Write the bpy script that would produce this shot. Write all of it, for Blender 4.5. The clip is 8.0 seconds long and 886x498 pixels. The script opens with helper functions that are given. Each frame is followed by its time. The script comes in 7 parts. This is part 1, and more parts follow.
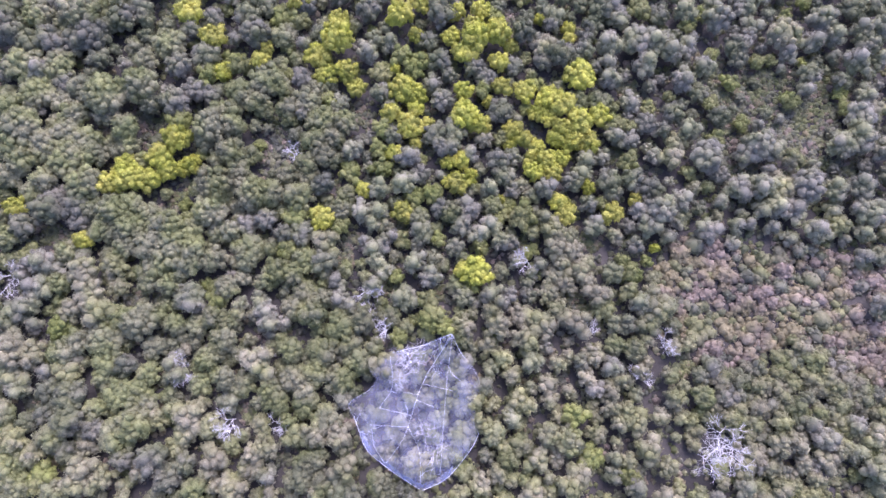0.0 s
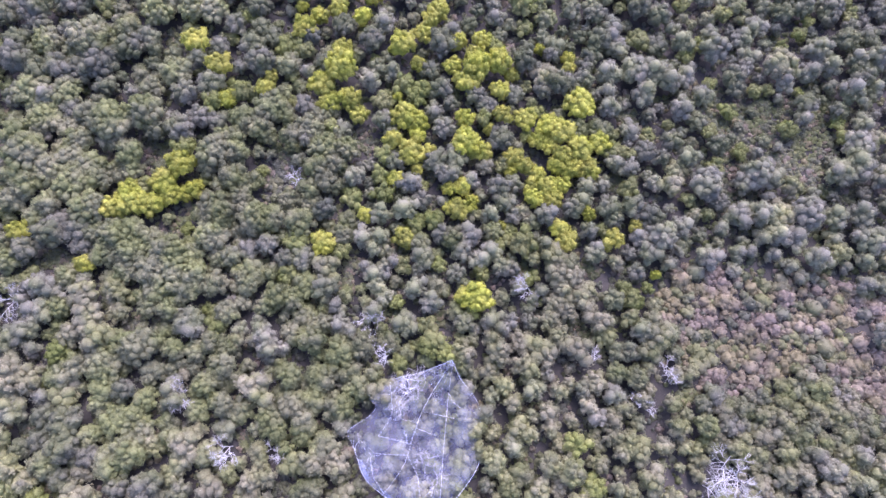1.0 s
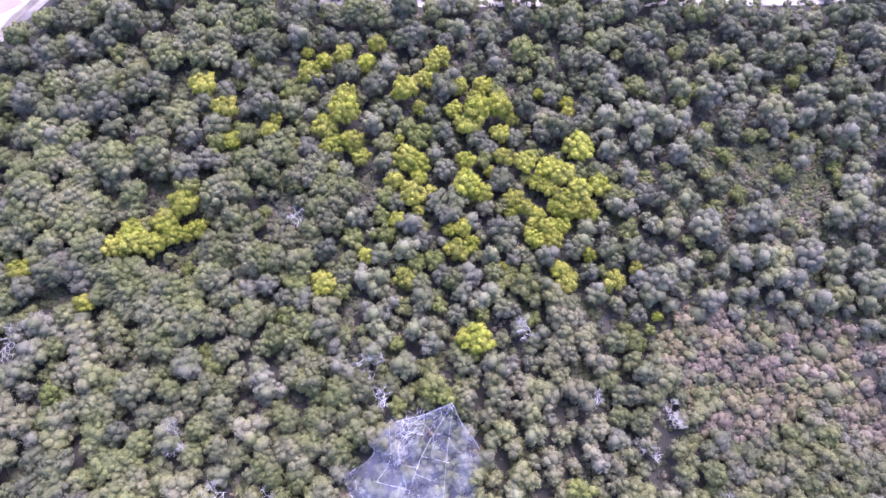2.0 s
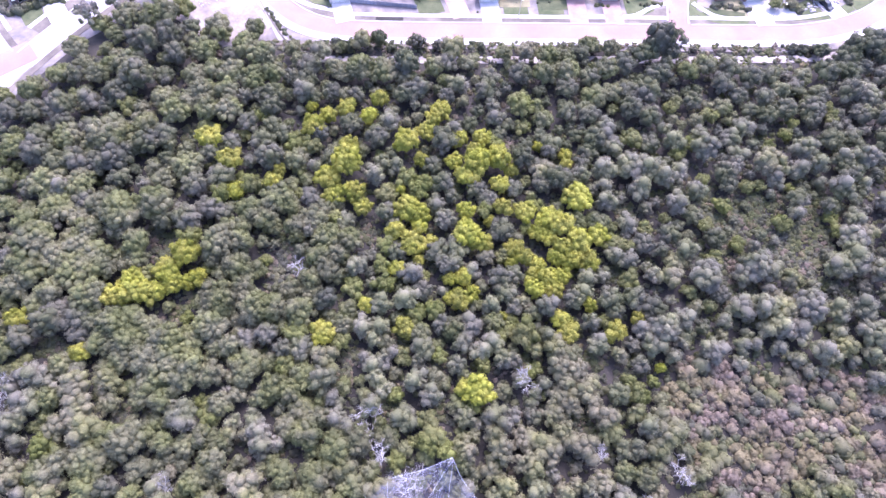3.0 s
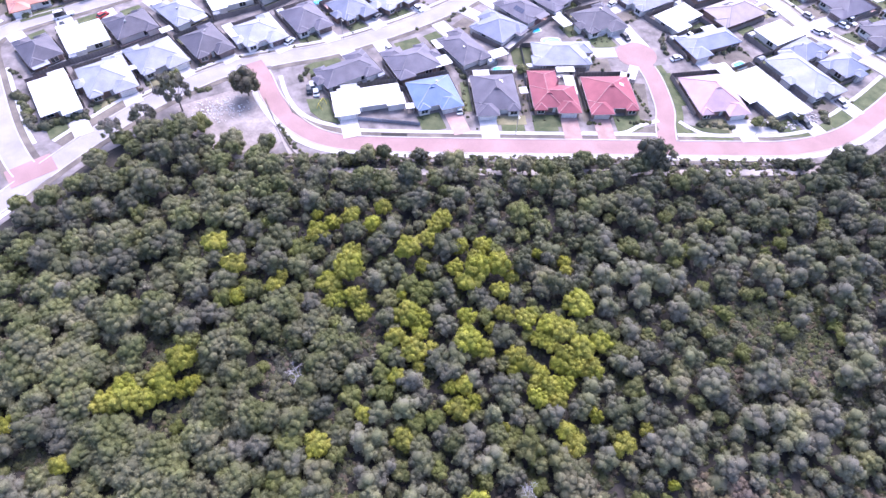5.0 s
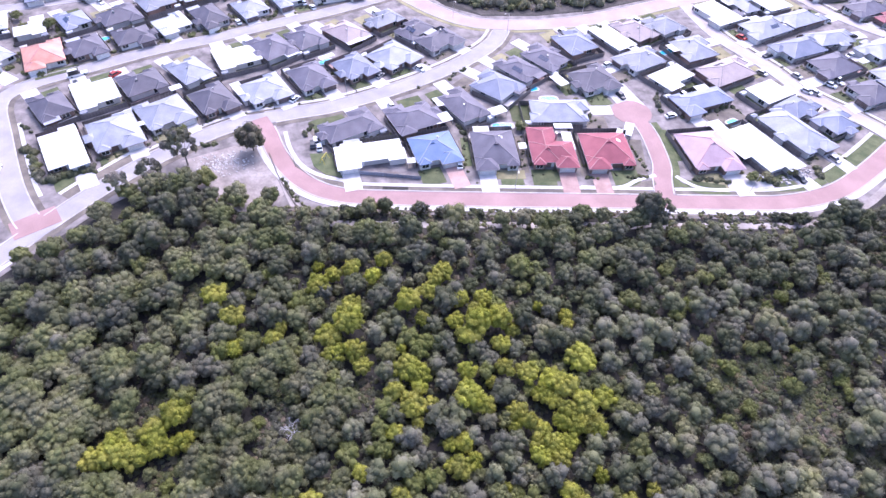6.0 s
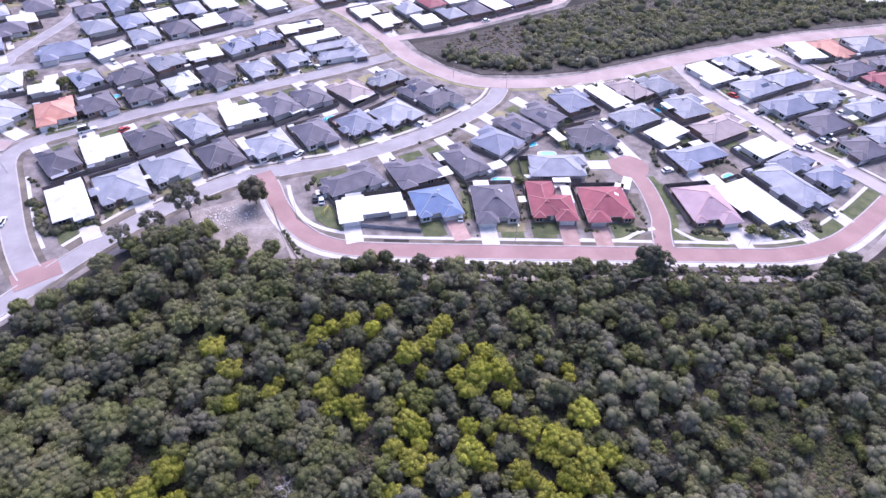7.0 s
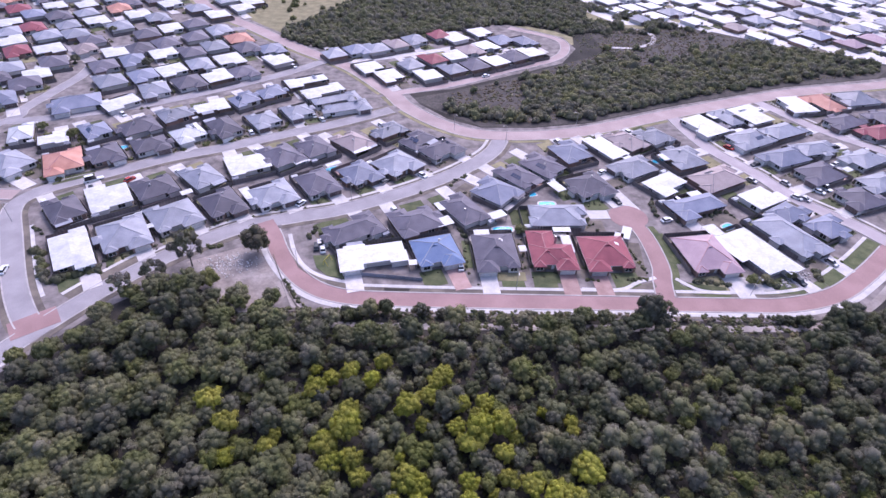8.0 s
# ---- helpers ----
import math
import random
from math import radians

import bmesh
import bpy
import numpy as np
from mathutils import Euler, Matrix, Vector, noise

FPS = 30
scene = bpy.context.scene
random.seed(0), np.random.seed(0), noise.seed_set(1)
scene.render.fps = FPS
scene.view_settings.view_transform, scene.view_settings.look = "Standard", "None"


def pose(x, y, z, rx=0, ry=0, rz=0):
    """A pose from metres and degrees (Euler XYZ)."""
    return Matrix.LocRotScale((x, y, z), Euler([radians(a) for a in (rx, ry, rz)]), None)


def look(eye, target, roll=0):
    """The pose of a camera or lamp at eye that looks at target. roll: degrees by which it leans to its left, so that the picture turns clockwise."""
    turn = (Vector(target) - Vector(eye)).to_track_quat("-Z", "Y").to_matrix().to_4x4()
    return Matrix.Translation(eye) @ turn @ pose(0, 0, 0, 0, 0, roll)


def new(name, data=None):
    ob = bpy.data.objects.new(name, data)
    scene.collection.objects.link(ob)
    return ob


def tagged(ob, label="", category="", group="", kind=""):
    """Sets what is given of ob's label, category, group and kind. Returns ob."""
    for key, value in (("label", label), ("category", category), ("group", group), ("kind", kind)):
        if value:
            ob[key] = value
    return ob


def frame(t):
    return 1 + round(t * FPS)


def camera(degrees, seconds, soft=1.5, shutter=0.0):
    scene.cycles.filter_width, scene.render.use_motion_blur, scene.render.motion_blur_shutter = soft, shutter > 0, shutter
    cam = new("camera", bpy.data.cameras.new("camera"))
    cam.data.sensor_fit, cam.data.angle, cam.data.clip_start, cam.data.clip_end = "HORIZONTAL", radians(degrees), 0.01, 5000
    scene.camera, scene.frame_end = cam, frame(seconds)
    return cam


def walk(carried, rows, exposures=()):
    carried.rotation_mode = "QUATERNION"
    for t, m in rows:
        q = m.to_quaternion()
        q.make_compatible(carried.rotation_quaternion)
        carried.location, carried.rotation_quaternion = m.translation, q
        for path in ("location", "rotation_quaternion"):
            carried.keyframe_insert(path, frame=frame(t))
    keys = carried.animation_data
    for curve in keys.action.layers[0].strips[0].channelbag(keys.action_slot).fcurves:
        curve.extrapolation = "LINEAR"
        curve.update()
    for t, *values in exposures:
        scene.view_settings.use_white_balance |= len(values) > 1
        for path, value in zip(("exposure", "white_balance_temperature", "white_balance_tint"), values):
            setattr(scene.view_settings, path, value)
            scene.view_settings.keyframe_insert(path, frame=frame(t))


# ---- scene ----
EYE = 115.0
cam = camera(76.77, 8.0, 1.48)
walk(cam, [
    (0.0, pose(0, 0, EYE, 12.62, -1.33, -1.28)),
    (0.5, pose(0, 0, EYE, 13.55, -1.32, -1.11)),
    (1.0, pose(0, 0, EYE, 15.24, -1.32, -0.98)),
    (1.5, pose(0, 0, EYE, 17.20, -1.31, -0.86)),
    (3.0, pose(0, 0, EYE, 24.44, -1.35, -0.60)),
    (3.5, pose(0, 0, EYE, 27.16, -1.36, -0.52)),
    (4.0, pose(0, 0, EYE, 29.86, -1.37, -0.47)),
    (4.5, pose(0, 0, EYE, 32.56, -1.37, -0.42)),
    (6.0, pose(0, 0, EYE, 40.63, -1.44, -0.23)),
    (6.5, pose(0, 0, EYE, 43.30, -1.45, -0.20)),
    (7.0, pose(0, 0, EYE, 45.99, -1.45, -0.15)),
    (7.5, pose(0, 0, EYE, 48.68, -1.50, -0.06)),
    (8.0, pose(0, 0, EYE, 51.00, -1.50, 0.00)),
], exposures=[(0.0, 1.98, 5450, 34.5), (1.5, 2.05, 5410, 35.5), (3.5, 2.10, 5400, 34.5), (4.5, 1.76, 5440, 28.5), (6.5, 1.32, 5560, 26), (8.0, 0.70, 5640, 29.5)])

# ---- light ----
SUN_ELEVATION, SUN_AZIMUTH = radians(52), radians(15)
world = bpy.data.worlds.new("overcast_sky")
scene.world = world
world.use_nodes = True
wn, wl = world.node_tree.nodes, world.node_tree.links
sky = wn.new("ShaderNodeTexSky")
sky.sky_type, sky.sun_disc = "NISHITA", False
sky.sun_elevation, sky.sun_rotation = SUN_ELEVATION, SUN_AZIMUTH
sky.air_density, sky.dust_density = 1.0, 4.0
wl.new(sky.outputs["Color"], wn["Background"].inputs["Color"])
wn["Background"].inputs["Strength"].default_value = 0.155
sun = new("sun", bpy.data.lights.new("sun", "SUN"))
sun.data.energy, sun.data.angle, sun.data.color = 1.2, radians(32), (1.0, 0.95, 0.9)
sun.matrix_world = look((150 * math.sin(SUN_AZIMUTH), 150 * math.cos(SUN_AZIMUTH), 150 * math.tan(SUN_ELEVATION)), (0, 0, 0))


# ---- materials ----
def mat(name, dark, light, scale=0.3, rough=0.8, bump=0.2, fine=6.0, vary=0.15, metal=0.0, spec=0.3, speck=0.5):
    """Two colours mixed by broad and fine noise in world metres, relief, and a tint of its own for each object."""
    m = bpy.data.materials.new(name)
    m.use_nodes = True
    n, l = m.node_tree.nodes, m.node_tree.links
    b = n["Principled BSDF"]
    geo = n.new("ShaderNodeNewGeometry")
    broad = n.new("ShaderNodeTexNoise")
    broad.inputs["Scale"].default_value, broad.inputs["Detail"].default_value = scale, 3
    small = n.new("ShaderNodeTexNoise")
    small.inputs["Scale"].default_value, small.inputs["Detail"].default_value = fine, 2
    ramp = n.new("ShaderNodeMapRange")
    ramp.inputs["From Min"].default_value, ramp.inputs["From Max"].default_value = 0.32, 0.68
    mix = n.new("ShaderNodeMix")
    mix.data_type = "RGBA"
    mix.inputs["A"].default_value, mix.inputs["B"].default_value = (*dark, 1), (*light, 1)
    info = n.new("ShaderNodeObjectInfo")
    add = n.new("ShaderNodeMath")
    add.operation = "MULTIPLY_ADD"
    add.inputs[1].default_value, add.inputs[2].default_value = vary, 1 - vary * 0.5
    grain = n.new("ShaderNodeMath")
    grain.operation = "MULTIPLY_ADD"
    grain.inputs[1].default_value, grain.inputs[2].default_value = speck, 1 - speck * 0.5
    both = n.new("ShaderNodeMath")
    both.operation = "MULTIPLY"
    scaled = n.new("ShaderNodeVectorMath")
    scaled.operation = "SCALE"
    bumper = n.new("ShaderNodeBump")
    bumper.inputs["Strength"].default_value, bumper.inputs["Distance"].default_value = bump, 0.15
    for t in (broad, small):
        l.new(geo.outputs["Position"], t.inputs["Vector"])
    l.new(broad.outputs["Fac"], ramp.inputs["Value"])
    l.new(ramp.outputs["Result"], mix.inputs["Factor"])
    l.new(info.outputs["Random"], add.inputs[0])
    l.new(small.outputs["Fac"], grain.inputs[0])
    l.new(add.outputs[0], both.inputs[0])
    l.new(grain.outputs[0], both.inputs[1])
    l.new(mix.outputs["Result"], scaled.inputs[0])
    l.new(both.outputs[0], scaled.inputs["Scale"])
    l.new(scaled.outputs[0], b.inputs["Base Color"])
    l.new(small.outputs["Fac"], bumper.inputs["Height"])
    l.new(bumper.outputs["Normal"], b.inputs["Normal"])
    b.inputs["Roughness"].default_value, b.inputs["Metallic"].default_value = rough, metal
    b.inputs["Specular IOR Level"].default_value = spec
    return m


def leaf(name, dark, light, scale=0.11):
    """Foliage: the plain material, with a share of the light passing through the leaves."""
    m = mat(name, dark, light, scale, 0.75, 0.5, 4.5, 0.35, speck=0.95)
    n, l = m.node_tree.nodes, m.node_tree.links
    b = n["Principled BSDF"]
    geo = n.new("ShaderNodeNewGeometry")
    patch = n.new("ShaderNodeTexNoise")
    patch.inputs["Scale"].default_value, patch.inputs["Detail"].default_value = 0.17, 1
    span = n.new("ShaderNodeMapRange")
    span.inputs["From Min"].default_value, span.inputs["From Max"].default_value = 0.38, 0.62
    hue = n.new("ShaderNodeMix")
    hue.data_type = "RGBA"
    hue.inputs["A"].default_value, hue.inputs["B"].default_value = (1.09, 1.04, 1.18, 1), (1.03, 1.06, 0.84, 1)
    each = n.new("ShaderNodeMath")
    each.operation = "MULTIPLY_ADD"
    each.inputs[1].default_value, each.inputs[2].default_value = 0.36, 0.86
    tint, tone = n.new("ShaderNodeVectorMath"), n.new("ShaderNodeVectorMath")
    tint.operation, tone.operation = "MULTIPLY", "SCALE"
    l.new(geo.outputs["Position"], patch.inputs["Vector"])
    l.new(patch.outputs["Fac"], span.inputs["Value"])
    l.new(span.outputs["Result"], hue.inputs["Factor"])
    l.new(geo.outputs["Random Per Island"], each.inputs[0])
    l.new(b.inputs["Base Color"].links[0].from_socket, tint.inputs[0])
    l.new(hue.outputs["Result"], tint.inputs[1])
    l.new(tint.outputs[0], tone.inputs[0])
    l.new(each.outputs[0], tone.inputs["Scale"])
    l.new(tone.outputs[0], b.inputs["Base Color"])
    thin, mix = n.new("ShaderNodeBsdfTranslucent"), n.new("ShaderNodeMixShader")
    mix.inputs["Fac"].default_value = 0.42
    l.new(tone.outputs[0], thin.inputs["Color"])
    l.new(b.outputs[0], mix.inputs[1])
    l.new(thin.outputs[0], mix.inputs[2])
    l.new(mix.outputs[0], n["Material Output"].inputs["Surface"])
    return m


LEAF = {
    "grey": leaf("leaf_grey_green", (0.108, 0.113, 0.069), (0.186, 0.182, 0.120)),
    "olive": leaf("leaf_olive", (0.110, 0.117, 0.057), (0.190, 0.189, 0.098)),
    "pale": leaf("leaf_pale_silver", (0.146, 0.148, 0.097), (0.222, 0.215, 0.144)),
    "lime": leaf("leaf_fresh_green", (0.130, 0.141, 0.047), (0.208, 0.212, 0.078)),
    "straw": leaf("leaf_straw_green", (0.150, 0.148, 0.080), (0.232, 0.220, 0.126)),
    "wattle": leaf("leaf_yellow_bloom", (0.205, 0.214, 0.041), (0.372, 0.362, 0.065), 0.4),
    "brown": leaf("leaf_brown_heath", (0.134, 0.112, 0.076), (0.202, 0.168, 0.116)),
    "dark": leaf("leaf_dark_green", (0.084, 0.091, 0.059), (0.146, 0.149, 0.097)),
    "dome": leaf("leaf_brown_green", (0.086, 0.081, 0.052), (0.138, 0.128, 0.084)),
    "thin": leaf("leaf_grey_thin", (0.160, 0.154, 0.116), (0.250, 0.238, 0.184)),
}
BARK = mat("bark_grey", (0.10, 0.085, 0.07), (0.22, 0.20, 0.17), 0.5, 0.9, 0.5, 8)
DEADWOOD = mat("bleached_deadwood", (0.30, 0.28, 0.27), (0.48, 0.46, 0.45), 0.6, 0.85, 0.3, 10)
# Soil colour darkened below real litter so gaps between crowns read as shade.
SHADED_SOIL = mat("bush_soil_shade_toned", (0.022, 0.020, 0.018), (0.052, 0.046, 0.040), 0.06, 0.95, 0.8, 1.6, 0)
YARD = mat("suburb_paving", (0.115, 0.100, 0.097), (0.275, 0.238, 0.230), 0.22, 0.9, 0.4, 0.9, 0)
LOT = mat("disturbed_lot_sand", (0.190, 0.158, 0.146), (0.345, 0.298, 0.276), 0.2, 0.95, 0.8, 1.1, 0)
SAND = mat("pale_sand", (0.25, 0.215, 0.20), (0.42, 0.37, 0.345), 0.12, 0.95, 0.5, 1.5, 0)
VERGE = mat("mulched_verge", (0.10, 0.085, 0.075), (0.20, 0.17, 0.14), 0.2, 0.95, 0.6, 2.5, 0)
ASPHALT = mat("grey_asphalt", (0.256, 0.236, 0.248), (0.338, 0.313, 0.326), 0.15, 0.85, 0.2, 8, 0)
RED_ROAD = mat("red_paved_road", (0.270, 0.168, 0.164), (0.345, 0.220, 0.213), 0.12, 0.85, 0.2, 6, 0)
PINK_ROAD = mat("faded_red_asphalt", (0.318, 0.240, 0.232), (0.415, 0.325, 0.312), 0.1, 0.85, 0.2, 6, 0)
MAUVE_ROAD = mat("mauve_grey_asphalt", (0.335, 0.290, 0.300), (0.425, 0.372, 0.382), 0.12, 0.85, 0.2, 6, 0)
CONCRETE = mat("pale_concrete", (0.45, 0.42, 0.41), (0.60, 0.565, 0.555), 0.3, 0.85, 0.2, 4, 0.1)
NEWGROUND = mat("bare_pale_ground", (0.50, 0.47, 0.465), (0.70, 0.66, 0.655), 0.06, 0.9, 0.2, 1.0, 0)
BRICKPAVE = mat("red_brick_paving", (0.32, 0.205, 0.185), (0.42, 0.285, 0.26), 0.4, 0.85, 0.3, 7, 0.2)
LAWN = mat("lawn_grass", (0.062, 0.078, 0.036), (0.122, 0.128, 0.066), 0.3, 0.95, 0.5, 5, 0.35)
DRY_GRASS = mat("dry_grass", (0.18, 0.165, 0.095), (0.29, 0.255, 0.15), 0.2, 0.95, 0.5, 4, 0.2)
ROOF = {
    "W": mat("white_metal_roof", (0.47, 0.465, 0.475), (0.60, 0.595, 0.605), 0.3, 0.5, 0.1, 1.3, 0.12),
    "G": mat("grey_metal_roof", (0.225, 0.23, 0.265), (0.31, 0.31, 0.355), 0.25, 0.5, 0.1, 4, 0.35),
    "D": mat("charcoal_tile_roof", (0.100, 0.091, 0.116), (0.148, 0.134, 0.164), 0.25, 0.6, 0.2, 5, 0.4),
    "S": mat("slate_blue_roof", (0.178, 0.190, 0.256), (0.240, 0.250, 0.320), 0.25, 0.5, 0.1, 4, 0.3),
    "B": mat("blue_metal_roof", (0.112, 0.165, 0.295), (0.152, 0.208, 0.345), 0.25, 0.45, 0.1, 4, 0.15),
    "R": mat("red_tile_roof", (0.215, 0.055, 0.074), (0.29, 0.082, 0.10), 0.25, 0.6, 0.2, 5, 0.15),
    "P": mat("mauve_tile_roof", (0.34, 0.235, 0.27), (0.42, 0.30, 0.33), 0.25, 0.6, 0.2, 5, 0.1),
    "O": mat("terracotta_roof", (0.42, 0.19, 0.14), (0.52, 0.27, 0.205), 0.25, 0.6, 0.2, 5, 0.15),
    "N": mat("taupe_tile_roof", (0.28, 0.225, 0.22), (0.36, 0.29, 0.28), 0.25, 0.6, 0.2, 5, 0.2),
}
ROOF_WORDS = {"W": "white metal", "G": "grey metal", "D": "charcoal tiled", "S": "slate blue", "B": "bright blue metal",
              "R": "deep red tiled", "P": "mauve tiled", "O": "orange terracotta", "N": "taupe tiled"}
CAP = mat("ridge_cap_light", (0.30, 0.30, 0.33), (0.37, 0.37, 0.40), 0.5, 0.6, 0.1, 4)
DARKCAP = mat("ridge_cap_dark", (0.165, 0.152, 0.178), (0.22, 0.205, 0.235), 0.5, 0.6, 0.1, 4)
GUTTER = mat("grey_gutter", (0.17, 0.165, 0.18), (0.25, 0.24, 0.26), 0.5, 0.5, 0.1, 4, 0.4)
KERB = mat("grey_kerb", (0.34, 0.31, 0.305), (0.46, 0.425, 0.415), 0.4, 0.85, 0.2, 4, 0.1)
DARK_GARAGE = mat("dark_garage_door", (0.10, 0.075, 0.07), (0.20, 0.15, 0.14), 0.5, 0.5, 0.1, 3, 0.5)
PINKCAP = mat("ridge_cap_pink", (0.40, 0.20, 0.20), (0.50, 0.27, 0.27), 0.5, 0.6, 0.1, 4)
RENDER = mat("rendered_wall", (0.56, 0.52, 0.49), (0.70, 0.66, 0.62), 0.2, 0.85, 0.2, 5, 0.4)
BRICK = mat("brown_brick_wall", (0.20, 0.13, 0.10), (0.32, 0.22, 0.17), 0.3, 0.85, 0.3, 9, 0.3)
GLASS = mat("dark_window_glass", (0.02, 0.022, 0.026), (0.035, 0.038, 0.042), 0.5, 0.12, 0.0, 2, 0.2, 0, 0.6)
FRAME = mat("white_window_frame", (0.70, 0.70, 0.70), (0.78, 0.78, 0.78), 0.5, 0.5, 0.0, 3)
GARAGE = mat("garage_door_paint", (0.60, 0.57, 0.54), (0.74, 0.71, 0.68), 0.5, 0.5, 0.1, 3, 0.5)
FENCE = mat("dark_steel_fence", (0.13, 0.115, 0.11), (0.19, 0.165, 0.16), 0.3, 0.6, 0.2, 6, 0.3)
POOL = mat("pool_water", (0.05, 0.42, 0.60), (0.09, 0.52, 0.70), 0.6, 0.08, 0.2, 2, 0.2, 0, 0.5)
SOLAR = mat("solar_glass", (0.02, 0.03, 0.07), (0.03, 0.045, 0.10), 0.5, 0.15, 0.0, 3, 0.1, 0, 0.6)
TYRE = mat("tyre_rubber", (0.015, 0.015, 0.016), (0.03, 0.03, 0.03), 1, 0.9)
PAINT = {
    "white": mat("white_car_paint", (0.72, 0.72, 0.72), (0.80, 0.80, 0.80), 0.5, 0.25, 0.0, 2),
    "silver": mat("silver_car_paint", (0.38, 0.38, 0.40), (0.46, 0.46, 0.48), 0.5, 0.25, 0.0, 2, 0.1, 0.6),
    "red": mat("red_car_paint", (0.36, 0.04, 0.03), (0.42, 0.06, 0.05), 0.5, 0.25, 0.0, 2),
    "dark": mat("dark_car_paint", (0.03, 0.033, 0.04), (0.05, 0.053, 0.06), 0.5, 0.25, 0.0, 2),
}
STEEL = mat("galvanised_steel", (0.35, 0.35, 0.36), (0.45, 0.45, 0.46), 0.5, 0.45, 0.05, 6, 0.1, 0.7)
ROPE = mat("white_rope", (0.70, 0.70, 0.74), (0.80, 0.80, 0.84), 0.5, 0.8, 0.1, 10)


def net_material(name, thin, thick):
    m = bpy.data.materials.new(name)
    m.use_nodes = True
    n, l = m.node_tree.nodes, m.node_tree.links
    b, out = n["Principled BSDF"], n["Material Output"]
    b.inputs["Base Color"].default_value, b.inputs["Roughness"].default_value = (0.56, 0.57, 0.78, 1), 0.7
    clear = n.new("ShaderNodeBsdfTransparent")
    mix = n.new("ShaderNodeMixShader")
    geo = n.new("ShaderNodeNewGeometry")
    tex = n.new("ShaderNodeTexNoise")
    tex.inputs["Scale"].default_value, tex.inputs["Detail"].default_value = 0.28, 2
    span = n.new("ShaderNodeMapRange")
    for key, value in (("From Min", 0.3), ("From Max", 0.7), ("To Min", thin), ("To Max", thick)):
        span.inputs[key].default_value = value
    l.new(geo.outputs["Position"], tex.inputs["Vector"])
    l.new(tex.outputs["Fac"], span.inputs["Value"])
    l.new(span.outputs["Result"], mix.inputs["Fac"])
    l.new(clear.outputs[0], mix.inputs[1])
    l.new(b.outputs[0], mix.inputs[2])
    l.new(mix.outputs[0], out.inputs["Surface"])
    return m


NET = net_material("fine_white_netting", 0.025, 0.115)
NET_EDGE = net_material("bunched_white_netting", 0.10, 0.34)


# ---- building blocks ----
def mesh_of(name, verts, faces, material, smooth=False):
    me = bpy.data.meshes.new(name)
    me.from_pydata(verts, [], faces)
    me.materials.append(material)
    if smooth:
        me.polygons.foreach_set("use_smooth", [True] * len(me.polygons))
    return me


def part(name, shape, material, parent, label="", smooth=False):
    """One mesh object under a thing or a part; shape is (verts, faces)."""
    ob = new(name, mesh_of(name, shape[0], shape[1], material, smooth))
    ob.parent = parent
    return tagged(ob, label)


def box(x0, x1, y0, y1, z0, z1):
    v = [(x, y, z) for z in (z0, z1) for x, y in ((x0, y0), (x1, y0), (x1, y1), (x0, y1))]
    return v, [(3, 2, 1, 0), (4, 5, 6, 7), (0, 1, 5, 4), (1, 2, 6, 5), (2, 3, 7, 6), (3, 0, 4, 7)]


def joined(*shapes):
    v, f = [], []
    for sv, sf in shapes:
        k = len(v)
        v += list(sv)
        f += [tuple(i + k for i in q) for q in sf]
    return v, f


def beam(a, b, r, sides=4, taper=1.0):
    """A tapered rod from a to b."""
    a, b = Vector(a), Vector(b)
    q = (b - a).to_track_quat("Z", "Y")
    v = []
    for p, rr in ((a, r), (b, r * taper)):
        for i in range(sides):
            w = 2 * math.pi * (i + 0.5) / sides
            v.append(tuple(p + q @ Vector((rr * math.cos(w), rr * math.sin(w), 0))))
    f = [(i, (i + 1) % sides, sides + (i + 1) % sides, sides + i) for i in range(sides)]
    return v, f + [tuple(range(sides))[::-1], tuple(range(sides, 2 * sides))]


def smooth_line(points, step=1.5):
    """Points along a Catmull-Rom curve through the given ones."""
    p = [np.array(q, float) for q in points]
    p = [2 * p[0] - p[1]] + p + [2 * p[-1] - p[-2]]
    out = []
    for a, b, c, d in zip(p, p[1:], p[2:], p[3:]):
        n = max(2, int(np.linalg.norm(c - b) / step))
        for i in range(n):
            t = i / n
            out.append(0.5 * (2 * b + (c - a) * t + (2 * a - 5 * b + 4 * c - d) * t * t + (3 * b - a - 3 * c + d) * t ** 3))
    return np.array(out + [p[-2]])


def ribbon(line, left, right, z0, z1):
    """A slab that follows a line, between two offsets from it (positive to the left of its way)."""
    d = np.gradient(line, axis=0)
    d /= np.linalg.norm(d, axis=1)[:, None]
    side = np.stack([-d[:, 1], d[:, 0]], 1)
    a, b = line + side * left, line + side * right
    v, f = [], []
    for p, q in zip(a, b):
        v += [(*p, z0), (*p, z1), (*q, z1), (*q, z0)]
    for i in range(len(line) - 1):
        k = 4 * i
        for j in range(3):
            f.append((k + j, k + 4 + j, k + 5 + j, k + 1 + j))
    return v, f


def sheet(name, outline, z, material, label, category):
    """A flat piece of ground with a skirt, so that it has depth."""
    n = len(outline)
    v = [(x, y, z) for x, y in outline] + [(x, y, -0.3) for x, y in outline]
    f = [tuple(range(n))] + [(i, i + n, (i + 1) % n + n, (i + 1) % n) for i in range(n)]
    return tagged(new(name, mesh_of(name, v, f, material)), label, category, kind="structure")


def inside(x, y, poly):
    hit = False
    for (xa, ya), (xb, yb) in zip(poly, poly[1:] + poly[:1]):
        if (ya > y) != (yb > y) and x < (xb - xa) * (y - ya) / (yb - ya) + xa:
            hit = not hit
    return hit


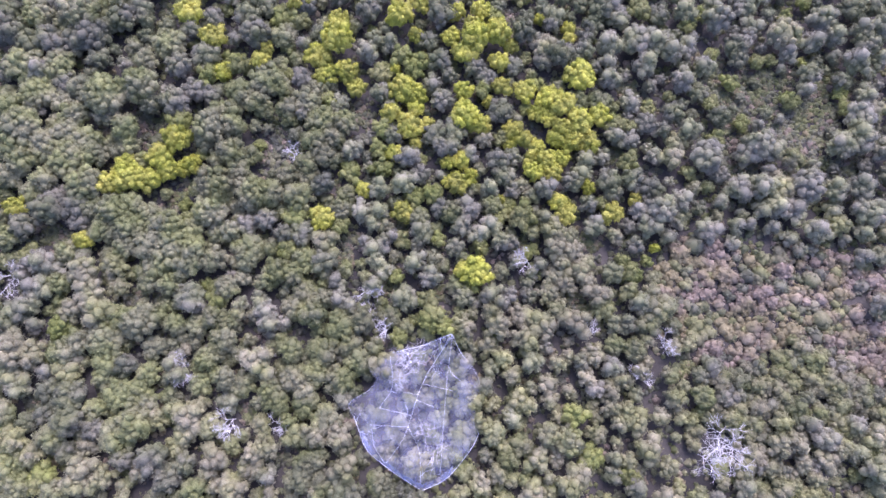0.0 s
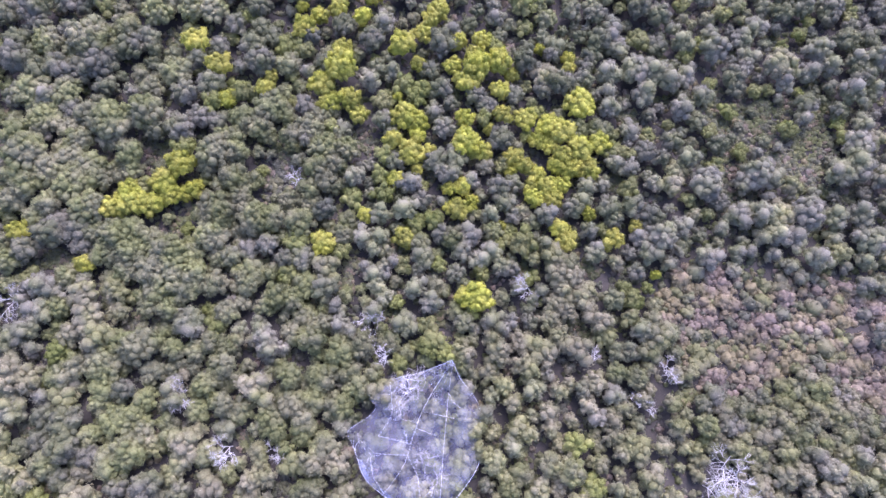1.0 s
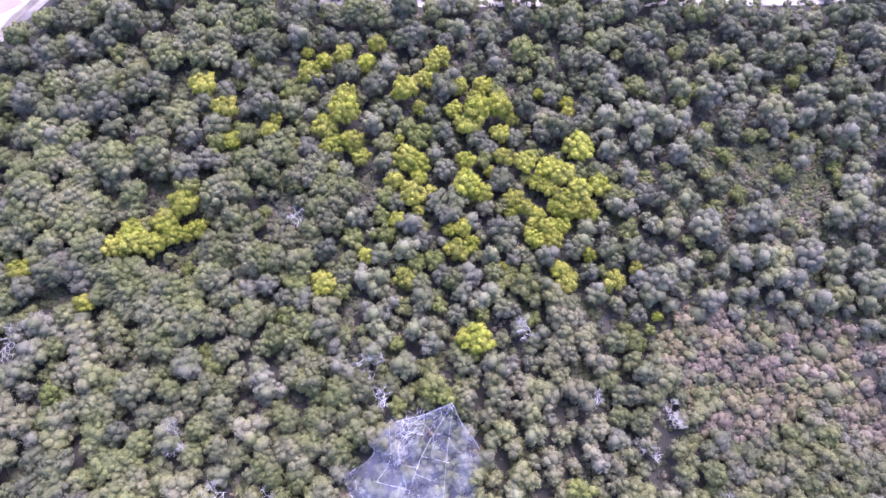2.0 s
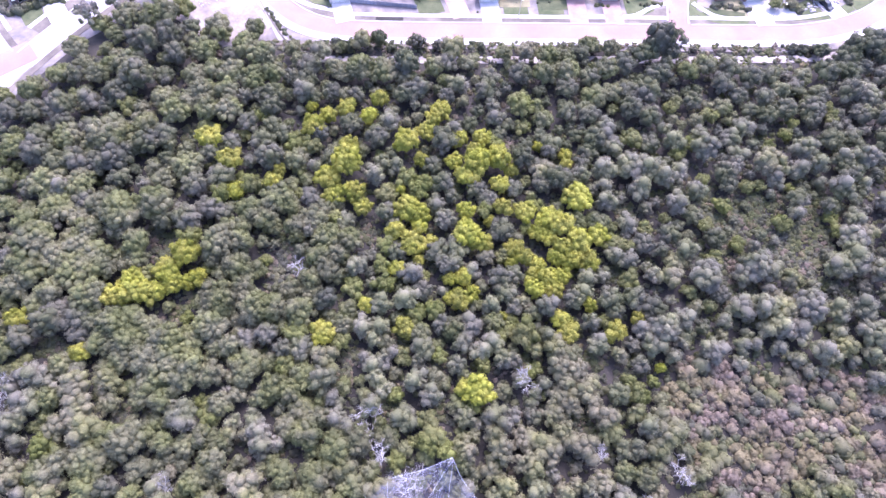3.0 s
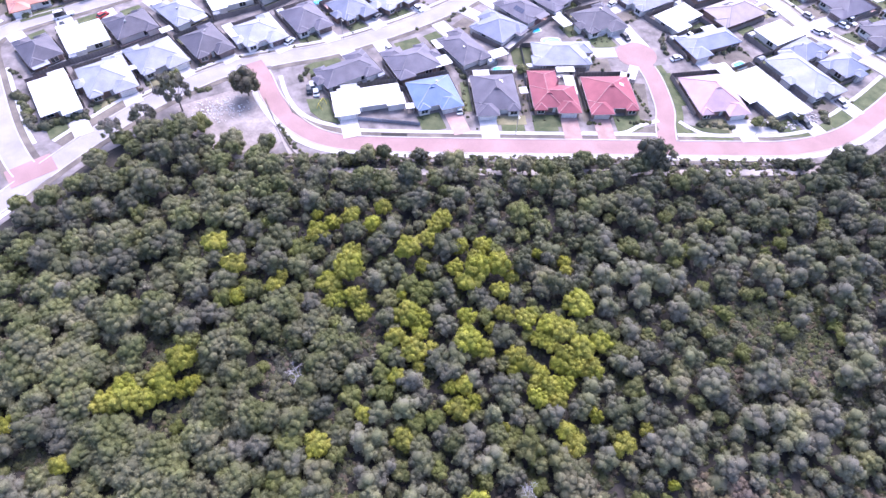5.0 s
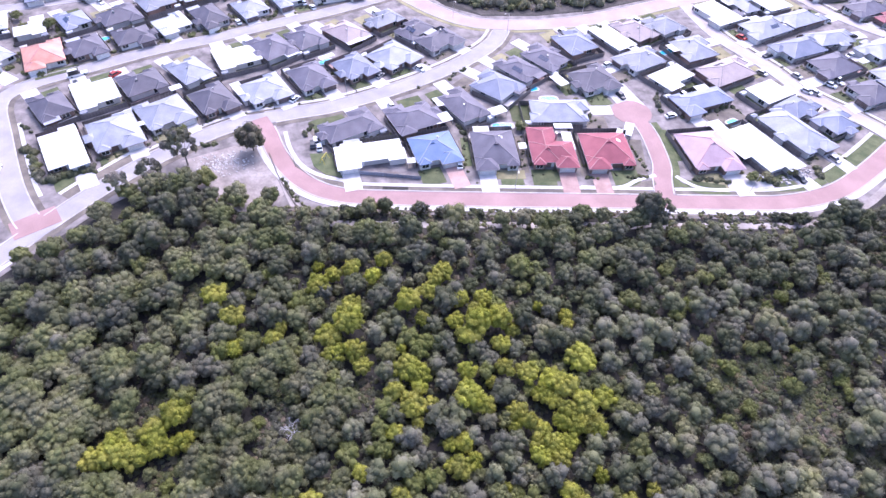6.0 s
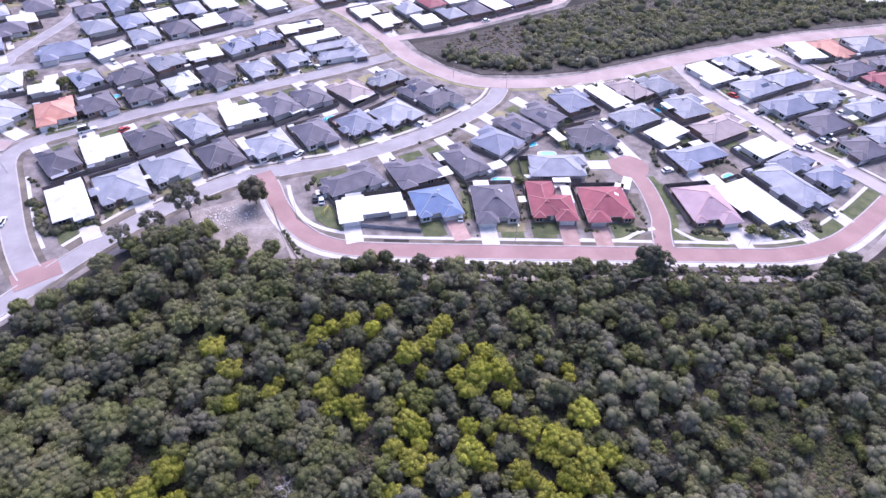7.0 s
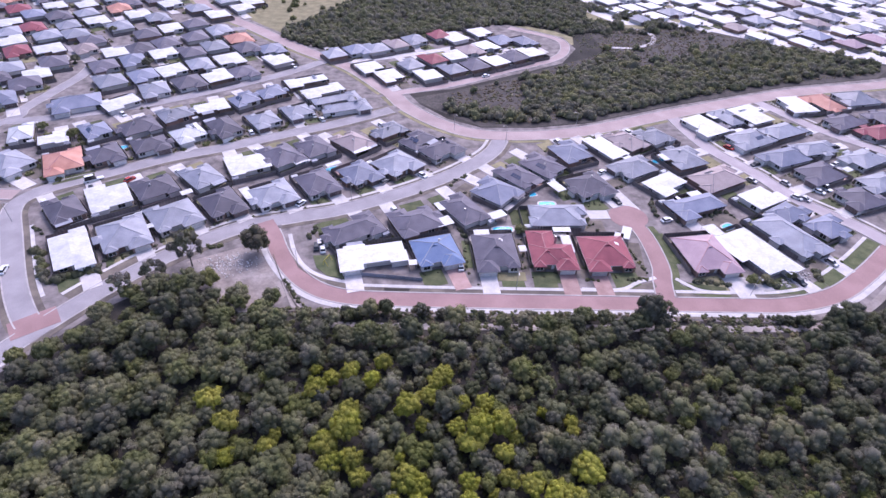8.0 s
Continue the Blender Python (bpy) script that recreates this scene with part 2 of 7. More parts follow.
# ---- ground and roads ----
sheet("ground", [(-2500, -800), (2500, -800), (2500, 4000), (-2500, 4000)], 0.0, SHADED_SOIL, "sandy bushland soil with leaf litter, darkened to stand for shade", "ground")
SUBURB = [(-600, 0), (-158, 0), (-110, 86), (-93, 112), (-78, 126), (-66, 124), (-46, 113), (-20, 111.5), (100, 111.5), (122, 114), (160, 138), (330, 260), (340, 335),
          (243, 299), (184, 284), (116, 257), (70, 236), (44, 230), (20, 229), (5, 237), (-8, 252), (-15, 266), (-40, 300), (-70, 325), (-110, 362), (-150, 402),
          (-190, 480), (-600, 560)]
sheet("pavement", SUBURB, 0.04, YARD, "pale paved and sandy suburban ground between houses", "pavement")
ENCLAVE = [(-19, 262), (8, 271), (40, 291), (70, 310), (82, 334), (78, 354), (46, 376), (20, 372), (-20, 350), (-64, 322), (-45, 300)]
sheet("pavement_north", ENCLAVE, 0.04, YARD, "pale paved ground round a curved cluster of houses", "pavement")
sheet("pavement_far", [(121, 383), (168, 381), (193, 363), (217, 344), (262, 322), (600, 250), (900, 900), (100, 900), (90, 430)], 0.04, NEWGROUND,
      "bright pale ground of a distant new suburb", "pavement")
sheet("sand_lot", [(-77, 133), (-62, 141), (-53, 138), (-43, 119), (-46, 113), (-56, 111), (-70, 122)], 0.06, LOT, "bare vacant lot of pale disturbed sand", "ground")
sheet("park_grass", [(-115, 367), (-100, 342), (-84, 330), (-60, 345), (-40, 400), (-60, 490), (-195, 490), (-156, 410)], 0.03, DRY_GRASS, "dry yellow grass park behind dark bush", "grass")
sheet("park_clearing", [(101, 409), (125, 408), (119, 386), (98, 386)], 0.03, DRY_GRASS, "small dry grass clearing among far trees", "grass")
sheet("park_lawn", [(124, 397), (141, 394), (135, 375), (120, 376)], 0.03, DRY_GRASS, "small dry grass clearing beside a far path", "grass")
HEATHGROUND = mat("reserve_heath_floor", (0.056, 0.049, 0.047), (0.098, 0.086, 0.077), 0.16, 0.95, 0.9, 0.8, 0, speck=1.3)
sheet("ground_reserve", [(5, 242), (20, 230), (44, 231), (70, 237), (116, 258), (184, 285), (243, 300), (264, 318), (217, 343), (193, 362), (168, 380), (121, 382), (96, 360), (100, 330), (84, 318), (66, 306), (40, 287), (8, 268), (-14, 258)], 0.015,
      HEATHGROUND, "grey-brown heath floor of a fenced bush reserve", "ground")
sheet("verge_park", [(35, 374), (57, 374), (74, 366), (84, 355), (82, 341), (69, 345), (54, 356), (37, 363)], 0.03, DRY_GRASS, "dry grass strip at the end of a curved street", "grass")
sheet("verge", [(-44, 112.4), (104, 112.4), (104, 113.9), (-42, 113.9)], 0.09, VERGE, "narrow mulched verge below the street", "verge")


ROADS = [
    ("road_loop", [(-58, 155), (-53.8, 148), (-48, 136.4), (-38.6, 124.9), (-27.5, 119.3), (-10.9, 118.2), (22.3, 118.1), (55.7, 118.2), (89.4, 118.3), (106.7, 119),
                  (123, 123.8), (137.2, 133), (151.1, 144.1), (166, 157), (180, 170)], 5.6, RED_ROAD, "red paved residential loop street beside bushland", 0.08),
    ("road_main", [(-160, 15), (-125, 74), (-111.7, 95.6), (-104.1, 108.5), (-94.9, 122.4), (-83.5, 136.1), (-66.3, 150.7), (-48.8, 157.8), (-33.9, 162.8), (-14.5, 173.4),
                  (-2.2, 181.7), (11.1, 192.6), (23.3, 206.8), (29.3, 222.1)], 6.4, ASPHALT, "grey asphalt street curving between rows of houses", 0.07),
    ("road_collector", [(330, 318), (242.8, 291.2), (183.7, 276.5), (115.7, 249.4), (70.7, 229.6), (44.3, 222.9), (19.3, 222.6), (2, 231.6), (-14.1, 248.3), (-23.3, 264), (-47, 295.8),
                       (-75.8, 319.5), (-114.3, 356.4), (-154.4, 394.3), (-200, 470)], 8.0, PINK_ROAD, "wide faded red collector road round the reserve", 0.11),
    ("road_side", [(-107, 103), (-114.1, 109.8), (-123.8, 122.3), (-137.3, 143.7), (-145.5, 157.5), (-146, 166), (-138.9, 174.1), (-123.2, 184.7), (-106.1, 196.2), (-86.1, 206),
                   (-65.9, 217.8), (-43.4, 230), (-21, 245)], 6.0, ASPHALT, "grey asphalt side street with a tight bend", 0.09),
    ("road_west", [(-230, 170), (-150, 168)], 6.0, PINK_ROAD, "faded red street joining a bend", 0.10),
    ("road_lane", [(-210, 205), (-186.7, 225), (-186.8, 237), (-183.3, 257.6), (-180.4, 279.1), (-186, 296), (-215, 318)], 5.5, ASPHALT, "grey winding street among far houses", 0.06),
    ("road_row", [(-186, 224), (-169.1, 228.8), (-136.1, 243.4), (-104.6, 264.9), (-81.1, 284), (-62, 304)], 5.5, ASPHALT, "pale asphalt street between far houses", 0.075),
    ("road_back", [(-260, 292), (-237.9, 300.2), (-191.1, 313.1), (-169.5, 322), (-139.8, 345), (-118.2, 357)], 5.5, ASPHALT, "pale far street beyond the rooftops", 0.085),
    ("road_east", [(110.6, 246.1), (117.1, 216.1), (129.3, 193.4), (136.8, 176), (150, 160), (156, 150)], 6.0, MAUVE_ROAD, "mauve-grey street running past eastern houses", 0.10),
    ("road_crescent", [(159.4, 266), (176.6, 235), (195.2, 214.9), (215, 195)], 5.5, MAUVE_ROAD, "mauve-grey street between eastern rows", 0.10),
    ("road_close", [(69.5, 119), (70.9, 128), (72.6, 136), (72.2, 150.7), (69.5, 162)], 5.4, RED_ROAD, "short red paved cul-de-sac", 0.09),
    ("road_enclave", [(-25, 262), (7.7, 276.4), (38.7, 297.6), (66.3, 316.3), (76, 335.5), (72, 352), (45.3, 369.6)], 5.0, PINK_ROAD, "curved pink street round an enclave of houses", 0.10),
    ("road_inner", [(-52, 302), (-8.1, 321), (32.8, 345)], 4.5, CONCRETE, "narrow pale lane inside the enclave", 0.09),
    ("path_reserve", [(104, 338), (112, 337.5), (120, 339), (130, 346), (134, 352), (136, 364), (127, 375)], 2.2, CONCRETE, "curved pale footpath through a bush reserve", 0.10),
]
LINES = {row[0]: smooth_line(row[1]) for row in ROADS}
WIDTHS = {row[0]: row[2] for row in ROADS}


def on_road(p, but=""):
    """Whether a place lies on any road but the one named."""
    if but != "bulb" and (p[0] - 69.2) ** 2 + (p[1] - 162.5) ** 2 < 50:
        return True
    return any(name != but and np.min(np.sum((line - p) ** 2, axis=1)) < (WIDTHS[name] / 2 + 0.5) ** 2 for name, line in LINES.items())


def runs(line, shift, but):
    """The stretches of a line, moved sideways, that lie on no other road."""
    d = np.gradient(line, axis=0)
    d /= np.linalg.norm(d, axis=1)[:, None]
    side = line + np.stack([-d[:, 1], d[:, 0]], 1) * shift
    run = []
    for p, q in zip(line, side):
        if on_road(q, but):
            if len(run) > 1:
                yield np.array(run)
            run = []
        else:
            run.append(p)
    if len(run) > 1:
        yield np.array(run)


for name, points, width, material, label, z in ROADS:
    line, h = LINES[name], width / 2
    ob = tagged(new(name, mesh_of(name, *ribbon(line, h, -h, -0.1, z), material)), label, "path" if name.startswith("path") else "road", kind="structure")
    for a in (h, -h - 0.4):
        for run in runs(line, a + 0.2, name):
            part("kerb", ribbon(run, a + 0.4, a, -0.1, z + 0.1), KERB, ob, "pale concrete kerb")
LOOP, MAIN = LINES["road_loop"], LINES["road_main"]
bulb = [(69.2 + 6.9 * math.cos(a), 162.5 + 6.9 * math.sin(a)) for a in np.linspace(0, 2 * math.pi, 28, endpoint=False)]
sheet("road_bulb", bulb, 0.095, RED_ROAD, "round red paved turning head", "road")


def path(name, line, a, b, z, material, label):
    for run in runs(line, (a + b) / 2, ""):
        tagged(new(name, mesh_of(name, *ribbon(run, a, b, -0.1, z), material)), label, "path", kind="structure")


path("footpath_loop", LOOP, -3.3, -5.0, 0.14, CONCRETE, "pale concrete footpath along the bush side")
STRAIGHT, BEND = LOOP[26:][LOOP[26:, 0] < 121], LOOP[(LOOP[:, 0] > 123) & (LOOP[:, 0] < 160)]
path("verge_bend", BEND, 7.4, 3.3, 0.11, LAWN, "broad green grass verge round a bend")
path("footpath_bend", BEND, 8.7, 7.5, 0.14, CONCRETE, "pale footpath behind a grass verge")
path("verge_loop", STRAIGHT, 4.8, 3.25, 0.11, VERGE, "mulch and thin grass verge strip between kerb and footpath")
WEST = MAIN[(MAIN[:, 0] > -101) & (MAIN[:, 0] < -86)]
path("verge_corner", WEST, 7.0, 3.65, 0.11, VERGE, "broad dark mulched verge on a street corner")
path("footpath_corner", WEST, 8.3, 7.05, 0.14, CONCRETE, "pale footpath behind a broad verge")
path("verge_main", MAIN[MAIN[:, 0] > -86], 4.6, 3.65, 0.11, VERGE, "mulched verge strip beside the grey street")
path("verge_main", MAIN[60:], -3.65, -5.4, 0.11, VERGE, "mulched verge strip beside the grey street")
path("verge_side", LINES["road_side"], 5.2, 3.45, 0.11, VERGE, "dark mulched verge round a bend")
path("verge_side", LINES["road_side"], -3.45, -5.2, 0.11, VERGE, "dark mulched verge round a bend")
path("verge_collector", LINES["road_collector"], 6.4, 4.45, 0.10, DRY_GRASS, "dry grass verge along the collector road")
path("verge_close", LINES["road_close"], -3.2, -5.4, 0.11, LAWN, "grass verge beside the cul-de-sac")
path("footpath_houses", STRAIGHT, 6.1, 4.85, 0.14, CONCRETE, "pale footpath in front of the houses")
path("footpath_main", MAIN[MAIN[:, 0] > -86], 5.8, 4.6, 0.14, CONCRETE, "pale footpath beside the grey street")
for street in ("road_east", "road_crescent"):
    path("verge_street", LINES[street], 4.9, 3.6, 0.104, VERGE, "mulched verge between a street and its footpath")
    path("footpath_street", LINES[street], 6.1, 4.95, 0.112, CONCRETE, "pale footpath past eastern houses")
lower = LINES["road_main"]
path("footpath_bush", lower[(lower[:, 0] > -128) & (lower[:, 0] < -66)], -3.75, -5.0, 0.10, CONCRETE, "pale footpath between street and bush")
corner = LINES["road_side"]
path("footpath_side", corner[(corner[:, 0] > -140) & (corner[:, 1] > 112) & (corner[:, 1] < 152)], -5.25, -6.4, 0.12, CONCRETE, "pale footpath beside a corner house")
track = smooth_line([(-50, 138), (-44, 124), (-36, 110), (-26, 107.6), (-2, 107.6), (37, 108.1), (85, 108.7), (111, 110.5), (131, 119), (160, 143)])
path("sand_track", track, 1.2, -1.2, 0.05, SAND, "pale sandy firebreak track between bush and street")


# ---- houses ----
def hip(x0, x1, y0, y1, z, pitch):
    """A hipped roof with a fascia and a soffit over a rectangle. Returns the shape and its ridge and hip lines."""
    w, d = x1 - x0, y1 - y0
    h = min(w, d) / 2
    top = z + h * math.tan(radians(pitch))
    if d >= w:
        a, b = ((x0 + x1) / 2, y0 + h, top), ((x0 + x1) / 2, y1 - h + 0.01, top)
    else:
        a, b = (x0 + h, (y0 + y1) / 2, top), (x1 - h, (y0 + y1) / 2, top)
    c = [(x0, y0), (x1, y0), (x1, y1), (x0, y1)]
    v = [(*p, z) for p in c] + [(*p, z - 0.22) for p in c] + [a, b]
    if d >= w:
        f = [(0, 1, 8), (1, 2, 9, 8), (2, 3, 9), (3, 0, 8, 9)]
        lines = [(0, 8), (1, 8), (2, 9), (3, 9), (8, 9)]
    else:
        f = [(0, 1, 9, 8), (1, 2, 9), (2, 3, 8, 9), (3, 0, 8)]
        lines = [(0, 8), (3, 8), (1, 9), (2, 9), (8, 9)]
    f += [(i, i + 4, (i + 1) % 4 + 4, (i + 1) % 4) for i in range(4)] + [(7, 6, 5, 4)]
    return (v, f), [(v[i], v[j]) for i, j in lines]


def window(house, x, y, z, w, h, along="x"):
    """A window proud of the wall: a frame with a dark pane in it. It faces away from the house along y or x."""
    t, g = 0.06, 0.07
    if along == "x":
        s = joined(box(x - w / 2, x + w / 2, y - t, y + t, z, z + g), box(x - w / 2, x + w / 2, y - t, y + t, z + h - g, z + h),
                   *[box(x + k * (w / 2 - g / 2) - g / 2, x + k * (w / 2 - g / 2) + g / 2, y - t, y + t, z + g, z + h - g) for k in (-1, 0, 1)])
        pane = box(x - w / 2 + g, x + w / 2 - g, y - 0.035, y + 0.035, z + g, z + h - g)
    else:
        s = joined(box(x - t, x + t, y - w / 2, y + w / 2, z, z + g), box(x - t, x + t, y - w / 2, y + w / 2, z + h - g, z + h),
                   *[box(x - t, x + t, y + k * (w / 2 - g / 2) - g / 2, y + k * (w / 2 - g / 2) + g / 2, z + g, z + h - g) for k in (-1, 0, 1)])
        pane = box(x - 0.035, x + 0.035, y - w / 2 + g, y + w / 2 - g, z + g, z + h - g)
    ob = part("window", s, FRAME, house)
    part("pane", pane, GLASS, ob, "dark window glass")


def ring(x0, x1, y0, y1, z0, z1, t=0.1):
    """A square tube round a rectangle."""
    v = []
    for k, z in ((0, z0), (t, z0), (t, z1), (0, z1)):
        v += [(x0 - k, y0 - k, z), (x1 + k, y0 - k, z), (x1 + k, y1 + k, z), (x0 - k, y1 + k, z)]
    return v, [(4 * a + i, 4 * a + (i + 1) % 4, 4 * b + (i + 1) % 4, 4 * b + i) for a, b in ((0, 1), (1, 2), (2, 3), (3, 0)) for i in range(4)]


def ribbed(xa, ya, xb, yb, high=1.75):
    """A ribbed steel fence between two places, one folded sheet with thickness."""
    a, b = Vector((xa, ya)), Vector((xb, yb))
    n = max(2, int((b - a).length / 0.5))
    side = Vector((-(b - a).y, (b - a).x)).normalized()
    v, f = [], []
    for i in range(n + 1):
        p = a + (b - a) * (i / n) + side * (0.04 if i % 2 else -0.04)
        q = p + side * 0.03
        v += [(p.x, p.y, -0.1), (p.x, p.y, high), (q.x, q.y, high), (q.x, q.y, -0.1)]
    for i in range(n):
        f += [(4 * i + j, 4 * i + 4 + j, 4 * i + 5 + j, 4 * i + 1 + j) for j in range(3)]
    return v, f


yard_dice = random.Random(3)
car_spots, shed_spots, bed_spots = [], [], []
LANES = {"f": 0, "b": 180, "r": 90, "l": -90}
dice = random.Random(7)
form_dice = random.Random(21)


def house(cx, cy, turn, w, d, code, detail=2, group="suburban houses"):
    """A one-storey house: a main hipped body, a projecting garage wing, doors and windows. code: roof colour, roof style, way it faces."""
    colour, style, faces = code[:3]
    if faces in "rl":
        w, d = d, w
    place = pose(cx, cy, 0.04, 0, 0, turn + LANES[faces])
    flip = dice.choice((-1, 1))
    if len(code) > 3:
        flip = -1 if code[3] == "L" else 1
    body_wall = dice.choice((RENDER, RENDER, BRICK) if detail else (RENDER, RENDER, RENDER, BRICK))
    root = new("house")
    root.matrix_world = place
    tagged(root, f"one-storey {'rendered' if body_wall is RENDER else 'brick'} house with {ROOF_WORDS[colour]} roof", "house", group)
    pitch = {"h": dice.uniform(22, 26), "s": 7, "f": 4}[style]
    z = 2.4
    wing = min(w * 0.5, 7.2)
    step = 2.6 if d > 9 else 1.4
    hx, hy = w / 2, d / 2
    g0, g1 = (-hx, -hx + wing) if flip < 0 else (hx - wing, hx)
    front = -hy + step
    notch = code[4] if len(code) > 4 else ""
    main, lines = hip(-hx, hx, front, hy - (0.36 * d if notch else 0), z, pitch)
    reach = front + wing / 2 + 0.4
    nose, nose_lines = hip(g0, g1, -hy, reach, z + 0.012, pitch)
    shapes, caps = [main, nose], lines + nose_lines[:2] + nose_lines[4:]
    if detail > 1 and style == "h" and w > 10.5:
        # a second, smaller gablet on the other side of the front
        s0, s1 = (hx - 4.2, hx - 0.2) if flip < 0 else (-hx + 0.2, -hx + 4.2)
        small, small_lines = hip(s0, s1, front - 1.1, front + 3.0, z + 0.024, pitch)
        shapes.append(small)
        caps += small_lines[:2] + small_lines[4:]
    if style == "f":
        shapes.append(hip(hx - 5.2, hx + 0.6, front - 1.3, front + 4.0, z + 0.03, pitch)[0])
        shapes.append(hip(-hx + 2.0, -hx + 9.0, hy - 3.0, hy + 1.1, z + 0.045, pitch)[0])
    wings = [(-hx + 0.02, 0.14 * w, front + 0.02, hy) if notch == "a" else (-0.14 * w, hx - 0.02, front + 0.02, hy)] if notch else []
    for wing_box in wings:
        wing_roof, wing_lines = hip(*wing_box, z + 0.03, pitch)
        shapes.append(wing_roof)
        caps += wing_lines
    if (style == "h" and detail and cy > 143) or (style == "s" and detail and cx < 60):
        # wings that break the outline at the back and beside
        side = form_dice.choice((-1, 1))
        reach_out, deep, wide = form_dice.uniform(0.9, 1.9), form_dice.uniform(3.5, 5.0), min(w * 0.45, form_dice.uniform(4.5, 6.2))
        wings.append((side * (hx - wide / 2 - 0.03) - wide / 2, side * (hx - wide / 2 - 0.03) + wide / 2, hy - deep, hy + reach_out))
        if form_dice.random() < 0.5:
            y0 = form_dice.uniform(-0.1, 0.15) * d
            wings.append((-side * hx - 2.0, -side * hx + 2.0, y0 - 2.2, y0 + 2.2))
        for k, (xa, xb, ya, yb) in enumerate(wings[1 if notch else 0:]):
            wing_roof, wing_lines = hip(xa, xb, ya, yb, z + 0.03 + 0.012 * k, pitch)
            shapes.append(wing_roof)
            caps += wing_lines[2:4] + wing_lines[4:]
    roof = part("roof", joined(*shapes), ROOF[colour], root, f"{ROOF_WORDS[colour]} hipped roof")
    o = 0.65
    walls = [box(-hx + o, hx - o, front + o, hy - o - (0.36 * d if notch else 0), -0.1, z - 0.1), box(g0 + o, g1 - o, -hy + o, front + 1.5, -0.1, z - 0.112)]
    if detail > 1 and style == "h" and w > 10.5:
        walls.append(box(s0 + 0.4, s1 - 0.4, front - 0.7, front + 1.4, -0.1, z - 0.124))
    if style == "f":
        walls += [box(hx - 4.8, hx + 0.2, front - 0.9, front + 2.0, -0.1, z - 0.13), box(-hx + 2.4, -hx + 8.6, hy - 2.0, hy + 0.7, -0.1, z - 0.14)]
    for k, (xa, xb, ya, yb) in enumerate(wings):
        walls.append(box(xa + 0.45, xb - 0.45, ya + 0.6, yb - 0.45, -0.1, z - 0.136 - 0.01 * k))
    part("wall", joined(*walls), body_wall, root)
    if style == "h" and detail > 1 and cy < 143:
        # a small vented gable at the front end of the ridge
        (ax, ay, az), (bx, by, bz) = main[0][8], main[0][9]
        if ay > by:
            ax, ay, az = bx, by, bz
        t = math.tan(radians(pitch))
        out = 1.1
        low = az + 0.03 - out * t
        gable = ([(ax, ay - out, az + 0.03), (ax - out, ay - out, low), (ax + out, ay - out, low), (ax, ay + 0.3, az + 0.03), (ax - out, ay + 0.3, low - 0.2), (ax + out, ay + 0.3, low - 0.2)], [(0, 1, 2), (0, 3, 4, 1), (0, 2, 5, 3)])
        part("gablet", gable, ROOF[colour], roof, "small vented gable on the hip")
    if detail > 1:
        part("gutter", ring(-hx, hx, front, hy - (0.36 * d if notch else 0), z - 0.16, z - 0.03), GUTTER if style == "h" else FRAME, roof, "thin metal gutter along the eaves")
        part("gutter", ring(g0, g1, -hy, reach, z - 0.148, z - 0.018), GUTTER if style == "h" else FRAME, roof, "thin metal gutter along the eaves")
    gm = (g0 + g1) / 2
    door_paint = GARAGE if group == "suburban houses" and cy < 143 else form_dice.choice((GARAGE, DARK_GARAGE))
    door = part("garage_door", joined(*[box(gm - 2.35, gm + 2.35, -hy + o - 0.06, -hy + o - 0.02, 0.03 + 0.53 * k, 0.52 + 0.53 * k) for k in range(4)]), door_paint, root, "sectional garage door")
    far_side = -1 if flip > 0 else 1
    wall_y = (front - 0.7) if (detail > 1 and style == "h" and w > 10.5) else front + o
    window(root, far_side * (hx - 2.2), wall_y - 0.02, 0.7, 2.2, 1.4)
    if detail:
        dx = gm - flip * (wing / 2 + 0.6)
        part("front_door", box(dx - 0.45, dx + 0.45, front + o - 0.07, front + o - 0.02, 0.0, 2.05), GARAGE, root, "painted front door")
        window(root, hx - o + 0.02, -0.02 * d, 0.9, 1.8, 1.1, "y")
        window(root, -hx + o - 0.02, 0.12 * d, 0.9, 1.8, 1.1, "y")
        window(root, (0.2 if notch == "b" else -0.2) * w, hy - o + 0.02, 0.3, 2.4, 1.9)
        cap = []
        for a, b in caps:
            cap.append(beam(Vector(a) + Vector((0, 0, 0.02)), Vector(b) + Vector((0, 0, 0.02)), 0.11))
        if style == "h":
            cap_paint = PINKCAP if colour in "RPO" else DARKCAP if colour in "DN" else CAP
            if detail > 1:
                for shape in cap:
                    part("ridge_cap", shape, cap_paint, roof)
            else:
                tagged(part("ridge_capping", joined(*cap), cap_paint, roof), kind="stuff")
        if dice.random() < 0.35 and style == "h":
            # a vent on the slope behind the ridge
            vx, vy = 0.12 * w, front + 0.62 * (hy - front)
            zz = z + (hx - abs(vx)) * math.tan(radians(pitch)) * 0.8
            part("roof_vent", joined(box(vx - 0.25, vx + 0.25, vy - 0.25, vy + 0.25, z, zz + 0.5), beam((vx, vy, zz + 0.5), (vx, vy, zz + 0.8), 0.32, 8)), STEEL, roof, "round metal roof vent")
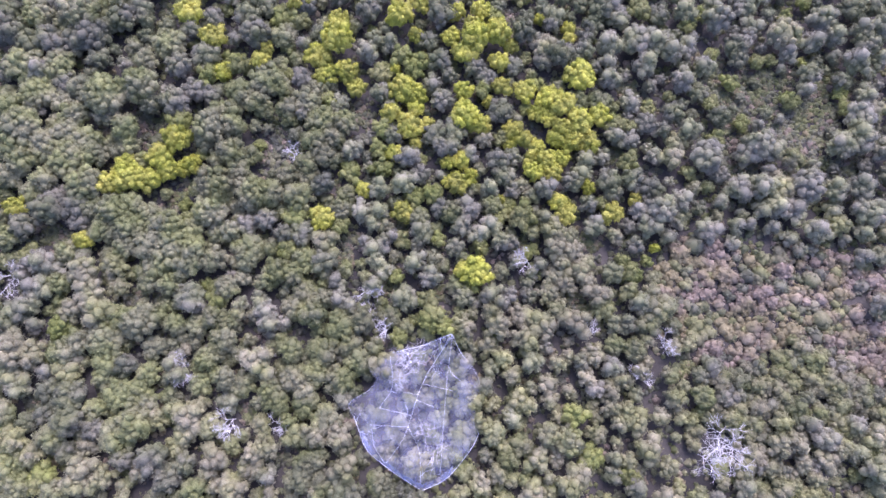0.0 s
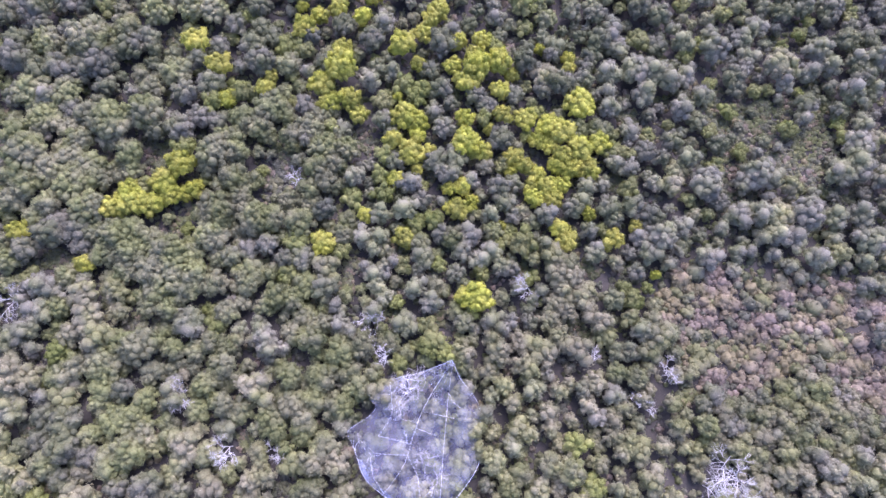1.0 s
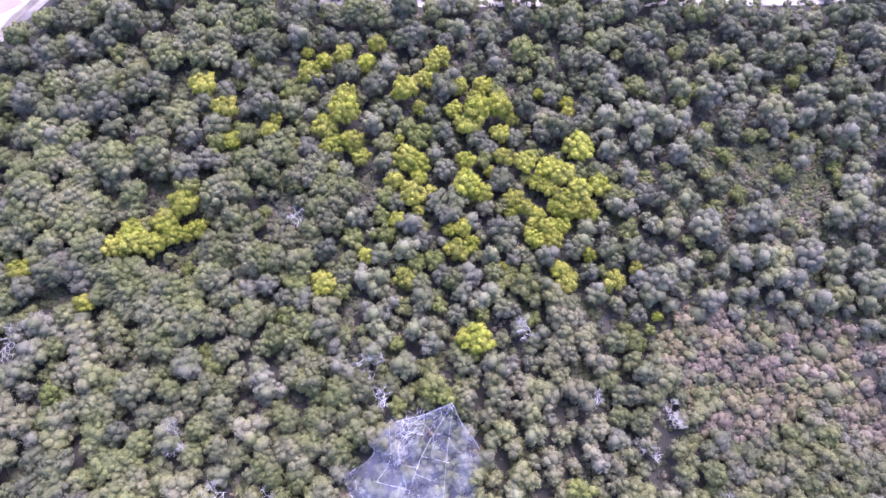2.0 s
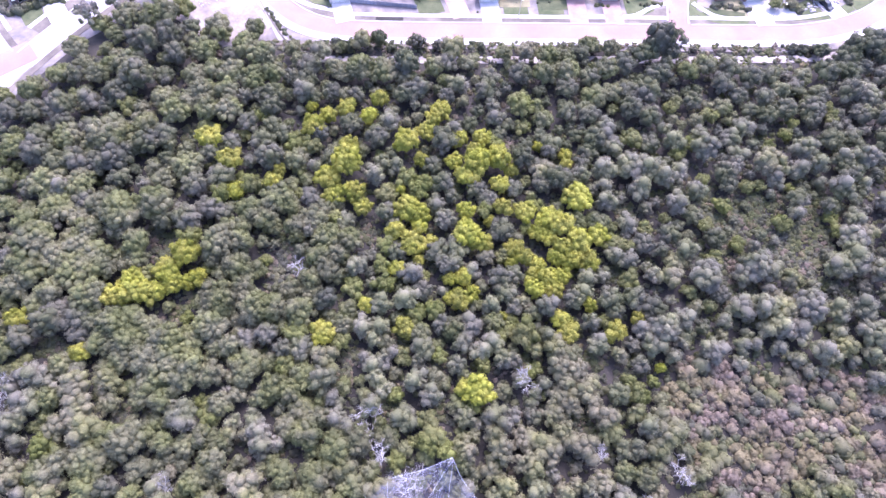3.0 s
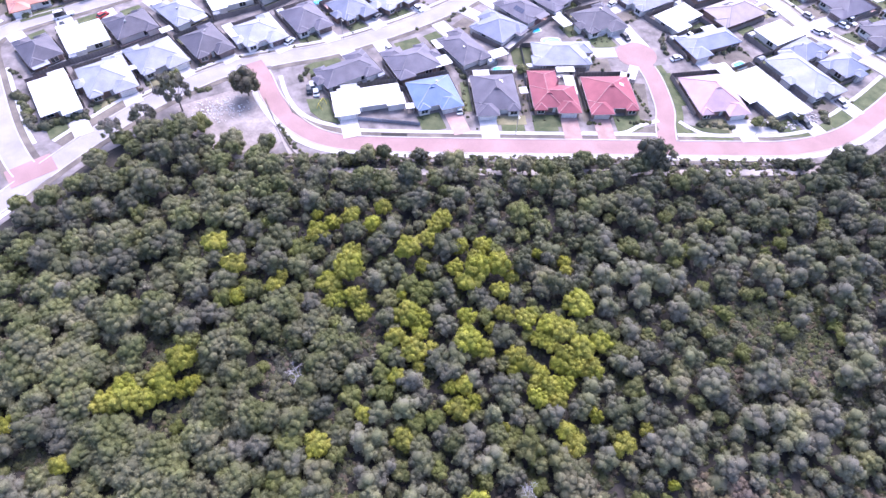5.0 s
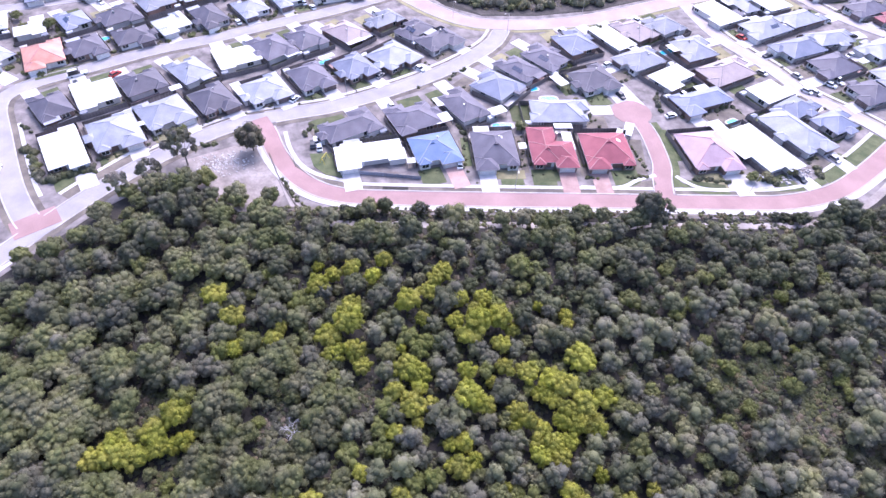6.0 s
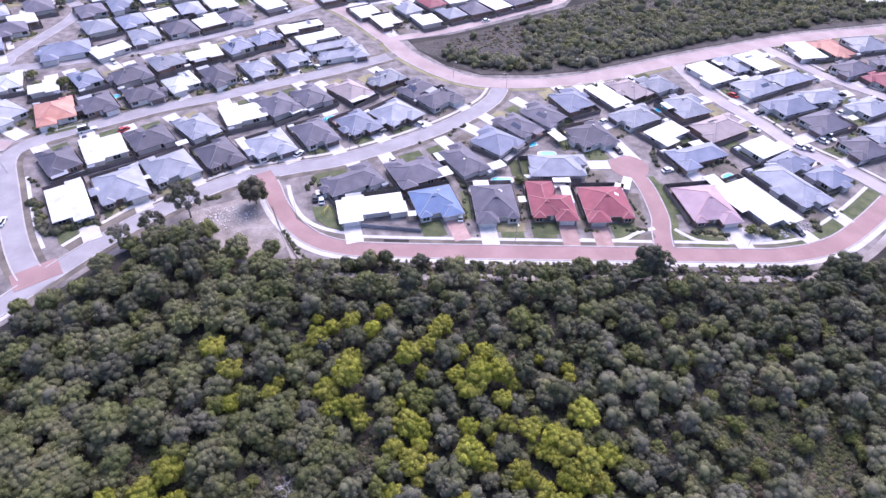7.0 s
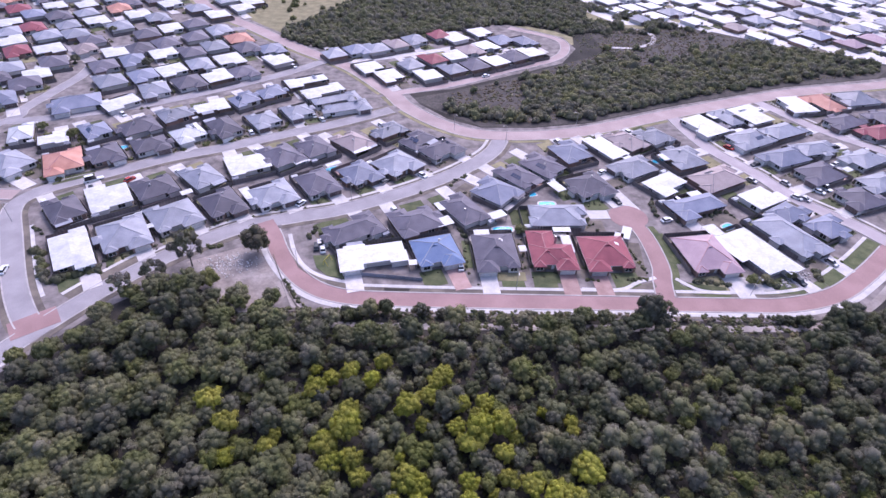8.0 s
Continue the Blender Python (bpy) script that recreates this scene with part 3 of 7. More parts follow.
        if dice.random() < 0.2 and (detail < 2 or cy > 165):
            # a bank of panels on the right-hand slope
            s = math.tan(radians(pitch))
            for k in range(4):
                y0 = 0.02 * d + k * 1.1
                x0, x1 = hx * 0.35, hx * 0.35 + 1.6
                z0, z1 = z + (hx - x0) * s + 0.08, z + (hx - x1) * s + 0.08
                v = [(x0, y0, z0), (x1, y0, z1), (x1, y0 + 1.0, z1), (x0, y0 + 1.0, z0)]
                v += [(a, b, c - 0.06) for a, b, c in v]
                part("solar_panel", (v, [(0, 1, 2, 3), (7, 6, 5, 4), (0, 4, 5, 1), (1, 5, 6, 2), (2, 6, 7, 3), (3, 7, 4, 0)]), SOLAR, roof, "dark blue solar panel")
        if dice.random() < 0.3:
            # a flat patio cover at the back
            px = dice.choice((-1, 1)) * w * 0.22
            part("patio_roof", box(px - 2.6, px + 2.6, hy - 0.3, hy + 2.7, 2.3, 2.42), ROOF[dice.choice("WGGD")], root, "flat metal patio roof")
            for k in (-2.4, 2.4):
                part("patio_post", box(px + k - 0.06, px + k + 0.06, hy + 2.5, hy + 2.62, -0.1, 2.3), STEEL, root)
    # the lot: fences, driveway and lawn
    if detail > 0 or group == "houses along far streets":
        lot = new("boundary_fence")
        lot.matrix_world = place
        tagged(lot, "dark ribbed steel fence round a back yard", "fence", "boundary fences")
        back = hy + 3.2
        for sx in (-1, 1):
            part("fence_side", ribbed(sx * (hx + 0.6), -hy + step + 1, sx * (hx + 0.6), back), FENCE, lot)
        part("fence_back", ribbed(-hx - 0.6, back, hx + 0.6, back), FENCE, lot)
        yard = new("back_yard", mesh_of("back_yard", *box(-hx - 0.4, hx + 0.4, hy - 0.2, back - 0.2, -0.1, 0.028), dice.choice((LAWN, BRICKPAVE, VERGE, DRY_GRASS, CONCRETE))))
        yard.matrix_world = place
        tagged(yard, "small fenced back yard of lawn or paving", "yard", kind="structure")
    red = colour in "RB" and detail > 1
    def clear(x, y0, y1):
        """How far one can go from y0 towards y1 before a street."""
        y = y0
        while y > y1 and not on_road((place @ Vector((x, y, 0))).to_2d()):
            y -= 0.25
        return y

    end = min(clear(gm + k, -hy, -hy - 9.0) for k in (-2.2, 0, 2.2))
    if end < -hy - 0.5:
        drive = new("driveway", mesh_of("driveway", *box(gm - 2.6, gm + 2.6, end, -hy + o - 0.1, -0.1, 0.115 + 0.004 * dice.randrange(4)), BRICKPAVE if red else CONCRETE))
        drive.matrix_world = place
        tagged(drive, "red brick driveway to a garage" if red else "pale concrete driveway to a garage", "driveway", kind="structure")
    if detail and cy > 140 and end < -hy - 4.5 and yard_dice.random() < 0.4:
        p = place @ Vector((gm + yard_dice.choice((-1.1, 1.1)), -hy - 2.4, 0))
        car_spots.append((p.x, p.y, turn + LANES[faces] + yard_dice.choice((90, -90)), yard_dice.choice(("white", "white", "silver", "dark"))))
    if detail and cy > 140 and yard_dice.random() < 0.6:
        p = place @ Vector((yard_dice.choice((-1, 1)) * (hx - 0.9), hy + 1.7, 0))
        shed_spots.append((p.x, p.y, turn, yard_dice.choice("WWG")))
    x0, x1 = (g1 + 0.3, hx + 0.4) if flip < 0 else (-hx - 0.4, g0 - 0.3)
    end = max(clear(x, front - 1, -hy - 5.5) for x in (x0, (x0 + x1) / 2, x1)) + 0.3
    if end < front - 1.5 and style != "f":
        lawn = new("lawn", mesh_of("lawn", *box(x0, x1, end, front - 0.6, -0.1, 0.063), dice.choice((LAWN, LAWN, DRY_GRASS, VERGE))))
        lawn.matrix_world = place
        tagged(lawn, "small front garden of lawn or mulch", "lawn", kind="structure")
        for _ in range(9 if cy > 143 else 3):
            p = place @ Vector((form_dice.uniform(x0, x1), front - 0.8 - abs(form_dice.gauss(0, 1.2)), 0))
            bed_spots.append((p.x, p.y, form_dice.uniform(0.3, 0.75)))
    return root, place, hx, hy


FRONT = [
    (-19.3, 134.8, 14, 20.8, 11.2, "WffL"), 
    (0.9, 137.8, 18, 14.1, 15.4, "BhfR"), 
    (19.7, 138.0, 5, 13.7, 18.9, "DhfL"), 
    (37.9, 139.9, 2, 14.3, 20.2, "RhfRa"), 
    (55.3, 138.6, 3, 15.3, 17.8, "RhfL"), 
    (88.0, 139.1, 9, 15.5, 19.5, "PhfR"), 
    (106.0, 140.8, 26, 12.5, 23.7, "WsfR"), 
    (121.1, 150.0, 27, 12.7, 23.2, "Ghf"), 
    (127.8, 164.8, 33, 14.3, 9.0, "Shr"), 
    (138.0, 156.4, 27, 13.7, 10.1, "Shr"), 
]
MIDDLE = [
    (-27.4, 149.7, 33, 18.6, 12.3, "Dhb"), 
    (-6.8, 155.0, 27, 15.6, 15.0, "Dhb"), 
    (9.8, 162.3, 34, 10.9, 17.9, "Dhb"), 
    (21.8, 174.5, 51, 13.6, 15.7, "Shb"), 
    (31.0, 186.0, 43, 10.9, 15.6, "Dhb"), 
    (41.7, 194.0, 42, 12.0, 16.8, "Dhb"), 
    (43.5, 159.3, 3, 20.1, 12.5, "Ghr"), 
    (58.7, 178.6, 24, 14.8, 15.0, "Dhf"), 
    (55.0, 205.6, 26, 13.2, 16.0, "Shb"), 
    (71.1, 209.8, 31, 9.5, 19.2, "Wsb"), 
    (81.2, 216.2, 37, 12.0, 16.7, "Nhb"), 
    (94.4, 221.1, 33, 12.5, 13.8, "Ghb"), 
    (78.0, 193.0, 31, 17.4, 12.2, "Ghl"), 
]
RIGHT = [
    (88.5, 181.4, 34, 16.0, 11.7, "Wsf"), 
    (95.0, 166.6, 22, 21.1, 11.9, "Shf"), 
    (110.4, 186.7, 29, 21.9, 13.0, "Nhr"), 
    (122.0, 173.9, 29, 16.0, 10.6, "Wsr"), 
    (103.1, 202.6, 24, 15.4, 15.3, "Ghr"), 
    (120.7, 231.7, 28, 14.8, 18.3, "Wsl"), 
    (135.7, 241.1, 24, 10.4, 15.4, "Ghr"), 
    (148.8, 245.0, 26, 15.7, 17.1, "Wsr"), 
    (136.0, 219.5, 28, 20.1, 13.5, "Ghl"), 
    (156.3, 229.0, 26, 20.2, 10.9, "Ghr"), 
    (144.1, 204.1, 23, 20.7, 11.9, "Shl"), 
    (162.7, 213.0, 15, 19.2, 10.0, "Ghr"), 
    (152.1, 191.5, 26, 18.2, 12.9, "Dhl"), 
    (175.5, 257.1, 12, 14.3, 17.4, "Wsl"), 
]
EAST = [
    (189.9, 260.0, 18, 14.6, 17.4, "Ohl"), 
    (209.4, 266.0, 14, 19.2, 15.1, "Ghl"), 
    (188.6, 238.9, 26, 18.9, 11.2, "Dhl"), 
    (199.4, 229.1, 20, 18.9, 11.1, "Rhl"), 
    (177.4, 204.2, 28, 18.6, 11.3, "Ghl"), 
    (158.1, 173.9, 22, 15.5, 12.4, "Dhl"), 
    (172.6, 185.5, 23, 18.0, 10.8, "Ghl"), 
    (213.1, 245.4, 17, 20.7, 11.8, "Dhl"), 
]
MAIN_ROAD = [
    (-112.5, 134.5, 34, 10.9, 20.8, "Wsf"), 
    (-100.0, 143.2, 34, 14.3, 18.3, "GhfR"), 
    (-87.7, 153.9, 40, 14.9, 16.5, "GhfR"), 
    (-73.9, 161.8, 39, 12.3, 16.3, "DhfR"), 
    (-57.7, 168.2, 34, 14.4, 15.2, "GhfR"), 
    (-43.3, 176.5, 34, 12.5, 16.9, "DhfR"), 
    (-28.4, 183.7, 39, 12.3, 15.3, "ShfR"), 
    (-14.6, 191.7, 46, 15.4, 16.1, "GhfR"), 
    (2.8, 203.9, 42, 16.3, 12.6, "DhfR"), 
]
SIDE_STREET = [
    (-126.8, 157.3, 42, 10.6, 16.0, "Dhb"), 
    (-115.5, 165.8, 34, 13.3, 16.3, "Wsb"), 
    (-102.0, 172.2, 39, 13.6, 14.7, "Dhb"), 
    (-88.0, 180.5, 45, 11.5, 15.9, "Ghb"), 
    (-73.3, 190.7, 29, 15.4, 14.4, "Wsb"), 
    (-61.9, 197.4, 43, 12.9, 17.4, "Dhb"), 
    (-50.3, 204.6, 40, 12.0, 16.0, "Dhb"), 
    (-35.3, 209.9, 48, 11.8, 16.3, "Nhb"), 
    (-20.9, 220.6, 42, 14.0, 10.5, "Ghb"), 
    (-8.6, 212.6, 48, 14.4, 10.8, "Dhb"), 
]
NORTH_ROW = [
    (-142.5, 187.4, 30, 13.5, 18.5, "Ohf"),
    (-161.5, 185.5, 58, 13.5, 18.0, "GhfL"),
    (-129.0, 193.3, 39, 12.0, 14.9, "Dhf"), 
    (-115.0, 201.9, 36, 13.3, 13.7, "Dhf"), 
    (-103.3, 212.1, 40, 12.7, 14.0, "Whf"), 
    (-90.3, 218.9, 40, 11.0, 18.6, "Dhf"), 
    (-75.3, 226.5, 37, 12.1, 14.3, "Ghf"), 
    (-62.2, 235.6, 34, 12.1, 13.4, "Ghf"), 
]
SECOND_ROW = [
    (-172.3, 211.0, 27, 9.2, 15.5, "Whb"), 
    (-156.9, 206.9, 30, 11.1, 10.4, "Wsb"), 
    (-143.8, 214.9, 42, 10.4, 14.4, "Shb"), 
    (-127.3, 219.0, 40, 14.9, 14.7, "Dhb"), 
    (-116.6, 231.4, 40, 13.4, 13.5, "Ghb"), 
    (-103.2, 240.2, 32, 14.5, 11.4, "Wsb"), 
    (-91.0, 248.5, 41, 12.4, 13.1, "Shb"), 
    (-80.2, 257.4, 33, 12.1, 12.5, "Shb"), 
    (-163.0, 238.6, 29, 20.4, 16.3, "Shf"), 
    (-144.2, 240.8, 46, 15.8, 12.3, "Wsf"), 
    (-134.4, 255.1, 32, 12.8, 16.0, "Ghf"), 
    (-65.1, 270.5, 30, 20.6, 9.9, "Wsf"), 
    (-54.9, 259.1, 31, 20.3, 11.2, "Wsf"), 
    (-47.3, 249.9, 28, 22.5, 9.8, "Ghf"), 
    (-40.7, 241.4, 24, 20.5, 10.7, "Ghf"), 
]

ENC = [(-58.1, 310.7, 'G'), (-45.6, 316.1, 'S'), (-35.6, 321.4, 'G'), (-24.7, 328.8, 'N'), (-13.5, 335.5, 'G'), (-0.1, 346.7, 'R'), (9.7, 343.1, 'W'), (26.0, 353.0, 'W'), (-35.8, 291.4, 'W'), (-24.5, 280.5, 'W'), (-15.1, 297.6, 'G'), (-3.0, 306.9, 'R'), (9.1, 312.8, 'W'), (-5.0, 284.1, 'W'), (7.8, 292.7, 'G'), (19.6, 299.4, 'D'), (31.5, 306.7, 'W'), (18.8, 320.9, 'N'), (28.3, 329.0, 'W'), (38.1, 339.5, 'S'), (51.7, 338.5, 'S'), (42.5, 313.5, 'D'), (53.1, 321.4, 'W')]
WEST_NEAR = [(-171.1, 335.0, 'D'), (-161.1, 346.1, 'W'), (-163.6, 309.1, 'D'), (-153.4, 319.0, 'D'), (-142.1, 332.3, 'D'), (-135.3, 307.7, 'D'), (-150.1, 355.7, 'D'), (-142.6, 375.9, 'W'), (-130.8, 343.4, 'G'), (-158.9, 386.8, 'G'), (-149.3, 304.1, 'W'), (-175.5, 304.7, 'W'), (-200.1, 288.0, 'D'), (-171.8, 283.7, 'D'), (-160.5, 292.4, 'S'), (-200.3, 272.7, 'W'), (-198.0, 259.2, 'D'), (-218.0, 279.0, 'G'), (-199.1, 241.7, 'S'), (-160.8, 265.9, 'G'), (-147.0, 272.5, 'S'), (-136.0, 280.7, 'W'), (-121.9, 265.5, 'D')]
WEST_MID = [(-124.5, 289.3, 'G'), (-125.9, 317.4, 'G'), (-111.5, 275.4, 'W'), (-99.2, 279.9, 'D'), (-115.5, 329.6, 'O'), (-106.6, 315.1, 'D'), (-93.0, 314.2, 'S'), (-86.5, 299.6, 'W'), (-111.6, 297.6, 'W'), (-130.3, 390.7, 'W'), (-284.9, 394.2, 'O'), (-272.6, 407.2, 'W'), (-220.6, 402.5, 'G'), (-206.8, 412.9, 'W'), (-146.7, 407.7, 'G'), (-128.5, 405.6, 'W'), (-220.0, 250.0, 'G'), (-225.0, 228.0, 'D'), (-214.0, 190.0, 'D'), (-196.0, 184.0, 'W')]
WEST_FAR = [(-239.6, 317.9, 'W'), (-226.1, 300.7, 'R'), (-268.7, 374.9, 'R'), (-254.1, 365.9, 'S'), (-250.4, 384.0, 'W'), (-236.1, 361.7, 'D'), (-257.9, 348.6, 'W'), (-239.7, 339.7, 'R'), (-222.5, 346.1, 'G'), (-249.3, 331.8, 'G'), (-225.1, 327.7, 'G'), (-211.9, 306.0, 'W'), (-210.7, 331.6, 'G'), (-196.4, 321.4, 'D'), (-223.8, 370.6, 'G'), (-233.1, 389.4, 'W'), (-210.0, 356.0, 'W'), (-207.0, 380.6, 'O'), (-191.3, 371.5, 'W'), (-192.0, 346.8, 'G'), (-175.7, 363.6, 'G'), (-180.1, 395.8, 'W')]
NORTH_EAST = [(160.2, 434.4, 'W'), (180.1, 436.1, 'W'), (193.5, 419.6, 'W'), (213.9, 414.7, 'G'), (243.1, 434.1, 'W'), (216.1, 392.6, 'G'), (236.0, 392.8, 'W'), (265.0, 419.3, 'G'), (240.6, 364.6, 'S'), (221.5, 369.1, 'W'), (273.2, 404.3, 'G'), (295.3, 424.1, 'W'), (326.5, 450.4, 'G'), (287.1, 447.6, 'W'), (255.6, 350.3, 'P'), (277.1, 360.0, 'P'), (322.5, 424.6, 'W'), (276.0, 337.5, 'W'), (122.5, 430.8, 'W'), (137.2, 414.3, 'W'), (223.9, 445.3, 'G'), (192.0, 393.7, 'W'), (160.8, 405.0, 'G')]

for rows, detail in ((FRONT, 2), (MIDDLE, 2), (MAIN_ROAD, 2), (SIDE_STREET, 2), (RIGHT, 1), (EAST, 1), (NORTH_ROW, 1), (SECOND_ROW, 1)):
    for row in rows:
        house(*row, detail)
for x, y, turn, z in ((21.3, 141.6, 5, 4.76), (59.0, 141.6, 3, 4.16)):
    ob = new("skylight", mesh_of("skylight", *box(-0.8, 0.8, -0.6, 0.6, -0.4, 0.06), FRAME))
    ob.matrix_world = pose(x, y, z, 0, 24, turn)
    tagged(ob, "white skylight panel set in a tiled roof", "skylight")
for rows, turn in ((ENC, 32), (WEST_NEAR, 36), (WEST_MID, 36), (WEST_FAR, 38), (NORTH_EAST, 30)):
    for x, y, colour in rows:
        w, d = (12.0, 15.0) if rows is ENC else (13.0, 16.5)
        house(x, y, turn + dice.uniform(-4, 4), w * dice.uniform(0.92, 1.08), d * dice.uniform(0.92, 1.05),
              (colour, "s" if colour == "W" else "h", dice.choice("fb")), 0, "houses along far streets")

# further rows of the same kind fill the distance
known = [(x, y) for rows in (ENC, WEST_NEAR, WEST_MID, WEST_FAR, NORTH_EAST, SECOND_ROW, NORTH_ROW) for x, y, *_ in rows]
for region, turn, (ox, oy), step in (([(125, 388), (168, 386), (193, 368), (217, 350), (262, 328), (400, 310), (400, 470), (110, 470)], 30, (100, 300), (15.0, 20.0)),
                                     ([(-310, 250), (-205, 230), (-120, 300), (-84, 312), (-150, 385), (-190, 440), (-330, 440)], 38, (-330, 200), (14.5, 19.0))):
    c, s = math.cos(radians(turn)), math.sin(radians(turn))
    for i in range(-30, 40):
        for j in range(-25, 30):
            x, y = ox + c * i * step[0] - s * j * step[1], oy + s * i * step[0] + c * j * step[1]
            if inside(x, y, region) and all((x - a) ** 2 + (y - b) ** 2 > 13.2 ** 2 for a, b in known) and not on_road((x, y)):
                colour = dice.choice("WWWWGN" if ox > 0 else "WGGDDDSN")
                house(x, y, turn + dice.uniform(-4, 4), 12.0 * dice.uniform(0.9, 1.05), 14.5 * dice.uniform(0.92, 1.05), (colour, "s" if colour == "W" else "h", dice.choice("fb")), 0, "distant suburban houses")


# ---- vegetation ----
def dome(fine):
    """A ball without its underside."""
    bm = bmesh.new()
    bmesh.ops.create_icosphere(bm, subdivisions=fine, radius=1)
    bmesh.ops.delete(bm, geom=[q for q in bm.verts if q.co.z < -0.45], context="VERTS")
    bm.verts.ensure_lookup_table()
    v = np.array([q.co[:] for q in bm.verts])
    f = np.array([[q.index for q in p.verts] for p in bm.faces])
    bm.free()
    return v, f


KNOB_V, KNOB_F = dome(1)
CORE_V, CORE_F = dome(2)


def crown(seed, lobes, puff, spray, leaves=30, flat=0.75, core=True):
    """A crown one unit in radius: a dark lumpy heart with many leafy knobs of radius puff crowded over it in an uneven dome, each wrapped in small leaf sprays. Returns arrays."""
    rng = np.random.default_rng(seed)
    vs, fs, k = [], [], 0
    away = rng.uniform(0, 50, 3)
    if core:
        body = CORE_V * np.array([1, 1, flat]) * (1 - puff * 0.75)
        vs.append(body * rng.uniform(0.82, 1.04, (len(CORE_V), 1)) - np.array([0, 0, 0.06]))
        fs.append(CORE_F)
        k = len(CORE_V)
    for i in range(lobes):
        z = 1 - (i + 0.4) / lobes * 1.25
        a = i * 2.39996 + rng.uniform(-0.35, 0.35)
        ring_r = math.sqrt(max(0, 1 - z * z))
        way = Vector((ring_r * math.cos(a), ring_r * math.sin(a), z))
        # limbs of different length: the outline bulges and sinks
        swell = 1 + 0.38 * noise.noise(way * 1.7 + Vector(away)) + rng.uniform(-0.05, 0.05)
        c = np.array(way) * (1 - puff * 0.95) * swell * np.array([1, 1, flat]) if lobes > 1 else np.zeros(3)
        big = puff * rng.choice((0.75, 1.1, 1.3, 1.6)) * rng.uniform(0.88, 1.12)
        shape = big * rng.uniform(0.8, 1.25, 3) * np.array([1, 1, 0.8])
        lump = rng.uniform(0.82, 1.1, len(KNOB_V))
        vs.append(KNOB_V * shape * lump[:, None] * 0.96 + c)
        fs.append(KNOB_F + k)
        k += len(KNOB_V)
        count = int(leaves * (big / puff))
        n = rng.normal(0, 1, (count, 3)) + np.array([c[0], c[1], 0.5]) * 1.1
        n /= np.linalg.norm(n, axis=1)[:, None]
        near = np.argmax(n @ KNOB_V.T, axis=1)
        base = c + n * shape * (lump[near] * rng.uniform(0.94, 1.16, count))[:, None]
        n = n + rng.normal(0, 0.5, (count, 3))
        n /= np.linalg.norm(n, axis=1)[:, None]
        t1 = np.cross(n, rng.normal(0, 1, (count, 3)))
        t1 /= np.linalg.norm(t1, axis=1)[:, None]
        t2 = np.cross(n, t1)
        h = spray * rng.uniform(0.6, 1.25, (count, 1))
        vs.append(np.stack([base - t1 * h - t2 * h * 0.6, base + t1 * h - t2 * h * 0.6, base + t2 * h * 1.1], 1).reshape(-1, 3))
        fs.append(np.arange(count * 3).reshape(-1, 3) + k)
        k += count * 3
    return np.concatenate(vs), np.concatenate(fs)


def stem(seed, limbs=4, high=0.75):
    """A tapered, leaning trunk with limbs, for a crown one unit in radius whose middle lies at 1.15."""
    rng = random.Random(seed)
    lean = Vector((rng.uniform(-0.1, 0.1), rng.uniform(-0.1, 0.1), high))
    shapes = [beam((0, 0, -0.05), lean * 0.6, 0.07, 5, 0.8), beam(lean * 0.58, lean, 0.056, 5, 0.75)]
    for i in range(limbs):
        a = i * 2 * math.pi / limbs + rng.uniform(-0.4, 0.4)
        tip = lean + Vector((0.62 * math.cos(a), 0.62 * math.sin(a), rng.uniform(0.35, 0.6)))
        shapes.append(beam(lean * rng.uniform(0.75, 0.97), tip, 0.038, 4, 0.35))
    v, f = joined(*shapes)
    tri = []
    for q in f:
        tri += [(q[0], q[i], q[i + 1]) for i in range(1, len(q) - 1)]
    return np.array(v), np.array(tri)


def lifted(shape, z):
    return shape[0] + np.array([0, 0, z]), shape[1]


# three sizes of each crown, so that the puffs and sprays keep their true size: index 0-1 small, 2-3 middling, 4-5 large
def crown_set(seed, coarse, flat, lift):
    lobes = [round(k / coarse) for k in (9, 10, 18, 20, 32, 36)]
    puffs = [k * math.sqrt(coarse) for k in (0.37, 0.36, 0.27, 0.26, 0.205, 0.195)]
    return [lifted(crown(seed + i, lobes[i], puffs[i], (0.098, 0.062, 0.042)[i // 2], (40, 40, 38)[i // 2], flat), lift) for i in range(6)]


CROWNS = {"grey": crown_set(10, 1.0, 0.9, 1.0), "olive": crown_set(20, 0.85, 0.78, 1.0), "pale": crown_set(30, 1.3, 0.95, 1.0), "wattle": crown_set(40, 0.75, 0.72, 0.95),
          "lime": crown_set(46, 0.85, 0.72, 0.95), "dark": crown_set(52, 1.1, 0.95, 1.05)}
CROWNS["dome"] = [lifted(crown(58 + i, 30, 0.27, 0.06, 34, 0.95), 1.05) for i in range(6)]
CROWNS["thin"] = [lifted(crown(72 + i, 20, 0.2, 0.085, 46, 0.95, False), 1.2) for i in range(6)]
CROWNS["straw"], CROWNS["brown"] = crown_set(64, 1.15, 0.9, 1.0), CROWNS["olive"]


def grade(r):
    return 0 if r < 2.1 else 2 if r < 3.3 else 4


STEMS = [stem(i, 4) for i in range(4)]
SHRUBS = {k: [crown(80 + 10 * n + i, 3 + i, 0.6 - 0.06 * i, 0.17, 16, 0.6, False) for i in range(3)] for n, k in enumerate(("olive", "brown", "pale", "grey"))}
SHRUBS["dark"], SHRUBS["straw"] = SHRUBS["grey"], SHRUBS["pale"]
TUSSOCKS = [crown(120 + i, 1, 0.7, 0.28, 14, 0.6, False) for i in range(4)]
FAR_TREES = [crown(130 + i, 4, 0.5, 0.18, 14, 0.75, False) for i in range(4)]


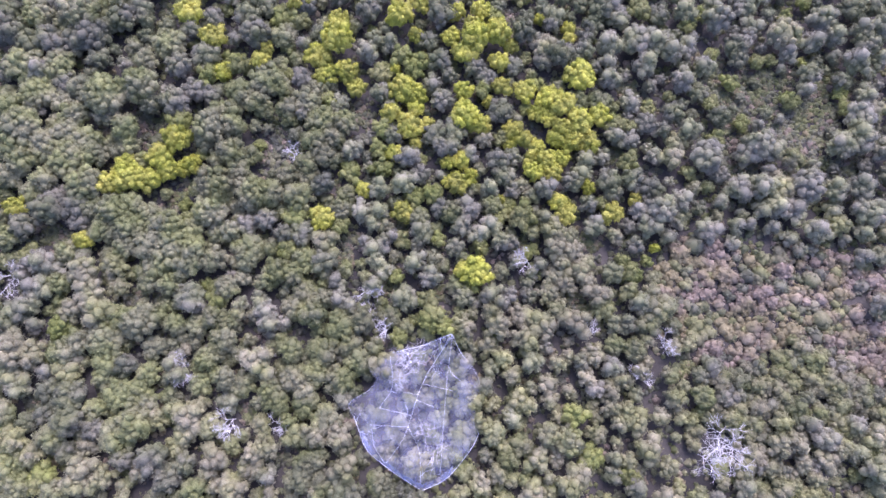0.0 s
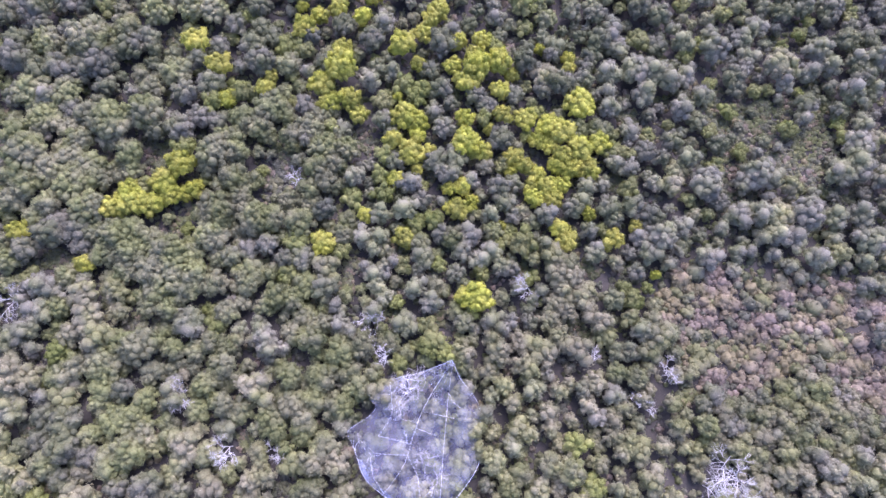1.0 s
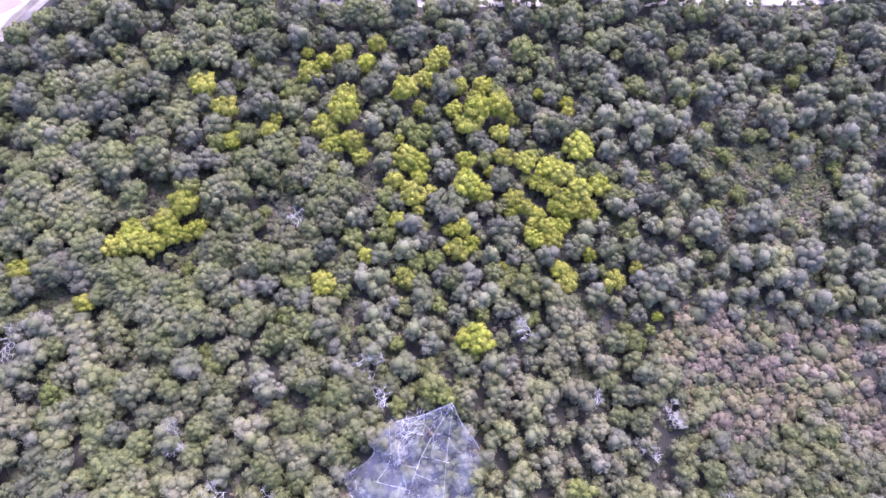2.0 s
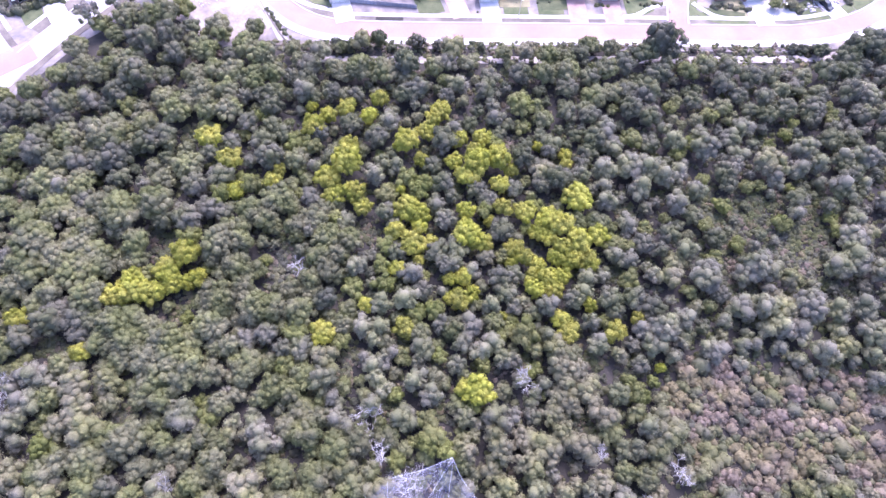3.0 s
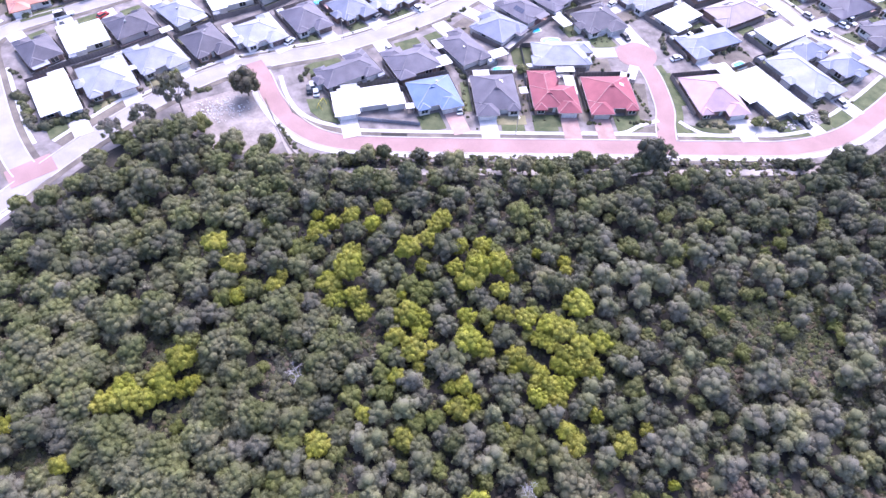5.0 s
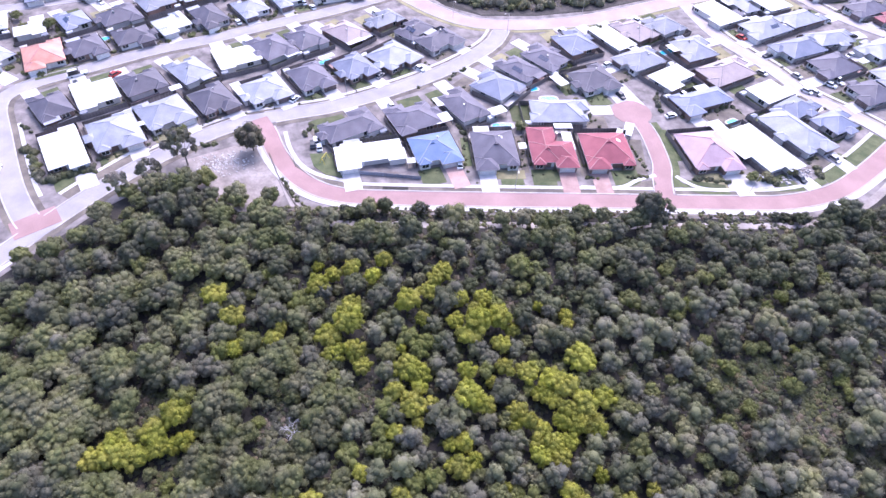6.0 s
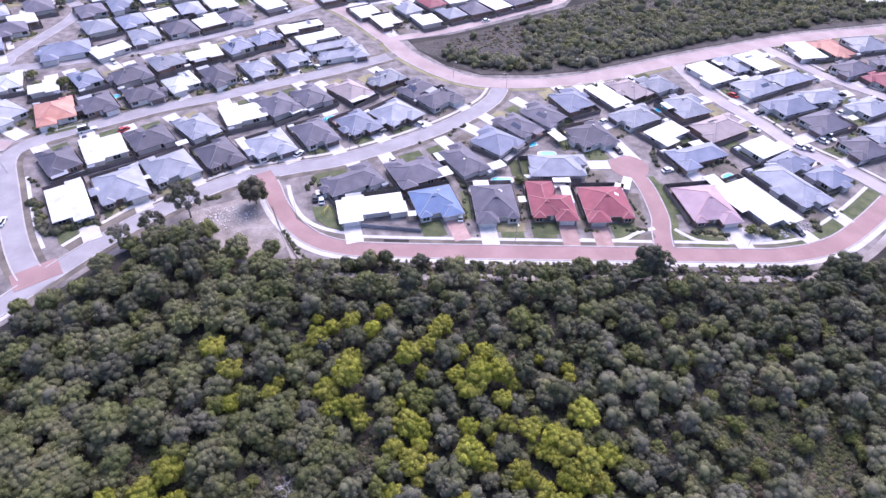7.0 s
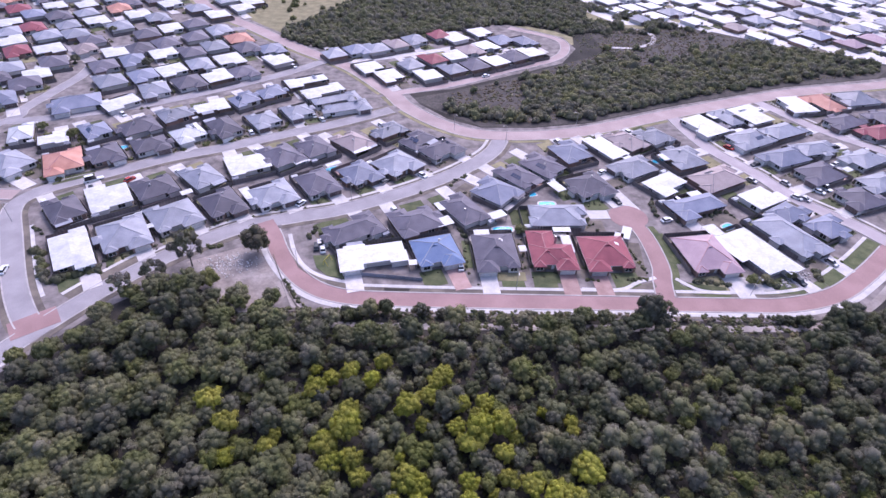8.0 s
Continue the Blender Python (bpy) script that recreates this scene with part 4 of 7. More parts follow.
def array_mesh(name, v, f, material, smooth=True):
    me = bpy.data.meshes.new(name)
    me.vertices.add(len(v))
    me.vertices.foreach_set("co", np.asarray(v, np.float32).ravel())
    me.loops.add(len(f) * 3)
    me.loops.foreach_set("vertex_index", np.asarray(f, np.int32).ravel())
    me.polygons.add(len(f))
    me.polygons.foreach_set("loop_start", np.arange(0, len(f) * 3, 3, dtype=np.int32))
    me.polygons.foreach_set("loop_total", np.full(len(f), 3, dtype=np.int32))
    me.polygons.foreach_set("use_smooth", np.full(len(f), smooth))
    me.materials.append(material)
    me.update(calc_edges=True)
    me.validate()
    return me


TREE_WORDS = {"grey": "grey-green bushland tree with clumped crown", "olive": "olive-green bushland tree with a dense crown", "pale": "pale silver-green tree with rounded clumps",
              "wattle": "wattle tree in yellow flower", "lime": "fresh green bushland tree with a low crown", "dark": "tall dark green tree beside the street", "straw": "straw-green rounded bushland tree", "brown": "brownish olive bushland tree", "dome": "dense brownish dome-shaped street tree", "thin": "thin-crowned grey gum with open branches"}
STANDARDS = {}


def standard_tree(kind, i):
    """The first tree of its kind and shape, of which the others are copies."""
    if (kind, i) not in STANDARDS:
        STANDARDS[kind, i] = (array_mesh("trunk", *STEMS[i % len(STEMS)], BARK, False), array_mesh("crown", *CROWNS[kind][i], LEAF[kind], True))
    return STANDARDS[kind, i]


def tree(kind, x, y, r, i, turn, tall=1.0, label=""):
    i = grade(r) + i % 2
    root = new("wattle_tree" if kind == "wattle" else "tree")
    root.matrix_world = pose(x, y, 0, 0, 0, turn) @ Matrix.Diagonal((r, r, r * tall, 1))
    tagged(root, label or TREE_WORDS[kind], "tree", "wattles in the bush" if kind == "wattle" else "bushland trees")
    for name, me in zip(("trunk", "crown"), standard_tree(kind, i)):
        new(name, me).parent = root
    return root


class Heap:
    """Collects many copies of shapes into one mesh."""
    def __init__(self):
        self.v, self.f, self.k = [], [], 0

    def add(self, shape, x, y, z, r, turn, tall=1.0):
        c, s = math.cos(turn), math.sin(turn)
        m = np.array([[c * r, -s * r, 0], [s * r, c * r, 0], [0, 0, r * tall]])
        self.v.append(shape[0] @ m.T + np.array([x, y, z]))
        self.f.append(shape[1] + self.k)
        self.k += len(shape[0])

    def put(self, name, material, label, category, smooth=True):
        if self.v:
            tagged(new(name, array_mesh(name, np.concatenate(self.v), np.concatenate(self.f), material, smooth)), label, category, kind="stuff")


# where the bush grows, and what grows in it
BUSH = [(-92, -32), (-104, 40), (-116, 66), (-104, 84), (-90, 106), (-78, 119), (-66, 121), (-52, 108), (-44, 109), (100, 110), (118, 110), (138, 117), (165, 138), (180, 148), (172, 128), (128, 90), (104, 40), (100, -32)]
HEATH = [(50, 25), (58, 28), (70, 24), (82, 25), (95, 20), (104, 22), (104, -34), (58, -34), (62, -20), (50, -14), (57, -4), (52, 6), (46, 16)]
CLEARING = [(62, 70), (82, 68), (97, 58), (93, 36), (84, 34), (72, 48)]
# every tree that stands out in the canopy: place and radius of its crown, kind by kind
STANDS = {}
OLIVE_1 = [(-76.7, -18.4, 2.3), (-69.3, -19.7, 2.1), (-24.8, -18.9, 2.1), (-20.5, -19.7, 2.1), (-10, -19.3, 1.9), (-8.9, -21.5, 2.1), (-78.4, -14.5, 2.1), (-71, -10.1, 2.3), (-59.3, -9.8, 2.7), (-55.8, -7.9, 2.7), (-27.5, -8.2, 1.4), (-23.9, -15.9, 1.9), (-21.8, -15, 1.8), (-19.7, -7.8, 2.4), (-16.7, -13.1, 1.6), (14.8, -16.1, 1.8), (17, -13.9, 2.2), (22.7, -11.9, 2), (26.3, -13, 2.4), (-70.9, 5.9, 2.4), (-64, -5.2, 1.9), (-63, 0.9, 2), (-62.5, 3.8, 2.4), (-58.9, -2.6, 2.8), (-56.3, -1.5, 2), (-54.5, 1.5, 1.9), (-54.2, -4.3, 2), (-44.5, -0.9, 2), (-43.2, 3.9, 2), (-41.1, 5.8, 2)]
OLIVE_2 = [(-39.7, 0.1, 2), (-36.2, -1.1, 2.2), (-30.8, -2.2, 2), (-29.6, -4.6, 2.2), (-27.2, 5.2, 2.2), (-26.4, -0.2, 2.4), (-24.3, -2.6, 2), (-23.9, -5, 2.2), (-22.1, 0.8, 2.4), (-21, 5.1, 2.7), (-17.6, -0.6, 2.5), (-13.9, 2.8, 2.2), (36.9, 4.8, 1.8), (40.7, 3.8, 2), (-68.3, 7.7, 2.2), (-63.2, 7.9, 2.9), (-60.8, 12.3, 2.2), (-56.5, 11.3, 2.9), (-54, 12.5, 2), (-53.8, 6.4, 2), (-50.1, 10.7, 1.9), (-45.8, 10.4, 2), (-42.6, 12.2, 2), (-40.2, 17.9, 2), (-40, 7.7, 2.2), (-39.2, 11, 2), (-27, 13.4, 2), (-24.8, 16.4, 2.3), (-22.9, 12.3, 2.5), (-21.2, 15.2, 1.9)]
OLIVE_3 = [(-17.8, 9.8, 2.5), (-15.6, 6.1, 2.2), (-13.4, 11, 2.5), (-7.8, 11.5, 2), (6.8, 6.7, 1.8), (-85.2, 28.9, 2.1), (-73.4, 19.4, 1.9), (-66.1, 30, 2.1), (-61.2, 26.7, 2.1), (-56.3, 26.7, 2.7), (-56, 19.3, 2), (-54.2, 22.6, 2.7), (-52, 18.7, 2), (-51.6, 26, 3), (-48.6, 22.8, 2.7), (-48.3, 30, 2.3), (-47.4, 25.8, 2.3), (-43.3, 23.7, 2.3), (-42.9, 29.6, 2.1), (-36.5, 23.4, 2), (-35.9, 25.8, 2.5), (-33, 18.9, 1.7), (-32.1, 26, 1.7), (-30.6, 21.1, 2.3), (-27.3, 20.3, 2), (-24.9, 23.3, 2.5), (28.7, 27.6, 2), (-81.4, 38.4, 2.1), (-78.7, 41.1, 2.4), (-70, 40, 3)]
OLIVE_4 = [(-68.5, 34.8, 2.3), (-64.4, 34, 2.8), (-61.2, 30.7, 2.8), (-60.8, 35.3, 2.3), (-57.1, 33.2, 2.3), (-52.6, 30.5, 2.8), (-44.3, 33.7, 2.8), (-43.4, 39, 3), (-41.9, 38.1, 2.1), (-39.7, 41.8, 2.4), (-36.6, 35.4, 1.9), (-35.8, 37.4, 2.8), (-32.2, 37.3, 2.4), (-29.2, 41.8, 2), (-26.5, 36.5, 2.6), (-25, 41.7, 2.1), (-17.8, 34.1, 2), (-16.7, 37.3, 1.8), (-1.9, 32, 2), (5.2, 32.9, 2.1), (13.7, 34.3, 1.8), (-87.1, 48.1, 2.4), (-86.3, 42.2, 2.4), (-84.5, 52.5, 3.6), (-83.7, 45.1, 2.6), (-79.2, 48.7, 3), (-76.1, 43.7, 2), (-75.5, 51.4, 3), (-74.1, 45.4, 3.1), (-71.6, 48.8, 3.1)]
OLIVE_5 = [(-69.1, 46.5, 2), (-63.4, 52.1, 2.6), (-62.8, 48.6, 2), (-46.6, 49.1, 1.9), (-45.5, 52.4, 2.9), (-44.3, 45.3, 1.6), (-41.2, 46.8, 2.4), (-41, 52.5, 2.2), (-39.3, 44.6, 2.4), (-37, 46.5, 1.7), (-29.2, 54, 1.4), (-25.1, 44.2, 2.2), (-23.4, 48.5, 2.4), (-22.2, 53.5, 2.9), (-20.9, 45.4, 2.2), (-19.8, 49.3, 2.1), (-17.4, 53, 2.4), (19.5, 53.8, 1.5), (-88.9, 57.6, 2.7), (-83.1, 60.6, 3), (-77.4, 58.9, 2.4), (-74.6, 55.6, 2.4), (-73.5, 61.8, 2.4), (-67.7, 59.2, 3.6), (-65.5, 60.9, 2.2), (-61, 61.6, 3.2), (-44.3, 56.1, 2.1), (-41.8, 56, 2.2), (-40.1, 60.5, 2.5), (-36.4, 58.5, 2.4)]
OLIVE_6 = [(-34.7, 56.6, 1.7), (-34.6, 63.5, 3), (-31.5, 62, 2.1), (-29.7, 56.6, 2.1), (-25.4, 58.7, 2.6), (-23.6, 61.4, 1.9), (-21.4, 62.8, 1.7), (33.6, 58, 2.1), (38.3, 57.8, 2.2), (-86.1, 67.5, 3.4), (-79.3, 67.7, 2.9), (-56, 72.2, 3), (-31.5, 74.2, 2.5), (-84.5, 79.3, 2.8), (-80, 78.1, 2), (-74.8, 79.3, 3.5), (-71.5, 81, 2.3), (-70.8, 89.5, 1.8), (-61.1, 87, 2.8), (-53.8, 88.2, 2.5), (-48.8, 88, 2.8), (28.4, 86.3, 2.1), (-104.7, 92.2, 2), (-92.9, 99.4, 2.6), (-83.7, 99.6, 2.6), (-64.9, 91.6, 2.5), (-59.1, 91, 2.8), (-58.6, 98.9, 2.6), (-56.2, 94.1, 2.8), (-53.9, 100.6, 2.5)]
OLIVE_7 = [(-49.8, 93.5, 2.6), (-49.1, 98.7, 2.9), (-44, 98.4, 2.9), (-39.3, 100.1, 2.6), (-38.6, 93.8, 2.4), (-21.7, 100.3, 2.2), (-21.3, 93.7, 1.7), (-17.5, 101, 2.9), (-11.7, 100.7, 3.2), (-5.8, 99, 2.2), (26.7, 90.6, 1.7), (29.6, 100.1, 2.5), (35.5, 100.6, 2.7), (42, 93.2, 2.6), (46.6, 94.7, 2.5), (67.3, 101.4, 2.2), (-91, 108.1, 2.7), (-80.5, 102.9, 2.2), (-75.6, 102.8, 3.2), (-46.9, 108.3, 3), (-42.8, 105.4, 3), (1.5, 102.5, 2.2), (19.7, 107.5, 1.8), (36.3, 106.2, 2), (46.2, 102.2, 2.5), (72.1, 103.5, 2.6), (-45.8, 114.8, 2.3)]
STANDS["olive"] = OLIVE_1 + OLIVE_2 + OLIVE_3 + OLIVE_4 + OLIVE_5 + OLIVE_6 + OLIVE_7
GREY_1 = [(-48.9, -18.2, 2.1), (-17.4, -20.5, 2.1), (-15.1, -21.3, 1.9), (-76.5, -7.3, 1.8), (-68.5, -12.8, 1.8), (-68.1, -6.6, 2.7), (-63.6, -8.8, 1.9), (-57.3, -14.3, 1.8), (-52.1, -14.1, 2.6), (-46.1, -15.3, 1.9), (10.6, -15.4, 1.3), (74.1, -6.3, 1.3), (-73, -1.3, 2), (-73, -5.5, 1.9), (-68, -2.4, 2.7), (-58.5, 3.2, 1.9), (29.9, 1.8, 1.5), (53.5, -1.5, 1.5), (7.1, 15.2, 1.9), (20.4, 15.1, 1.4), (-40.4, 29.7, 1.9), (-29.4, 28.9, 1.8), (-25.7, 29, 2.3), (-21, 22.7, 2.3), (5.6, 25.3, 1.8), (15.1, 26.4, 1.8), (17.5, 26.4, 1.3), (37.5, 19.3, 2), (-82.1, 37.7, 1.5), (-82, 31.2, 2.3)]
GREY_2 = [(-76.4, 34.5, 2.8), (-72.1, 35.1, 2.6), (-70.5, 32, 1.9), (-36.9, 30.8, 2), (-32.9, 31.9, 2), (-1.5, 41.4, 2), (2.9, 33.8, 2), (6.9, 30.1, 2), (16.3, 40.5, 2), (30.7, 39, 2), (33.8, 34.1, 1.6), (38.6, 38.9, 2.2), (39.4, 36.5, 1.6), (43.5, 39.4, 2.2), (47.6, 37.5, 2.2), (62.8, 40.5, 1.9), (-6.9, 50.5, 2), (2, 50.2, 2.4), (4, 47.4, 2.1), (5, 47.4, 2.1), (5.7, 50.9, 2.2), (15.2, 44.1, 2.1), (18.6, 45.1, 1.7), (37.7, 44.9, 1.6), (43.7, 48.5, 2.2), (47.8, 52.4, 2.2), (51.1, 50.7, 1.6), (64.3, 53.5, 2.2), (-83.7, 58, 1.8), (-77.5, 63.3, 2.2)]
GREY_3 = [(-68.3, 56.1, 2.7), (-58.8, 57.9, 2.2), (-55.7, 61.1, 1.7), (-53.2, 57.9, 2.7), (-49.7, 61.3, 2.5), (-46.1, 60.1, 2.2), (-26.9, 64, 2.1), (-26.2, 55.3, 1.4), (-18.6, 57.9, 2), (-9.6, 59.9, 1.9), (-7.8, 57.8, 1.5), (3.7, 58.2, 2.2), (13.6, 63.6, 2.1), (16.3, 55.3, 2.5), (60.7, 59.7, 2.1), (86.2, 63.6, 2.3), (92.9, 61.8, 1.7), (-90.5, 66.2, 2.2), (-90.4, 74.8, 3.1), (-85.7, 72.5, 2.5), (-81.3, 73, 2.7), (-76.3, 73.4, 3), (-72.6, 74, 3.1), (-70.8, 68.7, 2.2), (-70.5, 76.2, 2), (-57.1, 77.1, 1.6), (-53.4, 66.7, 2.5), (-51.2, 75.7, 2), (-47.9, 69.3, 2.7), (-37.1, 74, 2.8)]
GREY_4 = [(-22.8, 74.4, 2.2), (1.2, 73, 1.9), (3.6, 67.9, 2.1), (11.1, 66.4, 2.1), (20, 66.5, 1.9), (22.3, 74.7, 2.3), (25.6, 73, 1.7), (26.5, 67.6, 1.9), (29, 76.6, 1.7), (30.2, 68.5, 2.5), (33.1, 67.2, 1.8), (35.6, 69.9, 1.9), (36.6, 73.6, 1.7), (38.6, 76.8, 2.2), (70.2, 70.6, 2.6), (70.4, 67.6, 1.7), (100.4, 71, 2.6), (-101, 87.4, 2.5), (-95.7, 87.8, 2.5), (-92.4, 80.9, 2.5), (-90.1, 83.6, 1.9), (-88.6, 88.2, 3), (-87.4, 84.3, 2.2), (-80.9, 83, 2.5), (-78.9, 89.7, 1.6), (-67.2, 78.5, 2.8), (-63.3, 81.5, 2.5), (-61.7, 78.4, 1.5), (-46.9, 78.8, 2.2), (-43.8, 84.8, 2.1)]
GREY_5 = [(-39.3, 79.2, 2.5), (-38.7, 89.3, 2.4), (-37.4, 83.5, 2.1), (-35.1, 81.6, 2.2), (-18.7, 84.3, 2.4), (-12.1, 80.5, 2.6), (3.6, 78.8, 2.7), (9.9, 85, 1.8), (34.3, 88.5, 2.1), (39.9, 87.4, 2.4), (40.1, 80.1, 2.6), (50.1, 88.8, 2.6), (53.8, 78.9, 2.2), (54.8, 87.1, 2.6), (81.1, 89.7, 1.9), (84.8, 87.7, 2.2), (89.5, 89.3, 2.5), (95.7, 86.4, 1.7), (98.7, 79.8, 2.6), (103.8, 80.7, 2.4), (109.1, 88.5, 2.5), (114.5, 87.2, 2.4), (-88.7, 98.6, 2.2), (-76.9, 93, 2.8), (-72.1, 97.5, 3.4), (-66.7, 99.3, 2.2), (-45.7, 92.6, 1.7), (-42.2, 93.4, 1.9), (-35.1, 99.5, 1.9), (-30.5, 97.8, 2.2)]
GREY_6 = [(-30, 101.7, 2.6), (-28.7, 93.1, 1.9), (-24.4, 94.2, 2.2), (-18, 93.6, 1.9), (4.4, 92.6, 1.9), (14.6, 95.5, 2.6), (15.5, 99.3, 2.2), (23.6, 99.9, 2.7), (35.1, 96, 2.5), (41.4, 99.8, 2.5), (51, 94.6, 2.6), (55.2, 94, 2.9), (66.9, 92.4, 2.2), (75.4, 97.7, 2.5), (79.1, 94, 2.2), (83.4, 100.2, 2.7), (88.5, 100.1, 2.2), (94.8, 96.9, 2.2), (96.8, 90.2, 2.9), (100.1, 94.6, 2.2), (107.4, 94.8, 2.6), (119.6, 100.9, 2.4), (-72.6, 108.6, 3.3), (-67.3, 111, 3), (-64.3, 105.6, 2.5), (-50.4, 105.7, 2.2), (4.5, 103.9, 2.2), (77.9, 102.4, 2.7), (-72.3, 116.4, 2.7)]
STANDS["grey"] = GREY_1 + GREY_2 + GREY_3 + GREY_4 + GREY_5 + GREY_6
PALE_1 = [(-30.8, -18, 1.6), (34.8, -19.2, 1.6), (38.8, -22.1, 1.9), (63.1, -18.8, 1.3), (85.1, -19.7, 2.2), (15.7, -8.3, 1.9), (35.2, -16.5, 1.3), (47.9, -13.2, 0.9), (76.3, -13.8, 2), (82.8, -16.6, 1.7), (83.2, -11.4, 1.7), (-78.4, -0.6, 2), (-49.8, 3.6, 1.9), (-48.5, 0.8, 1.8), (7.3, 2.3, 1.5), (12.3, 0.9, 1.5), (20.1, 1.8, 2), (32.8, -3.7, 1.7), (35.9, 0.4, 1.9), (-82.8, 11.7, 2), (-81.1, 14.1, 2.5), (-78.4, 15.2, 1.9), (-49.9, 17.5, 1.6), (-47, 15.6, 2.7), (-37.4, 14.5, 1.5), (-34.1, 15.6, 1.4), (-32.6, 13.5, 2), (-31.6, 8.7, 1.1), (-31.4, 10.9, 2), (-29.3, 10.7, 1.5), (-18, 15.4, 1.9), (-15.8, 13.8, 1.5), (-11.2, 17.3, 1.9)]
PALE_2 = [(-4.9, 14.9, 2.3), (12.8, 15.7, 2.1), (14.8, 13.8, 1.6), (16.6, 15.7, 1.4), (37.3, 8.7, 1.7), (40.1, 8.7, 1.7), (42.8, 12.8, 2), (48.6, 12.2, 1.7), (92.4, 11.3, 2.1), (-81.6, 22.2, 1.6), (-77.4, 23.6, 2.5), (-77.3, 18.5, 2.5), (-75.2, 22.5, 2.1), (-18.7, 18.7, 1.5), (-13.1, 27.2, 1.2), (-10.7, 25.5, 2.1), (-10.7, 23.2, 1.6), (-9, 26.8, 1.5), (-8.7, 20.8, 1.7), (-7.1, 28.1, 1.2), (-2.6, 22.4, 2.1), (-2.5, 26.1, 1.4), (-1.3, 28.6, 2.1), (0.3, 19.4, 2), (11, 28.2, 2), (13.4, 29.7, 2.1), (18.5, 22.2, 1.5), (21.3, 19.8, 1.2), (23.2, 21.5, 1.3), (34.8, 29.6, 2), (46.4, 29.1, 2.1), (50.4, 27, 1.5), (65.2, 29.3, 1.6)]
PALE_3 = [(67.8, 29.3, 1.2), (92, 26.9, 1.8), (95.1, 21.9, 2), (-76.2, 38, 2.1), (-13.6, 33.4, 2.1), (-11.3, 30.5, 1.4), (-10.5, 33.4, 2), (-10.1, 38.3, 2), (-4.7, 39.4, 2.4), (8.2, 33.6, 2.4), (13.2, 38.2, 1.6), (18, 37.5, 1.6), (24.8, 31.1, 1.8), (25.2, 37.8, 2), (33.3, 41.5, 2.1), (44.7, 32.3, 1.9), (48.5, 32.2, 2.8), (53.4, 34.9, 2.2), (62.2, 34.3, 1.5), (66.8, 37, 2.6), (71, 32.2, 1.7), (71.2, 37, 2.4), (73.7, 33.2, 2.4), (77.8, 31.9, 2.4), (80.7, 37.3, 2.9), (86.4, 32, 1.6), (86.7, 36.3, 2.2), (92.1, 36.7, 2.4), (93.2, 31.5, 2.9), (-15.6, 46.7, 1.9), (-3.9, 44.9, 2.2), (9.3, 45.9, 1.6), (34.2, 44.1, 2.1)]
PALE_4 = [(40.9, 49.9, 2), (47.8, 47, 1.1), (48.8, 44.8, 1.6), (57, 50.3, 2.2), (60.2, 44.3, 3), (69.4, 44.6, 2.2), (71.6, 46.4, 2.9), (75, 45.7, 2.5), (89.9, 46.3, 2.7), (93.9, 47.6, 2.7), (95.3, 52.8, 3), (99.5, 45.1, 2.2), (-83.2, 65.5, 2.2), (1.6, 62.4, 2.1), (49.1, 65.9, 2.4), (57, 62.3, 2.5), (84.9, 59.9, 1.5), (98.3, 58.6, 2.3), (-65.6, 67.7, 1.6), (-12.7, 70, 2.3), (-10.9, 74, 1.7), (-8.8, 77.1, 1.3), (-7.7, 72.3, 1.9), (41.2, 67.2, 1.7), (41.3, 71.2, 2.5), (46.8, 71.4, 1.7), (48.8, 72.3, 3.3), (52.1, 70.7, 2.5), (54.8, 73.5, 1.7), (55.2, 69.3, 2.5), (59.5, 70.9, 2.2), (66.4, 76.9, 2.8), (73.8, 73.3, 1.7)]
PALE_5 = [(75.1, 76.2, 2.3), (82.1, 68.8, 1.9), (87.5, 71.3, 2.3), (90.7, 77.1, 2.9), (93, 73.7, 2.6), (96.8, 66.1, 2.6), (99.9, 74.1, 2.3), (102.8, 67.2, 1.9), (104.1, 74.4, 2.8), (-75.3, 84.9, 2.1), (-9.7, 85.1, 2.5), (6.5, 82.4, 2.2), (16.5, 86.7, 2), (27.3, 81.2, 1.7), (29.7, 79.1, 2.2), (38.9, 89.8, 1.7), (43.5, 81.1, 2.3), (43.8, 84.2, 2.1), (44.8, 78.1, 2.3), (59.7, 79.5, 2.3), (73.9, 81, 2.2), (-83.7, 91.4, 2.5), (-30.7, 93.8, 2.4), (-3.5, 90.8, 1.2), (7.3, 97, 2.5), (15.9, 90.5, 1.7), (85.6, 93.1, 2.2), (90.2, 95.7, 1.9), (112.3, 94.5, 2.9)]
STANDS["pale"] = PALE_1 + PALE_2 + PALE_3 + PALE_4 + PALE_5
DARK_1 = [(-21.8, 39.1, 2), (-71.8, 65.1, 1.5), (-26.3, 81.2, 1.8), (-6, 93.7, 2.3), (-2.8, 94.9, 2.6), (59.5, 100.8, 2.7), (103.7, 101.9, 2.6), (109.9, 102, 2.6), (-57.8, 107.2, 3), (-54.7, 113.7, 2.3), (-5.8, 102.1, 2.9), (51, 104.2, 2.6), (56.1, 107, 2.4), (-86.9, 116.7, 2.3), (-79.5, 119, 3.1), (-70.1, 118.4, 3.7), (-55.8, 116.4, 2.6)]
STANDS["dark"] = DARK_1
